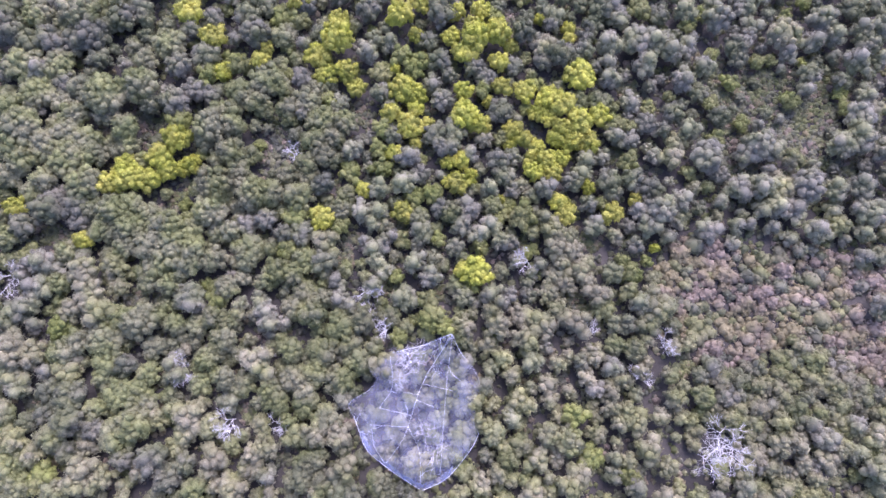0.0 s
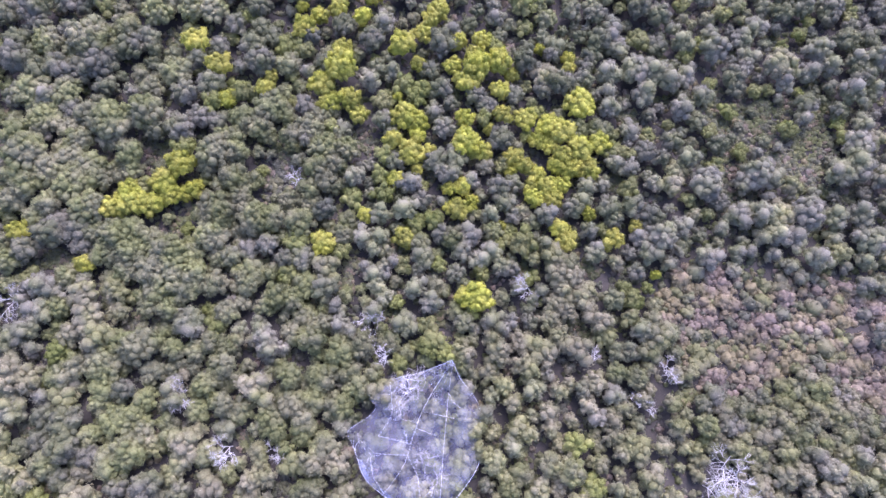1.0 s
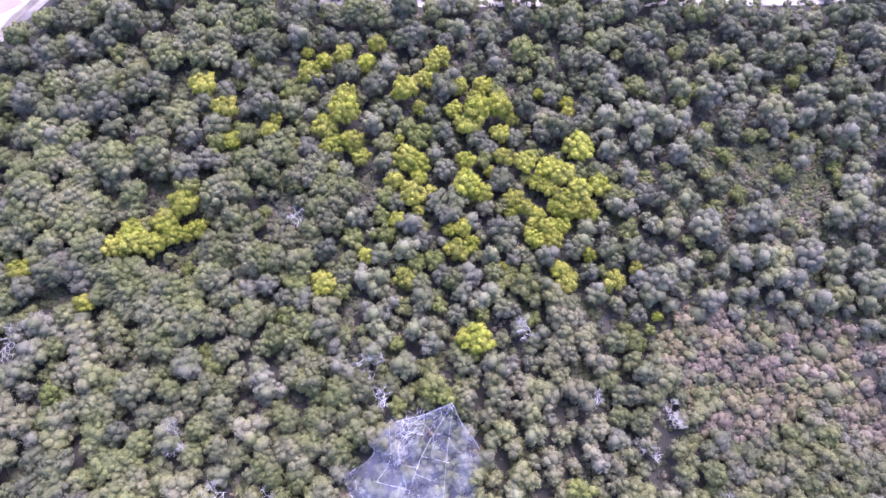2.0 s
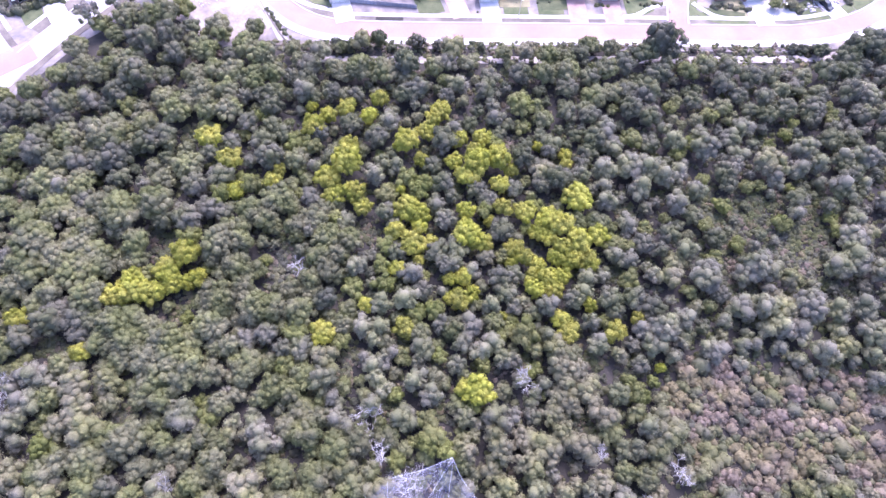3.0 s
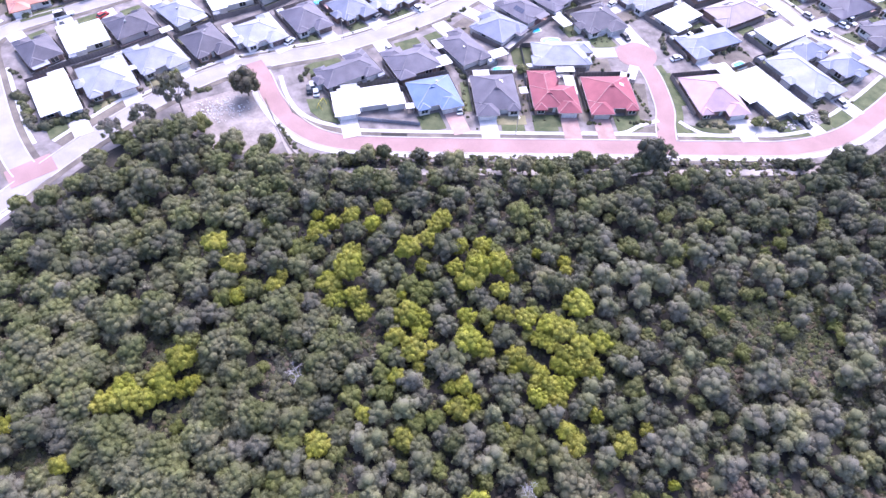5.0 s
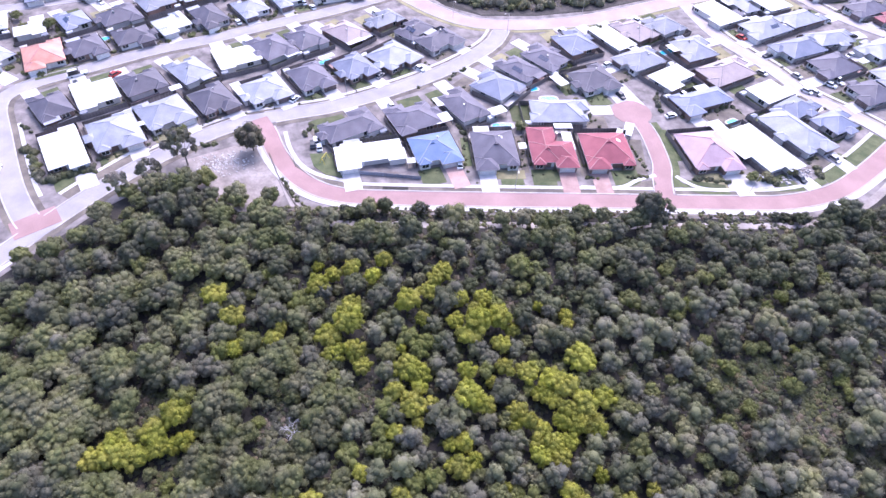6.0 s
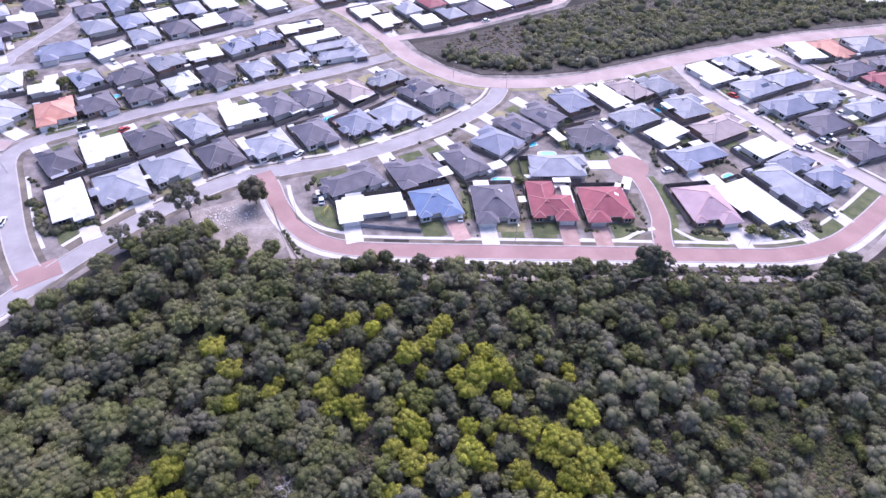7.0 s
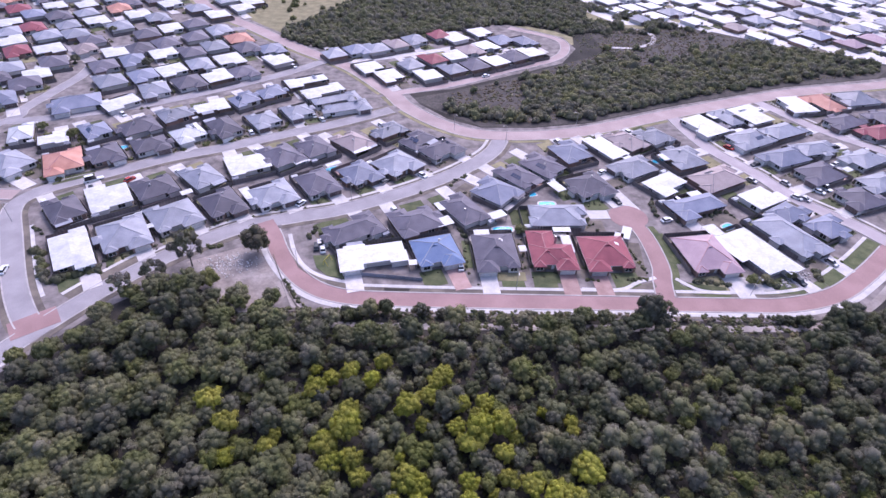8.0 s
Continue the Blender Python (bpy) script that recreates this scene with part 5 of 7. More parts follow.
LIME_1 = [(37.5, -19.6, 1.5), (-71.9, -17.5, 2.6), (27.8, -8.4, 2.2), (30.6, -16.3, 2), (-75.1, 4.7, 0.9), (5.7, -3.1, 1.4), (9.3, -4.3, 1.4), (-72.2, 10.4, 2), (-42.2, 15.6, 2.3), (-6.1, 7.2, 1.8), (-0.7, 14.9, 1.5), (0.7, 11.3, 2.5), (3.2, 9.1, 1.7), (8.9, 17.9, 1.6), (12.8, 7.1, 1.4), (-80.4, 26, 1.5), (-28.6, 25.8, 2), (-6.7, 19.7, 1.4), (-5.2, 27.4, 1.5), (2.2, 27.3, 1.4), (11, 25.3, 1.3), (22.5, 19.2, 0.9), (40.2, 21.2, 1.5), (41.7, 19.1, 1.9), (45.2, 21.8, 1.1), (-27, 32.3, 2.3), (-17.8, 30.4, 1.5), (-2.4, 36.4, 1.9), (1.4, 37, 1.8)]
LIME_2 = [(19.9, 31.5, 2.6), (37.2, 34.1, 1.4), (-59.3, 45.4, 1.9), (-52.3, 53.4, 2.4), (-10.2, 47.4, 1.8), (-8.9, 51.8, 2.1), (18.7, 51.1, 1.5), (21.1, 49.1, 1.5), (33.4, 52.1, 2.5), (41.1, 52.6, 1.9), (43.3, 43.3, 2.1), (43.7, 51.5, 1.5), (63.3, 48.5, 1.7), (69.8, 52.6, 1.4), (-47.2, 64.8, 2.2), (-20.5, 58.6, 1.5), (-9.6, 65.2, 2.1), (-2.4, 65.5, 2), (12.9, 60.9, 1.5), (16.7, 61.2, 1.5), (22.2, 60.2, 2), (27, 58, 2.2), (29.4, 56.3, 2.2), (37.8, 54.6, 2), (49.2, 56.1, 1.5), (63.2, 57.3, 1.6), (94, 55.7, 1.4), (-51.5, 73.3, 1), (-40.4, 67, 2)]
LIME_3 = [(-38.9, 66.8, 1.6), (-30.2, 72.1, 1.5), (-28, 78, 2.2), (-5.2, 69.3, 2.1), (-0.8, 67.8, 2.3), (60.4, 77.1, 1.7), (64.9, 69.3, 1.4), (75, 67.4, 1.5), (78.6, 67.9, 1.2), (85.8, 67.2, 1), (-73.7, 89.6, 2.2), (-40.8, 87.4, 1.6), (-31.8, 79.4, 2.2), (15.8, 79.3, 1.7), (49.4, 80.4, 2.2), (64.1, 79.4, 1.6), (70.6, 87.9, 1.6), (-35.3, 94, 1.3), (-3.6, 97.6, 1.8), (8.7, 92.2, 1.3), (22.9, 90.4, 2.9), (97.6, 100.5, 2), (-33.5, 104.9, 1.8), (-24.4, 102.9, 1.9), (31.6, 106.3, 2.7), (42.8, 110.8, 2.4), (48.2, 109.4, 2)]
STANDS["lime"] = LIME_1 + LIME_2 + LIME_3
WATTLE_1 = [(-69.7, 28.1, 1.5), (7.1, 20.4, 1.4), (10.1, 20.3, 2.4), (47.5, 24.8, 0.8), (-84.1, 35.2, 1.8), (-65.4, 40.3, 2.1), (-61.2, 41.3, 2.4), (-57.4, 41.1, 2.1), (-21.6, 32.3, 2.1), (-13.2, 38, 1.3), (-4.8, 32.8, 1.8), (4.8, 39.5, 1.2), (6.6, 39.4, 1.9), (9.4, 41, 1.1), (15.7, 35.9, 0.8), (22.5, 41.8, 1.7), (26.8, 41.5, 1.5), (27.5, 34.6, 1.6), (29.1, 31.8, 1.6), (34.4, 38.1, 1.1), (38.8, 32.2, 1.6), (44.2, 35.4, 1.1), (-62.5, 44.3, 1.9), (-55.3, 45.2, 2.3), (-53.8, 43.2, 1.9), (-52.1, 49.8, 2.3)]
WATTLE_2 = [(-51.5, 43.3, 1.3), (-49.1, 44.4, 1.4), (-6.3, 46.2, 1.5), (-3.4, 52.2, 2.3), (-2.3, 48.6, 1), (0.2, 52.7, 1.4), (4.7, 43.9, 1.2), (7.4, 44.7, 1.5), (11.9, 52.3, 1.6), (18.3, 48.3, 1.1), (22.7, 44.6, 1.3), (23.5, 47.1, 1.5), (25.7, 44.4, 1.7), (26.9, 53.4, 1.5), (27.9, 49, 1.5), (28.8, 44.3, 1.7), (29.2, 51.5, 1.7), (30.3, 48.1, 1.5), (32.3, 49, 1.4), (35.2, 47.5, 1.6), (-43.8, 65.6, 1.6), (-21.4, 64.7, 2), (-17.1, 65.4, 2), (-15.2, 61.4, 1.7), (-7.5, 55.3, 1.6), (-4.6, 60.5, 2.6)]
WATTLE_3 = [(-1.9, 56.4, 1.5), (-1.8, 59.6, 1.9), (8.2, 54.3, 2.5), (8.5, 60.5, 1.7), (13.7, 58.4, 1), (24.5, 54.8, 1.5), (34.2, 63.3, 2.8), (54.1, 59, 1.1), (68.3, 62.4, 1.8), (81, 57.8, 1.6), (93.3, 59.2, 1.4), (-46.8, 73.8, 2.3), (-35.9, 67.9, 1.6), (-34.9, 71.2, 1.3), (-23.3, 68.7, 2.3), (-18.9, 72.4, 2.9), (-6.5, 66.6, 1), (-1.9, 74.4, 1.4), (6.3, 73.6, 1.7), (8.7, 69.6, 2.3), (10.9, 75.8, 1.9), (12, 72.9, 2.5), (16.2, 73.9, 2.4), (16.3, 67.7, 1.8), (19.5, 71.5, 1.3), (32.8, 73.3, 1.2)]
WATTLE_4 = [(33, 76.2, 1.2), (-52.3, 79.7, 2.4), (-27.9, 84.8, 1.7), (-27.5, 83.2, 2.2), (-24.6, 86.9, 1.7), (-20.1, 89, 1.6), (-19, 78.6, 1.7), (-14.8, 87.1, 1.6), (-5.7, 78.8, 2.4), (-0.2, 82.4, 1.9), (1.2, 85.4, 1.7), (2.9, 88.3, 2), (7.1, 79.6, 1.7), (13, 80.6, 1.8), (26.5, 78.5, 1), (83.6, 78.8, 1.2), (88.2, 82.3, 1.5), (91.5, 86.2, 1.3), (101.7, 87.5, 1.6), (-28.9, 90, 1.1), (-12.2, 91.8, 1.6), (60.8, 90.4, 1.3), (101.6, 91.1, 1.3)]
STANDS["wattle"] = WATTLE_1 + WATTLE_2 + WATTLE_3 + WATTLE_4
STRAW_1 = [(-64.9, -18, 2.3), (-40.2, -19.6, 1.5), (-37.5, -18.6, 1.8), (-36.3, -20.2, 2.1), (-30.1, -21.5, 1.5), (-21.6, -22, 1.6), (5.5, -21.8, 1.6), (9.2, -20.5, 1.9), (12.6, -18.7, 1.6), (18.8, -22.1, 1.9), (25.8, -20.9, 2.1), (28.1, -18.9, 2.2), (45.2, -18.2, 1.8), (71.5, -18.4, 1.4), (76.3, -18, 1.8), (-64.8, -15.3, 2.1), (-64.6, -11.9, 1.5), (-61.1, -17.4, 1.9), (-54.1, -16.4, 1.5), (-52.1, -7, 1.9), (-47.9, -12.3, 1.9), (-46.4, -9.7, 2.1), (-45.5, -6.6, 2.4), (-42, -17, 1.5), (-40.8, -14.4, 2.1), (-34.5, -16.2, 1.8), (-33, -13.6, 1.9), (-32.7, -16.9, 1.8), (-32.3, -8.6, 1.6), (-31.7, -10.7, 1.4), (-30.4, -13.2, 1.6), (-16.3, -17.1, 2.1)]
STRAW_2 = [(12, -6.1, 1.4), (13.9, -13.9, 1.3), (18.9, -6.3, 1.6), (20.2, -16.5, 1.9), (24.7, -8.4, 1.3), (32.1, -11.9, 1.8), (35.3, -7, 1.8), (36.7, -9.9, 1.8), (37.8, -17.1, 1.4), (38.4, -8.1, 2), (39.9, -10, 2), (41.6, -15, 2.2), (44.7, -9, 1.6), (49.2, -9.5, 1.4), (51.2, -9.8, 1.1), (58.7, -9.7, 1.4), (67.2, -14.6, 2), (68.1, -10.5, 1.7), (70.8, -14.4, 1.7), (79, -15.5, 1.8), (86.5, -13.5, 2), (-80, 2.1, 2.4), (-76.8, 5, 2.2), (-44, -4.6, 1.3), (-33, 3.2, 2.6), (11.9, 5.3, 2), (14.6, 2.7, 1.7), (16.1, -0.6, 1.7), (17, -5.7, 2), (22.8, -2.4, 1.7), (23.4, -5.1, 1.7), (25.3, 1.4, 1.5)]
STRAW_3 = [(27.1, 2.7, 1.4), (27.2, -4.1, 1.3), (30.8, -1, 1.7), (32.6, 2.9, 2), (35.6, -4, 1.7), (38, -2.2, 1.6), (41.6, -0.6, 1.5), (47.3, -1.3, 1.5), (47.7, -5.7, 1.9), (49.1, 4.2, 1.4), (52, 4.7, 1.5), (-80.1, 6.3, 3.1), (-37.8, 12.2, 1.4), (-34.4, 12.1, 1.5), (6.9, 9, 2), (12.7, 11.7, 1.7), (13.7, 9.1, 2.3), (18.4, 11, 2.1), (19.2, 6.4, 2.5), (21.6, 9.5, 2.5), (22.8, 7.8, 1.9), (24.4, 15.5, 2), (25.9, 12.3, 1.9), (26.5, 10.7, 1.6), (28, 17, 1.9), (29.7, 9.4, 2.3), (34.2, 14.7, 2.1), (35.4, 12.1, 2.1), (40.8, 15.8, 1.7), (43.5, 9.1, 2.1), (45.4, 15.1, 1.7), (46, 11.9, 2.3)]
STRAW_4 = [(-63, 22.6, 2.2), (-61.8, 18.3, 2), (-20.5, 26.8, 2.3), (21.8, 28.2, 1.3), (25.8, 28.5, 2), (25.8, 18.9, 2.1), (26.2, 24.9, 2), (27.2, 21.9, 1.8), (29.6, 24.2, 2.1), (30.8, 19.8, 1.9), (32.3, 18.3, 1.6), (32.4, 21.6, 2), (86.7, 28.8, 2), (96.7, 27.5, 1.6), (20.2, 38.8, 1.4), (57.3, 37.7, 1.2), (61.4, 31.3, 1.2), (75.4, 37.5, 2.7), (12.7, 49.1, 1.6), (52.6, 44.2, 2.1), (54.2, 47.7, 2.2), (78.7, 43.5, 2), (99.8, 54.7, 1.9), (27.2, 70.9, 2.5), (80.7, 73, 3.1), (-67.9, 83.5, 2.7), (-17.5, 110.9, 2), (6.1, 108.5, 2.6), (25.7, 107.6, 2.4)]
STANDS["straw"] = STRAW_1 + STRAW_2 + STRAW_3 + STRAW_4
STRAW_DRY = [(-77.8, -10.4, 2.3), (-75.1, -13, 2.3), (-26.1, -10.7, 2.2), (-21.8, -10.5, 2.4), (-17.5, -11.1, 2.2), (-69.9, 2.4, 2.4), (-70.3, 13.9, 2.2), (-67, 17.1, 2.8), (-64.8, 13.4, 2.7), (-68.6, 21.4, 2.8), (39, 27.2, 1.5)]
STANDS["straw"] += STRAW_DRY
GAPS = [(-61.0, 78.1, 1.5), (-58.2, 82.5, 1.8), (-77.7, 70.4, 1.8), (-76.2, 73.2, 1.3), (-68.5, 77.5, 1.3), (-69.7, 53.6, 1.7), (-59.4, 53.9, 2.7), (-49.9, 40.2, 1.8), (-52.6, 37.1, 1.9), (-78.1, 30.1, 2.1), (-74.4, 28.2, 2.3), (-75.3, 25.8, 1.4), (-62.1, 25.6, 1.2), (-59.5, 16.8, 1.8), (-54.9, 16.1, 1.1), (-80.6, 18.3, 1.1), (-77.0, -3.9, 1.3), (-71.9, -14.4, 1.5), (-14.1, 56.1, 2.0), (-32.6, 54.5, 2.0), (-31.2, 50.3, 2.5), (-33.5, 47.0, 2.0), (-28.7, 48.3, 1.5), (0.1, 47.5, 1.5), (-15.6, 27.8, 1.9), (-17.3, 23.6, 1.9), (-4.9, 30.7, 1.2), (1.6, 25.7, 1.7), (6.3, 69.0, 1.8), (45.7, 61.9, 2.2)]
GAPS_MORE = [(41.7, 46.0, 2.2), (34.5, 27.0, 1.9), (19.5, 26.4, 1.7), (43.7, 27.5, 1.9), (30.5, 13.9, 1.6), (32.8, 12.1, 1.2), (-7.9, 17.5, 1.4), (2.6, 16.2, 1.6), (31.4, -4.8, 1.1), (63.9, -13.7, 1.6), (62.0, -7.2, 1.4), (51.3, -0.3, 1.4), (17.5, -12.0, 1.1), (-28.6, -15.5, 1.1), (-36.6, -7.0, 1.8), (-31.5, 28.7, 0.9), (-24.2, 19.6, 1.2), (20.3, 80.5, 2.4), (21.2, 71.1, 1.0), (83.9, 81.7, 2.1), (-27.1, 76.4, 1.0)]
NET_OUTLINE = [(4.4, 7.6), (6.0, 4.4), (9.6, -1.0), (9.3, -8.2), (9.2, -11.7), (3.8, -18.5), (-0.9, -21.0), (-3.0, -20.5), (-10.2, -15.7), (-12.8, -12.7), (-14.4, -8.1),
               (-15.6, -5.1), (-11.8, -2.6), (-10.2, -0.5), (-11.6, 1.1), (-7.6, 4.1), (-1.0, 5.8)]
DEAD_TREES = [(-38.0, -7.7, 5), (-29.0, -8.5, 4), (54.8, -13.6, 8.5), (58, -15.5, 7), (52.5, -16.5, 6), (-82.9, 20.7, 5), (-27.8, 46.8, 4), (-12.2, 15.9, 5), (-8.8, 8.1, 5), (41.8, -1.7, 4), (47.6, 5.2, 4), (31.9, 7.2, 4),
              (19.3, 22.3, 5), (-4.4, 1.5, 6.2), (-6.6, 0.4, 5.5), (0.3, -12.2, 5.6), (-32.8, 3.1, 4), (-48.8, 1.4, 5)]
bush_dice = random.Random(11)
taken = {}


def free(x, y, r, give):
    ix, iy = int(x // 6), int(y // 6)
    for a in range(ix - 2, ix + 3):
        for b in range(iy - 2, iy + 3):
            for px, py, pr in taken.get((a, b), ()):
                if (px - x) ** 2 + (py - y) ** 2 < ((pr + r) * give) ** 2:
                    return False
    return True


def take(x, y, r):
    taken.setdefault((int(x // 6), int(y // 6)), []).append((x, y, r))


heaps = {}
singles = 0


def grow(kind, x, y, r, tall):
    """A tree of the bush: a thing of its own near the middle of the view, else part of the joined canopy."""
    global singles
    i, turn = grade(r) + bush_dice.randrange(2), bush_dice.uniform(0, 6.28)
    take(x, y, r)
    if kind == "wattle" or (singles < 300 and -44 < x < 44 and -22 < y < 70 and r > 1.5):
        singles += kind != "wattle"
        tree(kind, x, y, r, i, math.degrees(turn), tall)
        return
    heaps.setdefault(kind, Heap()).add(CROWNS[kind][i], x, y, 0, r, turn, tall)
    heaps.setdefault("stems", Heap()).add(STEMS[i % 4], x, y, 0, r, turn, tall)


for stand, rows in STANDS.items():
    for x, y, r in rows:
        kind = stand
        kind = "olive" if kind == "dark" and x < -40 else kind
        kind = "olive" if kind == "lime" and y > 92 else kind
        # few wattles are in full flower on the far slope
        kind = "lime" if kind == "wattle" and x > 42 and y > 44 else kind
        # the stand of wattles in flower is thickest on one rise
        kind = "wattle" if kind == "lime" and 15 < x < 40 and 40 < y < 62 else kind
        bloom = kind == "wattle"
        grow(kind, x, y, r * (1.27 if bloom else 1.18), bush_dice.uniform(0.85, 1.25) + max(0, 2.2 - r) * 0.35 + (0.2 if bloom else 0))

for x, y, h in DEAD_TREES:
    take(x, y, h * 0.42)


def edge_clump(x):
    """Stretches along the street where trees hide the firebreak."""
    return x < -26 or 6 < x < 14 or 19 < x < 68 or x > 104


for size, tries, give in (((2.2, 3.2), 6000, 0.95), ((1.2, 2.0), 16000, 0.86)):
    for _ in range(tries):
        x, y, r = bush_dice.uniform(-118, 180), bush_dice.uniform(-32, 148), bush_dice.uniform(*size)
        if not inside(x, y, BUSH) or inside(x, y + 5 * noise.noise(Vector((x * 0.12, y * 0.12, 3))), HEATH) or (inside(x, y, CLEARING) and (r > 1.4 or bush_dice.random() < 0.6)) or (x > 60 and y < 20 and r > 2.6) or (y > 96 and -26 < x < 104 and r > 2.2 and not edge_clump(x)) or (y > 103.5 and -26 < x < 104 and not edge_clump(x)) or (y > 100 and r > 3.4) or (x > 14 and y < 26 + 6 * math.sin(x * 0.2) and r > 2.5):
            continue
        if any((x - a) ** 2 + (y - b) ** 2 < (c * 0.75 + r * 0.45) ** 2 for a, b, c in GAPS + GAPS_MORE) or any(inside(x + r * 0.8 * a, y + r * 0.8 * b, NET_OUTLINE) for a, b in ((0, 0), (1, 0), (-1, 0), (0, 1), (0, -1), (0.7, 0.7), (-0.7, 0.7), (0.7, -0.7), (-0.7, -0.7))) or not free(x, y, r, give * (0.86 if x < 24 and y < 50 else 1)):
            continue
        if x < -70 and y > 50 and on_road((x - r * 0.8, y + r * 0.6)):
            continue
        # grey-green to the north and east, olive to the south and west, pale rounded crowns to the south-east
        tone = 1.2 * noise.noise(Vector((x * 0.03, y * 0.03, 2))) + (x - 26) * 0.005
        # West of -50 the pale share doubles, haze put into leaf colour.
        kind = "pale" if (x > 18 and y < 34 and bush_dice.random() < 0.6) or (x > 58 and y < 84 and bush_dice.random() < 0.45) or bush_dice.random() < (0.2 if x < -50 else 0.1) else ("grey" if tone + bush_dice.uniform(-0.25, 0.25) > 0 else "olive")
        if x > 14 and y < 20 and bush_dice.random() < 0.3:
            kind = "straw"
        elif x < -48 and y < 36 and bush_dice.random() < 0.1:
            kind = "straw"
        # Extra dark crowns northward: the shading of low-angle views put into leaf colour.
        if y > 70 and bush_dice.random() < (0.3 if y > 92 else 0.15):
            kind = "dark"
        elif -60 < x < 40 and 10 < y < 88 and bush_dice.random() < 0.18:
            kind = "lime"
        grow(kind, x, y, r, bush_dice.uniform(0.8, 1.3))
for kind, heap in heaps.items():
    if kind == "stems":
        heap.put("bush_trunks", BARK, "grey trunks and limbs under dense bush canopy", "tree trunks", False)
    else:
        heap.put("bush_canopy", LEAF[kind], f"dense canopy of many {'silver' if kind == 'pale' else kind} bushland trees", "bushland")

# heath, undergrowth and the shrubs of the clearing
heaps = {}
for low, high, tries in ((1.3, 2.4, 5000), (0.75, 1.25, 9000)):
    for _ in range(tries):
        x, y, r = bush_dice.uniform(44, 106), bush_dice.uniform(-34, 30), bush_dice.uniform(low, high)
        north = y > 1 + 8 * noise.noise(Vector((x * 0.06, y * 0.06, 5)))
        if (r > 1.2 and north and bush_dice.random() < 0.8) or not inside(x, y, HEATH) or not free(x, y, r, 0.6):
            continue
        kind = bush_dice.choice(("brown", "brown", "brown", "brown", "brown", "straw", "grey") if north else ("straw", "straw", "straw", "pale", "olive", "grey"))
        if y < -15 and noise.noise(Vector((x * 0.08, y * 0.08, 8))) > 0:
            r *= 0.6
        if not north and r < 1.2 and bush_dice.random() < 0.55:
            continue
        take(x, y, r)
        if r > 1.2 and not north:
            heaps.setdefault(kind, Heap()).add(CROWNS[kind][bush_dice.randrange(2)], x, y, -0.35 * r, r, bush_dice.uniform(0, 6.28), bush_dice.uniform(0.9, 1.2))
            continue
        heaps.setdefault(kind, Heap()).add(SHRUBS[kind][bush_dice.randrange(3)], x, y, 0, r, bush_dice.uniform(0, 6.28), bush_dice.uniform(0.9, 1.4))
for k in range(34000):
    x, y = bush_dice.uniform(-116, 150), bush_dice.uniform(-32, 116)
    if k % 5 == 0:
        a, b, c = bush_dice.choice(GAPS + GAPS_MORE)
        x, y = a + bush_dice.uniform(-c, c), b + bush_dice.uniform(-c, c)
    elif k % 7 == 0:
        x, y = bush_dice.uniform(62, 97), bush_dice.uniform(34, 70)
    if inside(x, y, BUSH) and (y < -4 or not inside(x, y, HEATH)) and free(x, y, 0.5, 0.55):
        kind = bush_dice.choice(("grey", "olive", "olive", "dark", "brown"))
        r = bush_dice.uniform(0.4, 1.0)
        if bush_dice.random() < 0.5:
            take(x, y, r * 0.8)
        heaps.setdefault(kind, Heap()).add(TUSSOCKS[bush_dice.randrange(4)], x, y, 0, r, bush_dice.uniform(0, 6.28), 1.0)
for x, y, r, tall in ((-13.8, 112.6, 1.5, 2.2), (-16.2, 112.3, 1.3, 1.8), (-4.1, 112.0, 1.6, 1.8), (-2, 112.4, 1.2, 1.6), (-21, 111, 1.8, 1.2), (-24.5, 111.4, 1.5, 1.5), (2.5, 111.8, 1.5, 1.0), (14, 111.6, 1.1, 1.3), (28, 111.9, 1.2, 1.1), (105.5, 111.8, 1.5, 0.9),
                      (102.5, 111.9, 1.5, 0.9), (99.5, 111.8, 1.4, 0.9), (72, 111.8, 0.9, 1.0), (-30, 111.5, 1.2, 1.0), (-10, 111, 1.4, 1.0), (7.5, 110.8, 1.3, 1.0), (36, 111.6, 1.2, 1.2), (44, 111.4, 1.3, 1.0)):
    kind = bush_dice.choice(("dark", "dark", "grey"))
    heaps.setdefault(kind, Heap()).add(CROWNS[kind][bush_dice.randrange(2)], x, y, -0.8 * r * tall * 0.5, r, bush_dice.uniform(0, 6.28), tall)
for _ in range(900):
    x, y = bush_dice.uniform(-44, 150), bush_dice.uniform(109.2, 114)
    if y > 112.4 or abs(y - 108) > 2:
        kind = bush_dice.choice(("grey", "olive", "dark", "brown"))
        if x < 104:
            heaps.setdefault(kind, Heap()).add(SHRUBS[kind][bush_dice.randrange(3)], x, y, 0, bush_dice.uniform(0.35, 0.8), bush_dice.uniform(0, 6.28), 1.0)
# the reserve beyond the collector road and the woods behind it
RESERVE = [(3, 246), (20, 233), (44, 235), (70, 241), (116, 262), (184, 289), (243, 305), (262, 318), (217, 340), (193, 358), (168, 376), (121, 378), (100, 352), (96, 330), (84, 318), (66, 304), (40, 285), (8, 265)]
WOODS = [(-96, 358), (-92, 341), (-75, 327), (-54, 325), (-29, 338), (-5, 355), (27, 367), (36, 376), (58, 376), (77, 367), (86, 352), (84, 326), (95, 333), (108, 329), (131, 340), (167, 373), (144, 397), (114, 419), (92, 440), (40, 480), (-40, 480), (-68, 405), (-84, 372)]
OPEN_GRASS = [[(101, 409), (125, 408), (119, 386), (98, 386)], [(124, 397), (141, 394), (135, 375), (120, 376)]]
far = {}
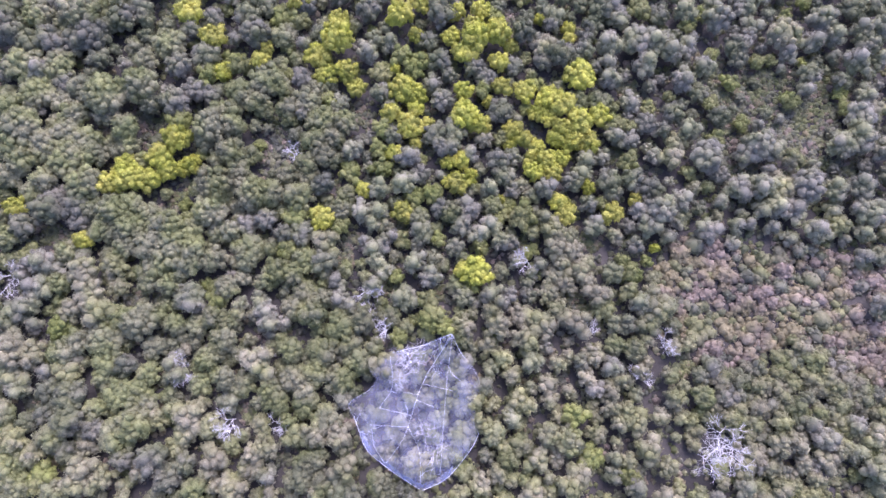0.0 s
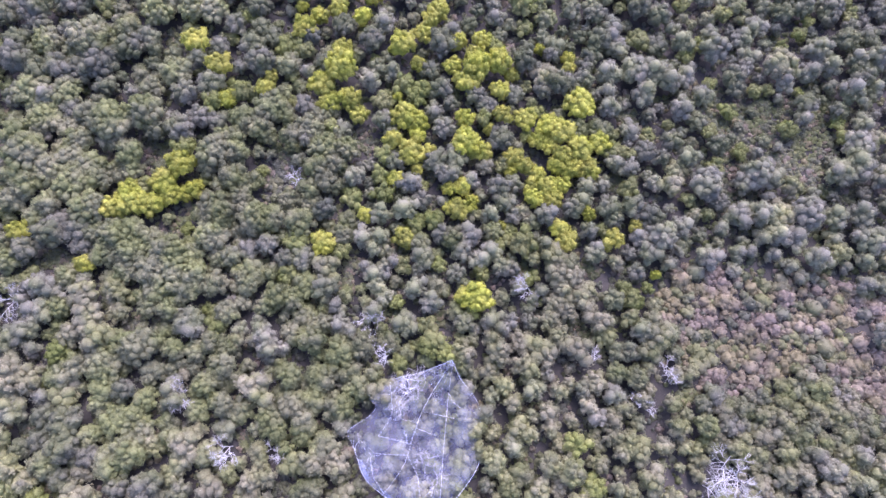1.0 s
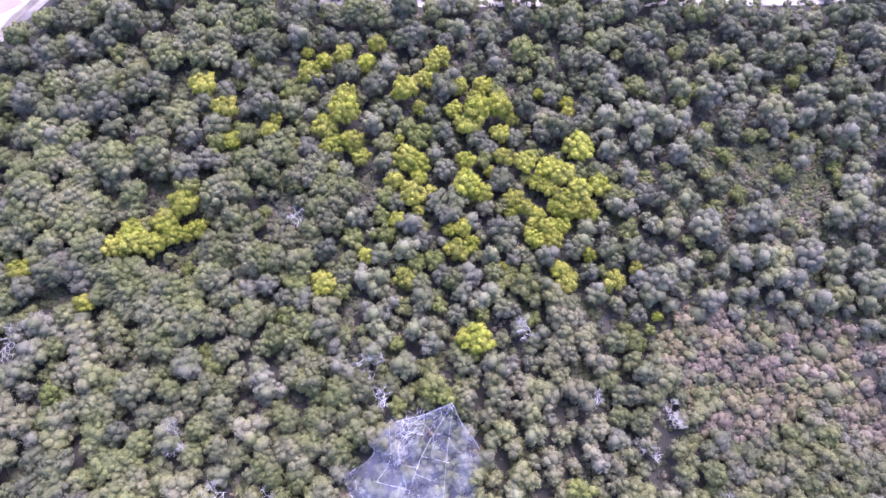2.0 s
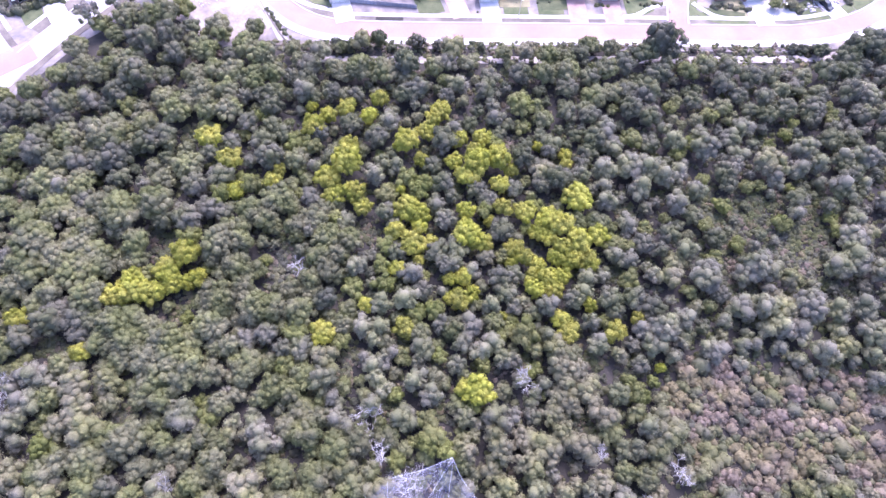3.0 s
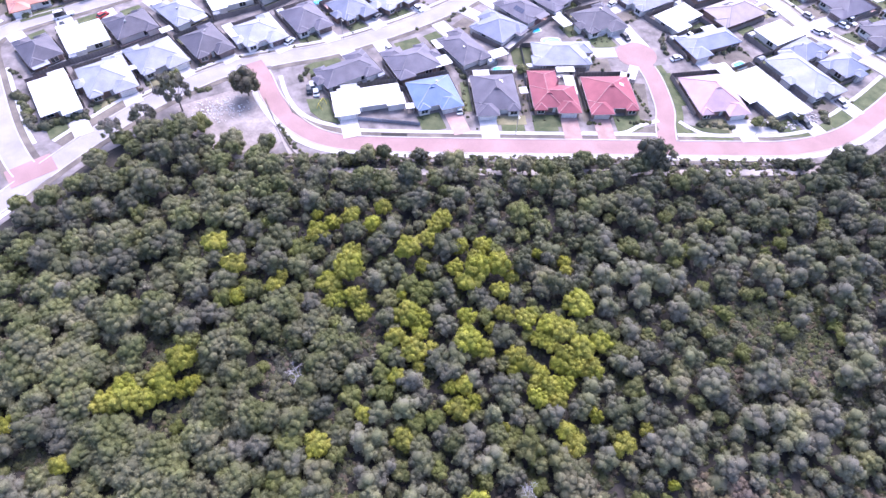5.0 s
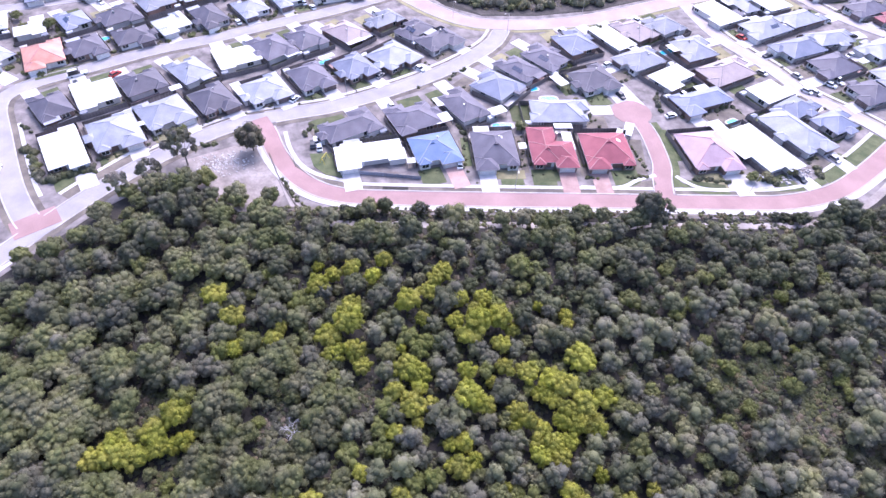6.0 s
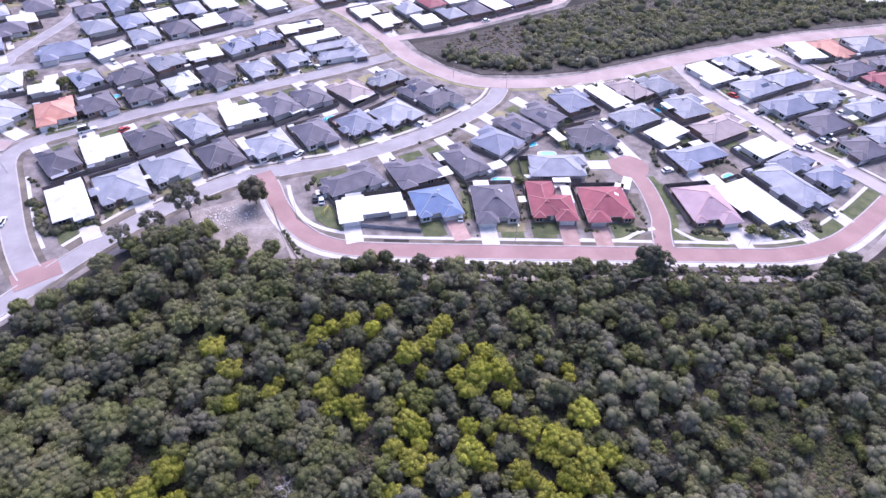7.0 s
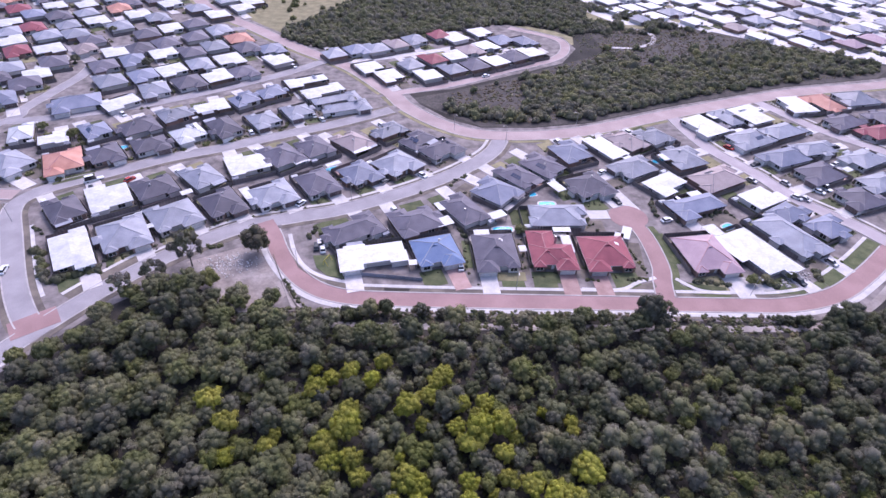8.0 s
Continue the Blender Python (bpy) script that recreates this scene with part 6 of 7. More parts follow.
for poly, box_of, count in ((RESERVE, (0, 265, 230, 380), 13000), (WOODS, (-100, 170, 322, 482), 9000)):
    for _ in range(count):
        x, y = bush_dice.uniform(box_of[0], box_of[1]), bush_dice.uniform(box_of[2], box_of[3])
        if not inside(x, y, poly) or any(inside(x, y, q) for q in OPEN_GRASS) or (poly is WOODS and x > 84 and y < 362 and bush_dice.random() < 0.3):
            continue
        thick = noise.noise(Vector((x * 0.03, y * 0.03, 9))) + 0.5 * noise.noise(Vector((x * 0.09, y * 0.09, 4)))
        # in the reserve trees stand along the road and in a band across the middle, scrub elsewhere
        grown = 0.75 - abs(y - (262 + 0.45 * (x - 60))) / 38 if x > 44 else 0.3 - abs(y - 242) / 16
        wooded = (poly is WOODS and not (x > 84 and y < 362)) or (poly is RESERVE and 0.7 * thick + grown > bush_dice.uniform(-0.3, 0.4)) or bush_dice.random() < 0.012
        r = bush_dice.triangular(1.3, 3.5, 2.0) if wooded else bush_dice.uniform(0.5, 1.3)
        if not free(x, y, r, 0.45 if wooded else 0.6):
            continue
        take(x, y, r)
        # Mostly pale kinds for the trees: distance haze is put into leaf colour.
        kind = bush_dice.choice(("grey", "pale", "pale", "grey", "pale") if poly is WOODS else ("pale", "pale", "straw", "grey", "pale") if wooded else ("brown", "brown", "brown", "grey"))
        shape = (FAR_TREES if wooded else TUSSOCKS)[bush_dice.randrange(4)]
        far.setdefault(kind, Heap()).add(shape, x, y, r * 0.35 if wooded else 0, r, bush_dice.uniform(0, 6.28), bush_dice.uniform(0.8, 1.3) if wooded else 0.6)
for kind, heap in heaps.items():
    heap.put("heath_shrubs", LEAF[kind], f"low {'brownish' if kind == 'brown' else kind} heath shrubs and undergrowth", "shrubs")
for kind, heap in far.items():
    heap.put("reserve_scrub", LEAF[kind], f"{'brownish' if kind == 'brown' else kind} scrub of a distant bush reserve, toned for haze", "scrub")


# trees and shrubs of the streets and gardens
STREET_TREES = [("dark", 61.0, 110.0, 3.7, 1.45), ("dark", 58.6, 108.4, 2.8, 1.2), ("thin", 65.4, 110.6, 2.4, 1.5), ("dome", -56.2, 138.6, 4.4, 1.05), ("thin", -74.5, 131, 4.2, 1.5), ("thin", -89.5, 118, 3.4, 1.1),
                ("thin", -82.5, 124, 3.2, 1.1), ("dark", 119, 111.5, 4.0, 0.9), ("grey", 112, 108, 3.2, 0.9), ("dark", -12.5, 112, 1.6, 1.6), ("thin", -3, 111.5, 1.8, 1.3), ("olive", -24, 110, 1.7, 1.0),
                ("olive", 98.5, 128, 2.0, 0.8), ("straw", 103, 128.6, 1.7, 0.9), ("olive", 112, 131, 1.6, 0.9), ("lime", -80.5, 146, 1.7, 1.0), ("grey", 40, 108, 2.6, 0.9), ("lime", -66, 122.5, 3.2, 0.95), ("olive", -70.5, 120, 3.4, 0.95), ("olive", -150.6, 210.2, 2.4, 1.0), ("grey", -152, 289.8, 2.8, 0.9), ("olive", -166.9, 217.1, 2.2, 0.9), ("grey", -192.1, 339.4, 2.6, 0.9), ("grey", -191.4, 292.7, 2.4, 0.9), ("olive", 29.4, 151.6, 2.0, 0.8), ("grey", -76, 119.5, 2.8, 1.0)]
for kind, x, y, r, tall in STREET_TREES:
    tree(kind, x, y, r, bush_dice.randrange(3), bush_dice.uniform(0, 360), tall, "street-side tree with a dense dark crown" if kind in ("dark", "dome") else "thin-crowned grey gum beside the street" if kind == "thin" else "rounded green tree beside the street")
SHRUB_MESH = {k: [array_mesh("garden_shrub", *s, LEAF[k]) for s in SHRUBS[k]] for k in ("olive", "grey", "dark")}


yard_bushes = Heap()


def shrub(x, y, r, near=True):
    if on_road((x, y)):
        return
    k = bush_dice.choice(("olive", "grey", "dark"))
    if not near:
        yard_bushes.add(TUSSOCKS[bush_dice.randrange(4)], x, y, 0.03, r, bush_dice.uniform(0, 6.28), 1.2)
        return
    ob = new("garden_shrub", bush_dice.choice(SHRUB_MESH[k]))
    ob.matrix_world = pose(x, y, 0.03, 0, 0, bush_dice.uniform(0, 360)) @ Matrix.Diagonal((r, r, r * 1.2, 1))
    tagged(ob, "rounded green garden shrub in a yard", "shrub", "garden shrubs")


for rows in (FRONT, MIDDLE, MAIN_ROAD, SIDE_STREET, RIGHT, EAST, NORTH_ROW, SECOND_ROW):
    for x, y, turn, w, d, code in rows:
        if code[2] in "rl":
            turn += 90
            w, d = d, w
        m = pose(x, y, 0, 0, 0, turn)
        for _ in range(6 if rows is FRONT or rows is MIDDLE else 13):
            sx = bush_dice.choice((-1, 1)) * (w / 2 + 0.1)
            p = m @ Vector((sx + bush_dice.uniform(-0.2, 0.2), bush_dice.uniform(-d / 2 - 3.5, d / 2 + 3), 0))
            shrub(p.x, p.y, bush_dice.uniform(0.4, 0.9), rows is FRONT or rows is MIDDLE)
for spot in bed_spots:
    shrub(*spot, False)
yard_bushes.put("yard_shrubs", LEAF["dark"], "dark green shrubs along fences of house yards", "shrubs")


far_gardens = Heap()
for x, y in known:
    for _ in range(9):
        a = bush_dice.uniform(0, 6.28)
        p = (x + 9.3 * math.cos(a), y + 9.3 * math.sin(a))
        if not on_road(p):
            far_gardens.add(TUSSOCKS[bush_dice.randrange(4)], *p, 0, bush_dice.uniform(0.6, 1.7), a * 3, bush_dice.uniform(0.8, 1.5))
for _ in range(90):
    p = (bush_dice.uniform(-180, -20), bush_dice.uniform(360, 480))
    if inside(*p, [(-110, 366), (-88, 366), (-30, 396), (-20, 410), (-40, 480), (-180, 480)]):
        far_gardens.add(FAR_TREES[bush_dice.randrange(4)], *p, 0.6, bush_dice.uniform(1.4, 2.6), 3 * p[0], 1.1)
far_gardens.put("far_garden_shrubs", LEAF["olive"], "green shrubs and small trees among far houses", "shrubs")


# ---- gardens ----
LAWNS = [
    (11.1, 139.7, 3, 14, 5, LAWN),
    (24.2, 129.1, 9, 4, 2, DRY_GRASS),
    (35.6, 128.9, 8, 5, 2, LAWN),
    (77.9, 144.8, 3.4, 16, 8, LAWN),
    (83.7, 125.7, 12, 2.6, -10, LAWN),
    (107.6, 124.3, 13, 1.8, 4, LAWN),
    (135.3, 151.3, 6, 6, 40, LAWN),
    (130.7, 137.7, 4, 9, -45, LAWN),
    (120.0, 128.0, 4, 3, 30, LAWN),
    (-95.1, 136.3, 11, 4, 34, DRY_GRASS),
    (-135.8, 180.1, 14, 4, 33, LAWN),
    (112.9, 175.7, 7, 11, 29, LAWN),
    (82.5, 215.5, 5, 8, 32, LAWN),
    (30.2, 160.7, 7, 9, 5, LAWN),
    (48.8, 175.9, 6, 7, 25, LAWN),
    (-35.7, 161.7, 16, 2.2, 30, VERGE),
    (-15.7, 191.5, 12, 3, 36, LAWN),
    (163.0, 228.8, 6, 5, 25, LAWN),
    (33.0, 123.0, 9, 2, 0, VERGE),
]
HEDGES = [
    (-125.9, 138.2, -115.2, 122.5, 12, 1.4),
    (-114.2, 122.6, -102.0, 128.5, 18, 1.4),
    (-102.1, 130.6, -101.4, 134.7, 3, 0.9),
    (-40.2, 153.2, -41.6, 145.4, 5, 0.8),
    (-22.5, 169.0, -16.6, 173.3, 6, 0.7),
    (80.4, 128.7, 92.2, 127.2, 10, 0.9),
    (101.7, 128.8, 105.9, 126.3, 5, 1.1),
    (71.8, 182.7, 65.0, 176.5, 4, 1.0),
    (80.6, 175.2, 80.0, 162.5, 7, 1.0),
    (89.7, 161.2, 106.3, 167.0, 9, 0.9),
    (48.8, 175.9, 55.4, 156.6, 8, 0.7),
    (8.1, 154.9, 12.5, 142.7, 6, 0.9),
    (-23.8, 144.4, -12.9, 148.5, 5, 0.6),
    (-46.6, 190.1, -36.7, 182.2, 5, 0.7),
    (-87.4, 151.6, -76.7, 153.5, 6, 0.9),
    (-77.3, 144.2, -85.6, 141.8, 5, 0.9),
    (-74.0, 139.9, -68.2, 141.5, 5, 0.9),
    (121.7, 134.7, 121.6, 129.3, 4, 1.1),
    (137.4, 149.8, 144.1, 154.8, 4, 0.9),
    (-6.2, 173.7, -2.1, 179.7, 5, 0.7),
    (4.3, 179.9, 13.2, 188.5, 5, 0.8),
    (-133.6, 149.9, -128.3, 145.5, 4, 0.9),
    (-147.6, 198.8, -143.4, 213.4, 8, 1.1),
    (-109.5, 167.8, -96.3, 170.1, 6, 0.8),
    (-45.0, 125.5, -35.5, 112.0, 22, 0.6),
    (64.2, 147.0, 67.2, 131.5, 14, 0.6),
    (46.6, 128.2, 51.0, 128.0, 5, 0.5),
    (60.5, 128.8, 67.0, 129.4, 9, 0.6),
    (9.6, 131.0, 10.6, 145.0, 8, 0.6),
    (28.4, 131.0, 28.8, 148.0, 8, 0.5),
]
PATIOS = [
    (43.6, 143.1, 3.2, 9, 3),
    (95.1, 152.2, 5, 6, 20),
    (96.6, 142.4, 3.6, 14, 27),
    (43.0, 150.8, 6, 2.6, 3),
    (64.6, 149.8, 3, 7, -22),
    (28.6, 140.2, 2.4, 3, 5),
    (61.5, 147.3, 3, 5, -20),
    (3.1, 154.1, 6, 5, 27),
    (2.1, 163.2, 3, 5, 27),
    (-6.0, 141.4, 2.4, 3, 10),
    (-67.2, 168.4, 3.4, 9, 36),
    (-93.8, 148.1, 3, 2.4, 30),
    (-6.4, 132.2, 2.6, 2.4, 8),
    (21.8, 158.8, 6, 4, 30),
    (79.8, 198.2, 4, 10, 31),
    (45.6, 177.9, 4, 7, 30),
    (75.7, 205.0, 3, 8, 31),
    (-30.2, 202.3, 8, 3, 38),
    (-89.0, 168.6, 4, 3, 38),
    (-39.9, 190.6, 6, 2.4, 36),
    (166.1, 195.4, 4, 3, 25),
    (135.6, 227.1, 5, 4, 25),
    (147.9, 226.1, 4, 3, 25),
]
PAVED = [
    (-10.4, 122.8, 7, 2.2, 2, VERGE),
    (67.7, 174.7, 8, 20, 20, CONCRETE),
    (61.7, 176.4, 10, 9, 25, CONCRETE),
    (97.6, 127.4, 14, 7, 4, CONCRETE),
    (85.1, 127.0, 5, 3, 0, VERGE),
    (125.8, 132.1, 6, 2, 50, CONCRETE),
    (60.2, 128.9, 9, 3, 0, VERGE),
    (-109.0, 106.2, 12, 7.5, 38, RED_ROAD),
    (58.9, 123.7, 10, 2.5, 12, VERGE),
    (65.6, 139.0, 4.6, 17, -6, VERGE),
    (-34.0, 147.0, 9, 9, 33, VERGE),
    (10.2, 138.5, 2.6, 14, 5, VERGE),
    (28.6, 139.0, 2.4, 18, 3, VERGE),
    (47.0, 138.0, 2.2, 18, 2, VERGE),
]
WALL_LINE = [(-51.0, 137.2), (-46.4, 127.1), (-41.5, 118.5), (-35.7, 109.6)]
CORNER_WEST = [(45.2, 124.1), (52.0, 123.8), (58.2, 124.5), (63.4, 127.7), (69.3, 129.9)]
CORNER_EAST = [(75.6, 129.6), (77.7, 127.3), (80.8, 124.8), (85.1, 123.7), (90.2, 123.6)]
MULCH_WEST = [(55.3, 123.1), (59.8, 124.0), (64.9, 126.9), (68.3, 127.8), (68.6, 125.8), (65.7, 123.4), (60.1, 122.0)]
GRASS_EAST = [(75.5, 127.8), (77.2, 126.0), (80.5, 123.8), (84.7, 122.7), (90.3, 122.9), (89.7, 121.4), (83.0, 121.4), (78.4, 122.8), (75.7, 125.2)]

YARD_LAWN = [(-38.5, 137.3), (-31.7, 137.8), (-29.7, 131.5), (-24.0, 127.7), (-25.2, 126.1), (-32.3, 127.7), (-36.4, 131.6)]
YARD_PATH = [(-48.1, 148.2), (-44.8, 139.4), (-40.6, 132.5), (-35.4, 128.2), (-29.0, 125.8), (-21.5, 124.5)]
YARD_BED = [(-46.4, 139.3), (-42.0, 131.4), (-36.4, 126.6), (-29.6, 124.0), (-23.1, 123.2), (-22.3, 123.9), (-29.0, 125.3), (-35.5, 127.6), (-40.8, 131.7), (-45.1, 139.1)]



for k, (x, y, w, d, turn, material) in enumerate(LAWNS + PAVED):
    z = 0.121 + 0.004 * (k % 4) if material in (LAWN, DRY_GRASS, RED_ROAD) else 0.052 + 0.004 * (k % 4)
    ob = new("garden_patch", mesh_of("garden_patch", *box(-w / 2, w / 2, -d / 2, d / 2, -0.1, z), material))
    ob.matrix_world = pose(x, y, 0, 0, 0, turn)
    green = material in (LAWN, DRY_GRASS)
    tagged(ob, "patch of lawn in a garden" if green else "patch of paving or mulch beside a house", "lawn" if green else "paving", kind="structure")
for xa, ya, xb, yb, n, r in HEDGES:
    for k in range(n):
        t = (k + bush_dice.uniform(0.1, 0.9)) / n
        shrub(xa + (xb - xa) * t + bush_dice.uniform(-0.6, 0.6), ya + (yb - ya) * t + bush_dice.uniform(-0.6, 0.6), r * bush_dice.uniform(0.75, 1.3))
for x, y, w, d, turn in PATIOS:
    root = new("patio_cover")
    root.matrix_world = pose(x, y, 0.04, 0, 0, turn)
    tagged(root, "flat white metal patio cover on posts", "patio cover", "patio covers")
    part("cover", box(-w / 2, w / 2, -d / 2, d / 2, 2.36, 2.47), ROOF["W"], root)
    for sx in (-1, 1):
        for sy in (-1, 1):
            part("post", box(sx * (w / 2 - 0.2) - 0.06, sx * (w / 2 - 0.2) + 0.06, sy * (d / 2 - 0.2) - 0.06, sy * (d / 2 - 0.2) + 0.06, -0.1, 2.36), STEEL, root)
for line, label in ((CORNER_WEST, "pale footpath curving into a cul-de-sac"), (CORNER_EAST, "pale footpath curving round a corner garden")):
    tagged(new("footpath_corner", mesh_of("footpath_corner", *ribbon(smooth_line(line, 1.0), 0.65, -0.65, -0.1, 0.147), CONCRETE)), label, "path", kind="structure")
sheet("verge_corner", MULCH_WEST[::-1], 0.136, VERGE, "dark mulched corner bed beside a cul-de-sac", "verge")
sheet("verge_grass", GRASS_EAST[::-1], 0.136, LAWN, "green grass crescent on a street corner", "verge")
sheet("lawn_corner", YARD_LAWN[::-1], 0.15, LAWN, "dark green lawn beside a white-roofed house", "lawn")
sheet("verge_bend", YARD_BED, 0.145, VERGE, "planted verge inside the street bend", "verge")
tagged(new("footpath_bend", mesh_of("footpath_bend", *ribbon(smooth_line(YARD_PATH, 1.0), 0.65, -0.65, -0.1, 0.16), CONCRETE)), "pale footpath following the street bend", "path", kind="structure")
wall_line = smooth_line(WALL_LINE, 1.2)
tagged(new("retaining_wall", mesh_of("retaining_wall", *ribbon(wall_line, 0.12, -0.12, -0.1, 0.4), VERGE)), "low dark retaining wall beside the footpath", "wall", kind="structure")


rubble_dice, rubble = random.Random(9), Heap()
lump = (np.array(box(-1, 1, -1, 1, 0, 1)[0]) * np.array([[0.8, 0.8, 1]] * 4 + [[0.55, 0.6, 1]] * 4), np.array([(0, 2, 1), (0, 3, 2), (4, 5, 6), (4, 6, 7), (0, 1, 5), (0, 5, 4), (1, 2, 6), (1, 6, 5), (2, 3, 7), (2, 7, 6), (3, 0, 4), (3, 4, 7)]))
for _ in range(260):
    x, y = rubble_dice.gauss(-64, 3.6), rubble_dice.gauss(132, 2.8)
    if inside(x, y, [(-77, 133), (-62, 141), (-53, 138), (-43, 119), (-46, 113), (-56, 111), (-70, 122)]):
        rubble.add(lump, x, y, 0.05, rubble_dice.uniform(0.08, 0.34), rubble_dice.uniform(0, 6.28), rubble_dice.uniform(0.4, 0.9))
rubble.put("rubble", CONCRETE, "scattered pale broken rubble on bare sand", "rubble", False)
stones = Heap()
for _ in range(260):
    x, y = rubble_dice.uniform(104, 121), rubble_dice.uniform(126, 135)
    if inside(x, y, [(104.5, 126.3), (111, 126.6), (121, 131.6), (118, 134.5), (109, 129.5)]):
        stones.add(lump, x, y, 0.1, rubble_dice.uniform(0.15, 0.5), rubble_dice.uniform(0, 6.28), rubble_dice.uniform(0.4, 0.9))
stones.put("garden_stones", KERB, "pale landscaping stones strewn over a corner garden", "stones", False)
sheet("garden_bed", [(-14.6, 121.5), (-7.0, 121.5), (-7.0, 122.8), (-14.6, 122.8)], 0.13, SHADED_SOIL, "dark soil garden bed beside a pale driveway", "garden bed")


# ---- garden sheds ----
def shed(x, y, turn, colour):
    root = new("garden_shed")
    root.matrix_world = pose(x, y, 0.03, 0, 0, turn)
    tagged(root, f"small {'white' if colour == 'W' else 'grey'} metal garden shed behind a house", "shed", "garden sheds")
    part("wall", box(-1.1, 1.1, -0.75, 0.75, -0.1, 1.85), RENDER if colour == "W" else ROOF["G"], root)
    v = [(-1.2, -0.85, 1.85), (1.2, -0.85, 1.85), (1.2, 0.85, 1.85), (-1.2, 0.85, 1.85), (-1.2, 0, 2.2), (1.2, 0, 2.2)]
    part("roof", (v, [(0, 1, 5, 4), (2, 3, 4, 5), (1, 2, 5), (3, 0, 4), (3, 2, 1, 0)]), ROOF[colour], root)
    part("door", box(-0.45, 0.45, -0.79, -0.752, 0.05, 1.75), GARAGE, root)


for spot in shed_spots:
    shed(*spot)


# ---- play things and front fence ----
YELLOW = mat("yellow_paint", (0.62, 0.50, 0.05), (0.72, 0.60, 0.09), 0.5, 0.5, 0.0, 3)
swing = new("swing_set")
swing.matrix_world = pose(-33.3, 134.1, 0.12, 0, 0, 70)
tagged(swing, "yellow painted swing set on a dark lawn", "swing set")
for sx in (-1.5, 1.5):
    for sy in (-0.9, 0.9):
        part("leg", beam((sx, sy, 0), (sx, 0, 2.2), 0.06, 6), YELLOW, swing)
part("top_bar", beam((-1.55, 0, 2.2), (1.55, 0, 2.2), 0.06, 6), YELLOW, swing)
for sx in (-0.6, 0.6):
    seat = part("seat", box(sx - 0.25, sx + 0.25, -0.12, 0.12, 0.5, 0.54), TYRE, swing, "dark swing seat")
    for k in (-0.22, 0.22):
        part("chain", beam((sx + k, 0, 0.54), (sx + k, 0, 2.2), 0.015, 4), STEEL, seat)
sandpit = new("sandpit")
sandpit.matrix_world = pose(-26.9, 129.2, 0.12, 0, 0, 20)
tagged(sandpit, "square white-framed sandpit on a lawn", "sandpit")
for k, shape in enumerate((box(-1.1, 1.1, -1.1, -0.9, 0, 0.3), box(-1.1, 1.1, 0.9, 1.1, 0, 0.3), box(-1.1, -0.9, -0.9, 0.9, 0, 0.297), box(0.9, 1.1, -0.9, 0.9, 0, 0.297))):
    part("frame_board", shape, FRAME, sandpit)
part("sand", box(-0.9, 0.9, -0.9, 0.9, 0, 0.16), SAND, sandpit, "pale sand filling")
fence = new("front_fence")
tagged(fence, "grey ribbed steel fence along a front yard", "fence")
for (xa, ya), (xb, yb) in (((-22.0, 128.3), (-3.2, 126.3)),):
    n = 5
    for k in range(n):
        a, b = k / n, (k + 0.985) / n
        part("fence_panel", ribbed(xa + (xb - xa) * a, ya + (yb - ya) * a, xa + (xb - xa) * b, ya + (yb - ya) * b, 1.3), ROOF["G"], fence)


# ---- dead trees ----
def branchy(seed, height):
    rng = random.Random(seed)
    shapes = []

    def sprout(a, way, length, r, depth):
        b = a + way * length
        shapes.append(beam(a, b, r, 4, 0.65))
        if depth:
            for _ in range(3 if depth > 1 else 2):
                w = (way + Vector((rng.uniform(-1, 1), rng.uniform(-1, 1), rng.uniform(-0.45, 0.35))) * 1.1).normalized()
                sprout(a + way * length * rng.uniform(0.6, 1), w, length * rng.uniform(0.6, 0.85), r * 0.72, depth - 1)
    sprout(Vector((0, 0, -0.1)), Vector((rng.uniform(-0.1, 0.1), rng.uniform(-0.1, 0.1), 1)).normalized(), height * 0.42, 0.085, 5)
    return joined(*shapes)


for k, (x, y, h) in enumerate(DEAD_TREES):
    ob = new("dead_tree", mesh_of("dead_tree", *branchy(k, h * 1.25), DEADWOOD))
    ob.location = (x, y, 0)
    tagged(ob, "leafless dead tree with bleached white branches", "dead tree", "dead trees in the bush")


# ---- the net ----
PEAKS = [(4.0, 6.6, 4.2, 2.4), (-8.5, 2.0, 2.2, 2.2), (-4.0, -16.0, 1.2, 2.6), (4, -15, 0.9, 2.5), (-13, -6, 0.9, 2.5), (7, -3, 1.4, 2.4), (-8, -11, 0.7, 2.4)]


def net_height(x, y):
    z = 4.6 + 0.25 * math.sin(x * 0.9 + 0.4 * y) + 0.2 * math.sin(y * 1.1 - 0.3 * x)
    return z + sum(h * math.exp(-((x - a) ** 2 + (y - b) ** 2) / (2 * s * s)) for a, b, h, s in PEAKS)


edge = smooth_line(NET_OUTLINE + NET_OUTLINE[:1], 0.6)[:-1]
mid = np.array([-2.5, -7.0])
RINGS = 30
v, f = [], []
for j in range(1, RINGS + 1):
    s = j / RINGS
    for p in edge:
        q = mid + (p - mid) * s
        drop = 1.3 * max(0, s - 0.9) / 0.1
        v.append((q[0], q[1], net_height(*q) - drop))
n = len(edge)
for j in range(RINGS - 1):
    for i in range(n):
        f.append((j * n + i, j * n + (i + 1) % n, (j + 1) * n + (i + 1) % n, (j + 1) * n + i))
f.append(tuple(range(n))[::-1])
net = new("canopy_net", mesh_of("canopy_net", v, f, NET, True))
tagged(net, "large sheer white net draped over bush trees", "net")


def rope(points, r, name="rope"):
    line = smooth_line(points, 0.8)
    p = [(x, y, net_height(x, y) + 0.06) for x, y in line]
    part(name, joined(*[beam(a, b, r, 4) for a, b in zip(p, p[1:])]), ROPE, net, "white cord or crease line across the net")


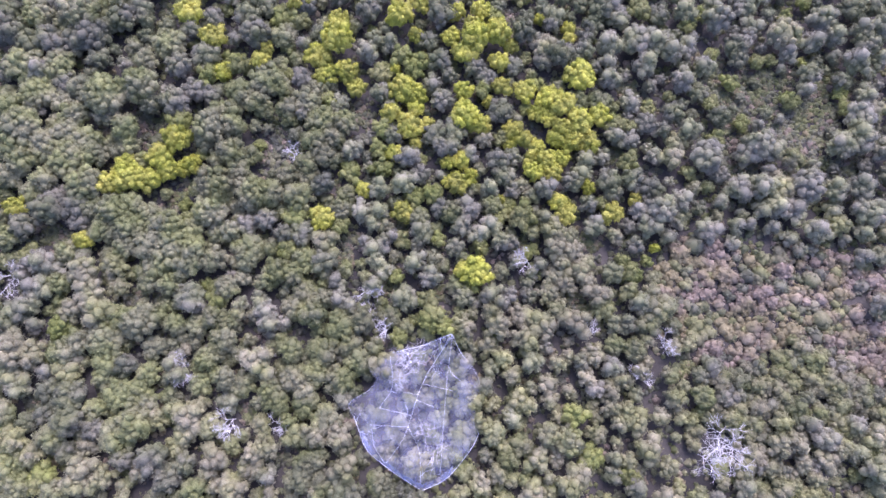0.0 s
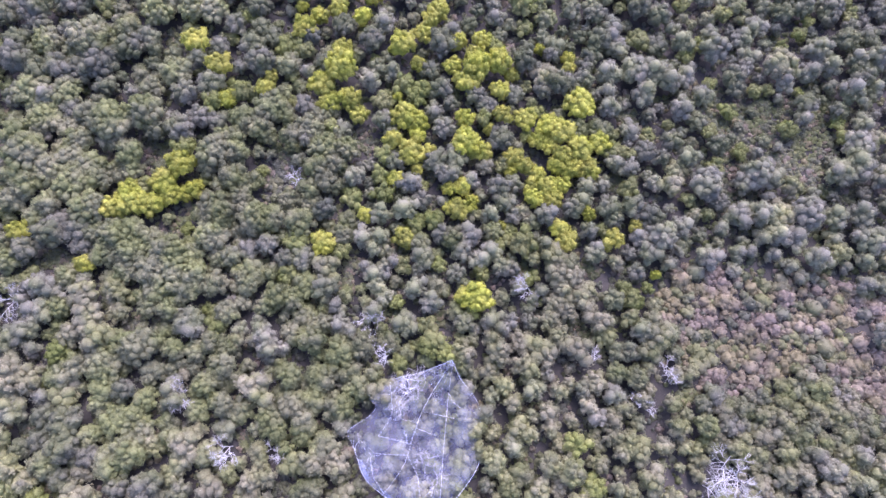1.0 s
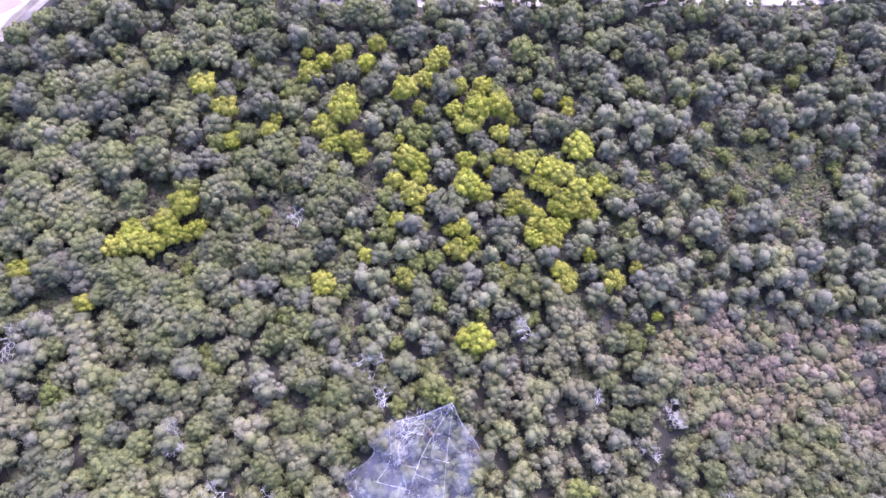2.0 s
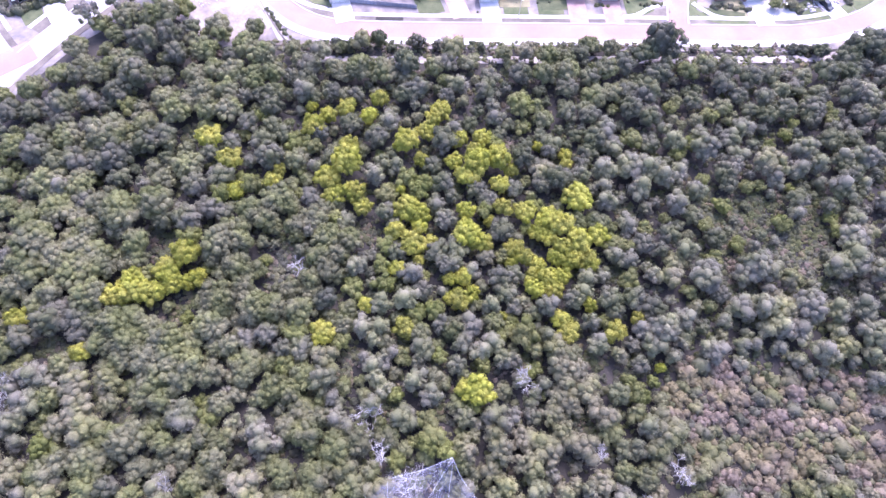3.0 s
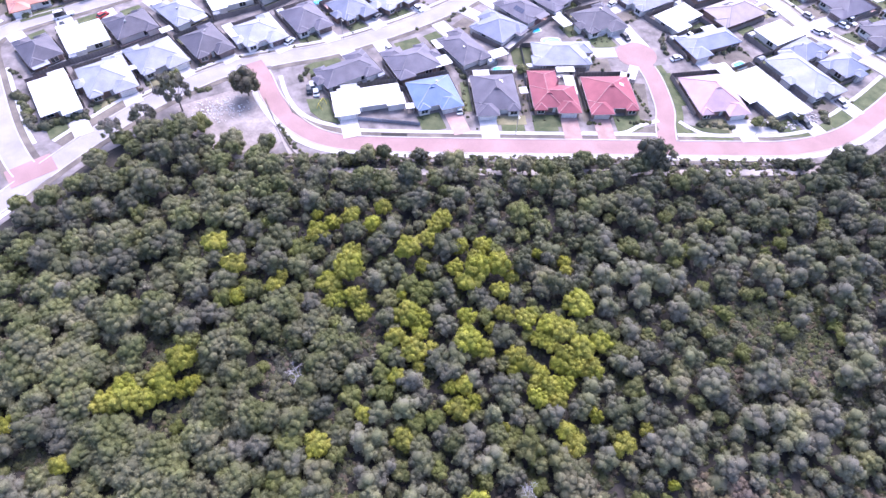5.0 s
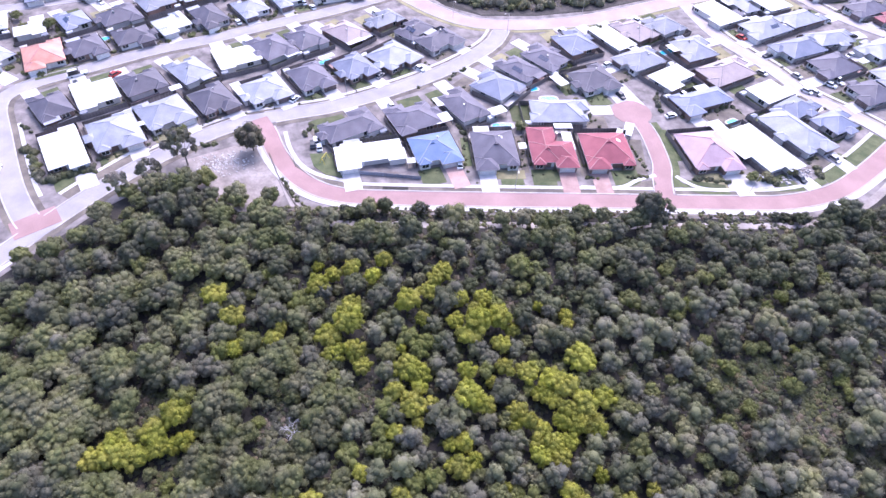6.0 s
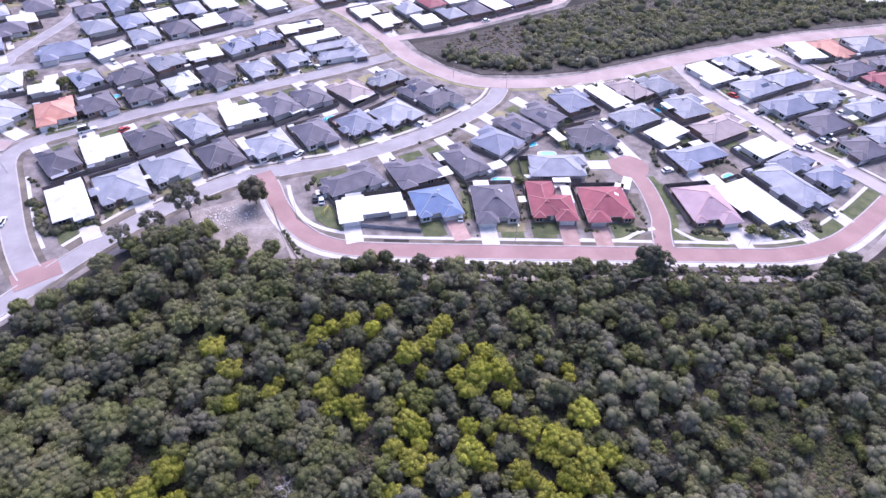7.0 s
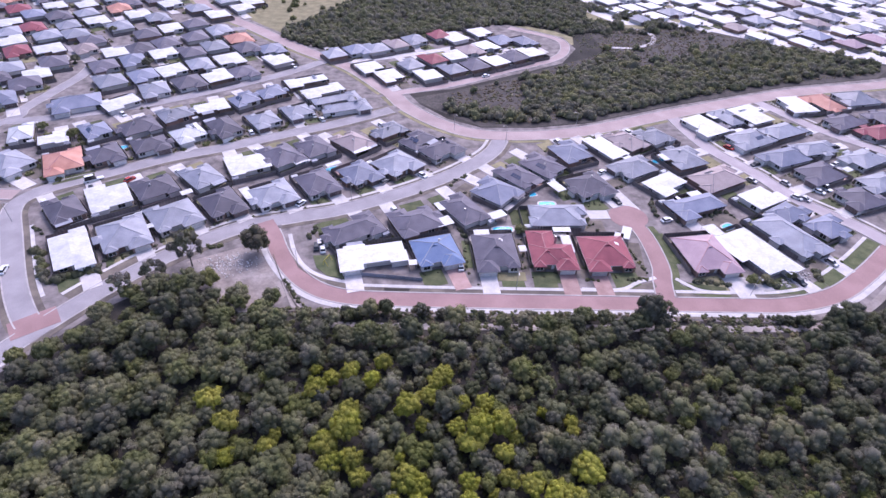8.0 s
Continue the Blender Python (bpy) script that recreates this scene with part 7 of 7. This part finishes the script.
for points in ([(4.0, 7.0), (-1.5, -2), (-4.2, -9.6), (-5.5, -12.2), (-8.6, -16.2)], [(4.4, 7), (3.2, -2), (2.4, -10), (1.6, -18)], [(-4.2, -9.6), (-2.2, -14.0), (-2.0, -19.6)],
               [(-11.5, -9), (-4.2, -9.6)], [(-9.6, -6.0), (-3.6, -7.6)], [(-2.6, -4.8), (1.6, -6.4)], [(-11.2, -9), (-10.5, -13), (-8.6, -16)], [(-7.4, 3.6), (-7.2, -2.2), (-9.6, -6)],
               [(4.4, 7.0), (0.2, 1.2), (-1.4, -1.8)], [(-1.4, -1.8), (4.6, -3.2)], [(-5.2, -3.2), (-2, -3.8)]):
    rope(points, 0.016)
# Wrinkles of the net, drawn as thin white rods in the rope material.
fold_dice = random.Random(5)
for x, y, way, count, spread in ((3.0, 5.8, 200, 9, 1.6), (-0.5, 4.2, 215, 9, 2.2), (-4, 3.4, 230, 7, 2.0), (-13, -6, 290, 7, 1.6), (-12, -10, 310, 6, 1.6), (-4, -7.5, 100, 6, 2.4), (2, 2, 260, 7, 2.2), (-1, -18, 60, 5, 1.6), (-8, -2, 40, 6, 2.0)):
    for _ in range(count):
        p = Vector((x + fold_dice.uniform(-spread, spread), y + fold_dice.uniform(-spread, spread) * 0.6))
        a, line = radians(way + fold_dice.uniform(-45, 45)), []
        for _ in range(fold_dice.randrange(4, 8)):
            line.append((p.x, p.y))
            a += fold_dice.uniform(-0.5, 0.5)
            p = p + Vector((math.cos(a), math.sin(a))) * fold_dice.uniform(0.4, 0.9)
        if all(inside(*q, NET_OUTLINE) for q in line):
            rope(line, fold_dice.uniform(0.006, 0.014), "fold")
hem = [(*(mid + (p - mid) * 0.985), 0) for p in edge]
hem = [(x, y, net_height(x, y) - 1.1 + 0.12 * math.sin(1.7 * x + 0.9 * y)) for x, y, _ in hem]
part("hem", joined(*[beam(a, b, 0.02 if 0.3 * a[0] - a[1] > 4 or a[1] > 3 else 0.008, 5) for a, b in zip(hem, hem[1:] + hem[:1])]), ROPE, net, "bunched white hem of the net")
# bunched netting along the edges that hang free
band = [p for p in edge if 0.3 * p[0] - p[1] > 6 and p[0] < 5]
sides = [[(*(mid + (p - mid) * s), 0) for p in band] for s in (0.9, 0.945, 0.985)]
n = len(band)
v = [(x, y, net_height(x, y) + 0.05 + 0.1 * math.sin(3 * x + k) - (0, 0.5, 1.05)[k]) for k, row in enumerate(sides) for x, y, _ in row]
f = [(k * n + i, k * n + i + 1, (k + 1) * n + i + 1, (k + 1) * n + i) for k in range(2) for i in range(n - 1) if math.dist(band[i], band[i + 1]) < 2]
part("net_edge", (v, f), NET_EDGE, net, "gathered denser edge of the net", True)
for k, (x, y, r, kind, tall) in enumerate([(-8.4, 1.8, 2.9, "straw", 1.15), (-3.0, -16.4, 2.8, "straw", 1.15), (-8.2, -14.4, 2.0, "pale", 1.1), (6.4, -6, 2.4, "grey", 1.0), (5.6, -11.5, 2.6, "grey", 0.9), (-1.0, -4.5, 1.9, "grey", 1.0),
                                           (5.2, 0.6, 2.2, "olive", 1.1), (-11.0, -7.5, 2.0, "grey", 1.0), (2.0, -15.5, 2.0, "grey", 1.0), (-6.0, -8.8, 1.6, "pale", 1.2), (1.8, -8.5, 1.8, "grey", 1.2), (-4, -5, 1.5, "olive", 1.2), (-9, -4.5, 1.6, "grey", 1.3), (0.5, -1.2, 1.7, "grey", 1.2), (-2, 3, 1.6, "olive", 1.2), (-12, -10.5, 1.5, "grey", 1.3), (-0.5, -18, 1.6, "pale", 1.2), (-5, -12.3, 1.5, "grey", 1.2), (4.5, -15, 1.7, "olive", 1.2), (3.5, 3.8, 1.6, "grey", 1.4), (6.6, -3.2, 1.7, "pale", 1.75), (8.6, -5.4, 1.9, "straw", 1.6), (8.8, -9.0, 1.9, "straw", 1.5), (10.4, -2.4, 2.0, "pale", 1.4), (-3, -10.5, 1.7, "grey", 1.0), (0, -11.5, 1.8, "olive", 1.0), (-7.5, -11.5, 1.7, "grey", 1.0), (-9.5, -7.5, 1.7, "olive", 1.0), (3.5, -6, 1.7, "olive", 1.0), (-6, -1, 1.8, "grey", 1.0), (2.5, -3, 1.7, "grey", 1.0), (-2.5, 0, 1.6, "olive", 1.1)]):
    tree(kind, x, y, r, k, 50 * k, tall, "bush tree standing under the sheer net")


# ---- vehicles, pools and street furniture ----
def car_shape(length=4.4, width=1.78, tall=1.48):
    l, w = length / 2, width / 2
    rings = [(-l, 0.35, 0.62, 0.92), (-l + 0.15, 0.2, 0.85, 1.0), (l - 0.2, 0.2, 0.8, 1.0), (l, 0.35, 0.62, 0.9)]
    v = []
    for x, z0, z1, s in rings:
        v += [(x, -w * s, z0), (x, w * s, z0), (x, w * s * 0.97, z1), (x, -w * s * 0.97, z1)]
    f = [(0, 3, 2, 1), (12, 13, 14, 15)]
    for k in range(3):
        for i in range(4):
            f.append((4 * k + i, 4 * k + (i + 1) % 4, 4 * k + 4 + (i + 1) % 4, 4 * k + 4 + i))
    c = [(-l + 0.35, 0.82, 0.93), (-l + 0.85, tall - 0.06, 0.76), (0.35, tall - 0.06, 0.76), (1.15, 0.82, 0.93)]
    cab = [(x, sgn * w * s, z) for x, z, s in c for sgn in (-1, 1)]
    glass = (cab, [(0, 2, 3, 1), (4, 6, 7, 5), (0, 6, 4, 2), (1, 3, 5, 7), (0, 1, 7, 6), (2, 4, 5, 3)])
    lid = box(-l + 0.82, 0.38, -w * 0.77, w * 0.77, tall - 0.06, tall)
    return (v, f), glass, lid


def car(x, y, turn, paint, length=4.4, tall=1.48, kind="car"):
    body, glass, lid = car_shape(length, 1.78, tall)
    root = new(kind)
    root.matrix_world = pose(x, y, 0.1, 0, 0, turn)
    tagged(root, f"{paint} parked {kind} on a street or driveway", kind, "parked cars")
    part("body", body, PAINT[paint], root)
    part("window_glass", glass, GLASS, root, "dark car windows")
    part("roof", lid, PAINT[paint], root)
    for sx in (-length * 0.31, length * 0.31):
        for sy in (-0.8, 0.8):
            part("wheel", beam((sx, sy - 0.1, 0.31), (sx, sy + 0.1, 0.31), 0.31, 10), TYRE, root)


for x, y, turn, paint in (
        (-47.8, 165.8, 60, "white"),
        (82.2, 160.2, 20, "white"),
        (8.5, 132.9, 95, "white"),
        (-129.7, 127.1, 100, "white"),
        (-55.9, 236.0, 120, "white"),
        (-51.4, 232.2, 120, "white"),
        (-71.0, 229.5, 120, "white"),
        (66.2, 192.0, 40, "white"),
        (65.1, 177.7, 100, "dark"),
        (-19.4, 181.3, 60, "silver"),
        (-79.4, 218.3, 120, "white"),
        (-38.0, 141.3, 100, "dark"),
        (-35.7, 140.2, 100, "white"),
        (-37.2, 143.1, 100, "silver"),
        (147.8, 181.0, -45, "white"),
        (-114.2, 179.0, 60, "red"),
        (136.9, 176.7, -50, "white"),
        (139.6, 175.6, -50, "silver"),
        (-76.9, 294.1, -45, "white"),
        (-146.3, 283.9, 40, "white"),
        (-157.1, 272.0, 20, "red"),
        (-163.2, 184.2, 20, "silver"),
        (124.6, 188.2, -50, "silver"),
        (137.3, 186.6, -50, "silver"),
        (126.2, 214.7, -50, "red"),
        (25.7, 287.6, 30, "white"),
        (40.6, 302.1, 60, "dark"),
):
    car(x, y, turn, paint)
car(-127.3, 178.4, 33, "white", 6.8, 2.5, "caravan")
car(151.6, 183.6, -60, "white", 5.2, 2.1, "van")


for spot in car_spots:
    car(*spot)


def pool(x, y, turn, a, b):
    ring = []
    for k in range(20):
        w = 2 * math.pi * k / 20
        ring.append((a * math.copysign(abs(math.cos(w)) ** 0.6, math.cos(w)), b * math.copysign(abs(math.sin(w)) ** 0.6, math.sin(w))))
    n = len(ring)
    v = [(p * 1.2, q * 1.3, 0.2) for p, q in ring] + [(p, q, 0.2) for p, q in ring] + [(p, q, 0.05) for p, q in ring] + [(p * 1.2, q * 1.3, 0.0) for p, q in ring]
    f = []
    for k in range(3):
        f += [(k * n + i, k * n + (i + 1) % n, (k + 1) * n + (i + 1) % n, (k + 1) * n + i) for i in range(n)] if k < 2 else [(3 * n + i, 3 * n + (i + 1) % n, (i + 1) % n, i) for i in range(n)]
    root = new("swimming_pool")
    root.matrix_world = pose(x, y, 0.05, 0, 0, turn)
    tagged(root, "small blue back-yard swimming pool with pale coping", "pool", "swimming pools")
    part("coping", (v, f), CONCRETE, root)
    part("water", ([(p, q, 0.12) for p, q in ring], [tuple(range(n))]), POOL, root, "clear blue pool water")


for x, y, turn, a, b in ((-18.7, 150.0, 20, 3, 1.6), (23.5, 153.1, 5, 3.4, 1.5), (41.0, 169.1, 5, 3, 1.6), (103.0, 157.5, 30, 2.2, 1.5), (44.1, 187.5, 35, 2.6, 1.4), (-128.2, 203.3, 30, 2.4, 1.4), (36.0, 175.2, 20, 2, 1.2), (-41.1, 190.2, 35, 3, 1.2), (92.1, 202.8, 30, 3.4, 1.3)):
    pool(x, y, turn, a, b)


def street_lamp(x, y, turn, h=7.5):
    root = new("street_lamp")
    root.matrix_world = pose(x, y, 0.1, 0, 0, turn)
    tagged(root, "tall grey steel street lamp beside the road", "street lamp", "street lamps")
    part("pole", beam((0, 0, -0.1), (0, 0, h), 0.09, 8, 0.6), STEEL, root)
    part("arm", beam((0, 0, h - 0.1), (1.5, 0, h + 0.25), 0.045, 6), STEEL, root)
    part("lamp_head", joined(box(1.3, 2.0, -0.14, 0.14, h + 0.2, h + 0.32)), STEEL, root)


for x, y, turn in ((-142, 152, -20), (30, 216, 200), (8, 226, -60), (25, 123, 270), (96, 122.6, 270), (-42, 131.5, 200), (-86, 141, 300), (-30, 168.5, 300), (114, 222, 0), (-96, 207, 310), (63, 231, 200)):
    street_lamp(x, y, turn)
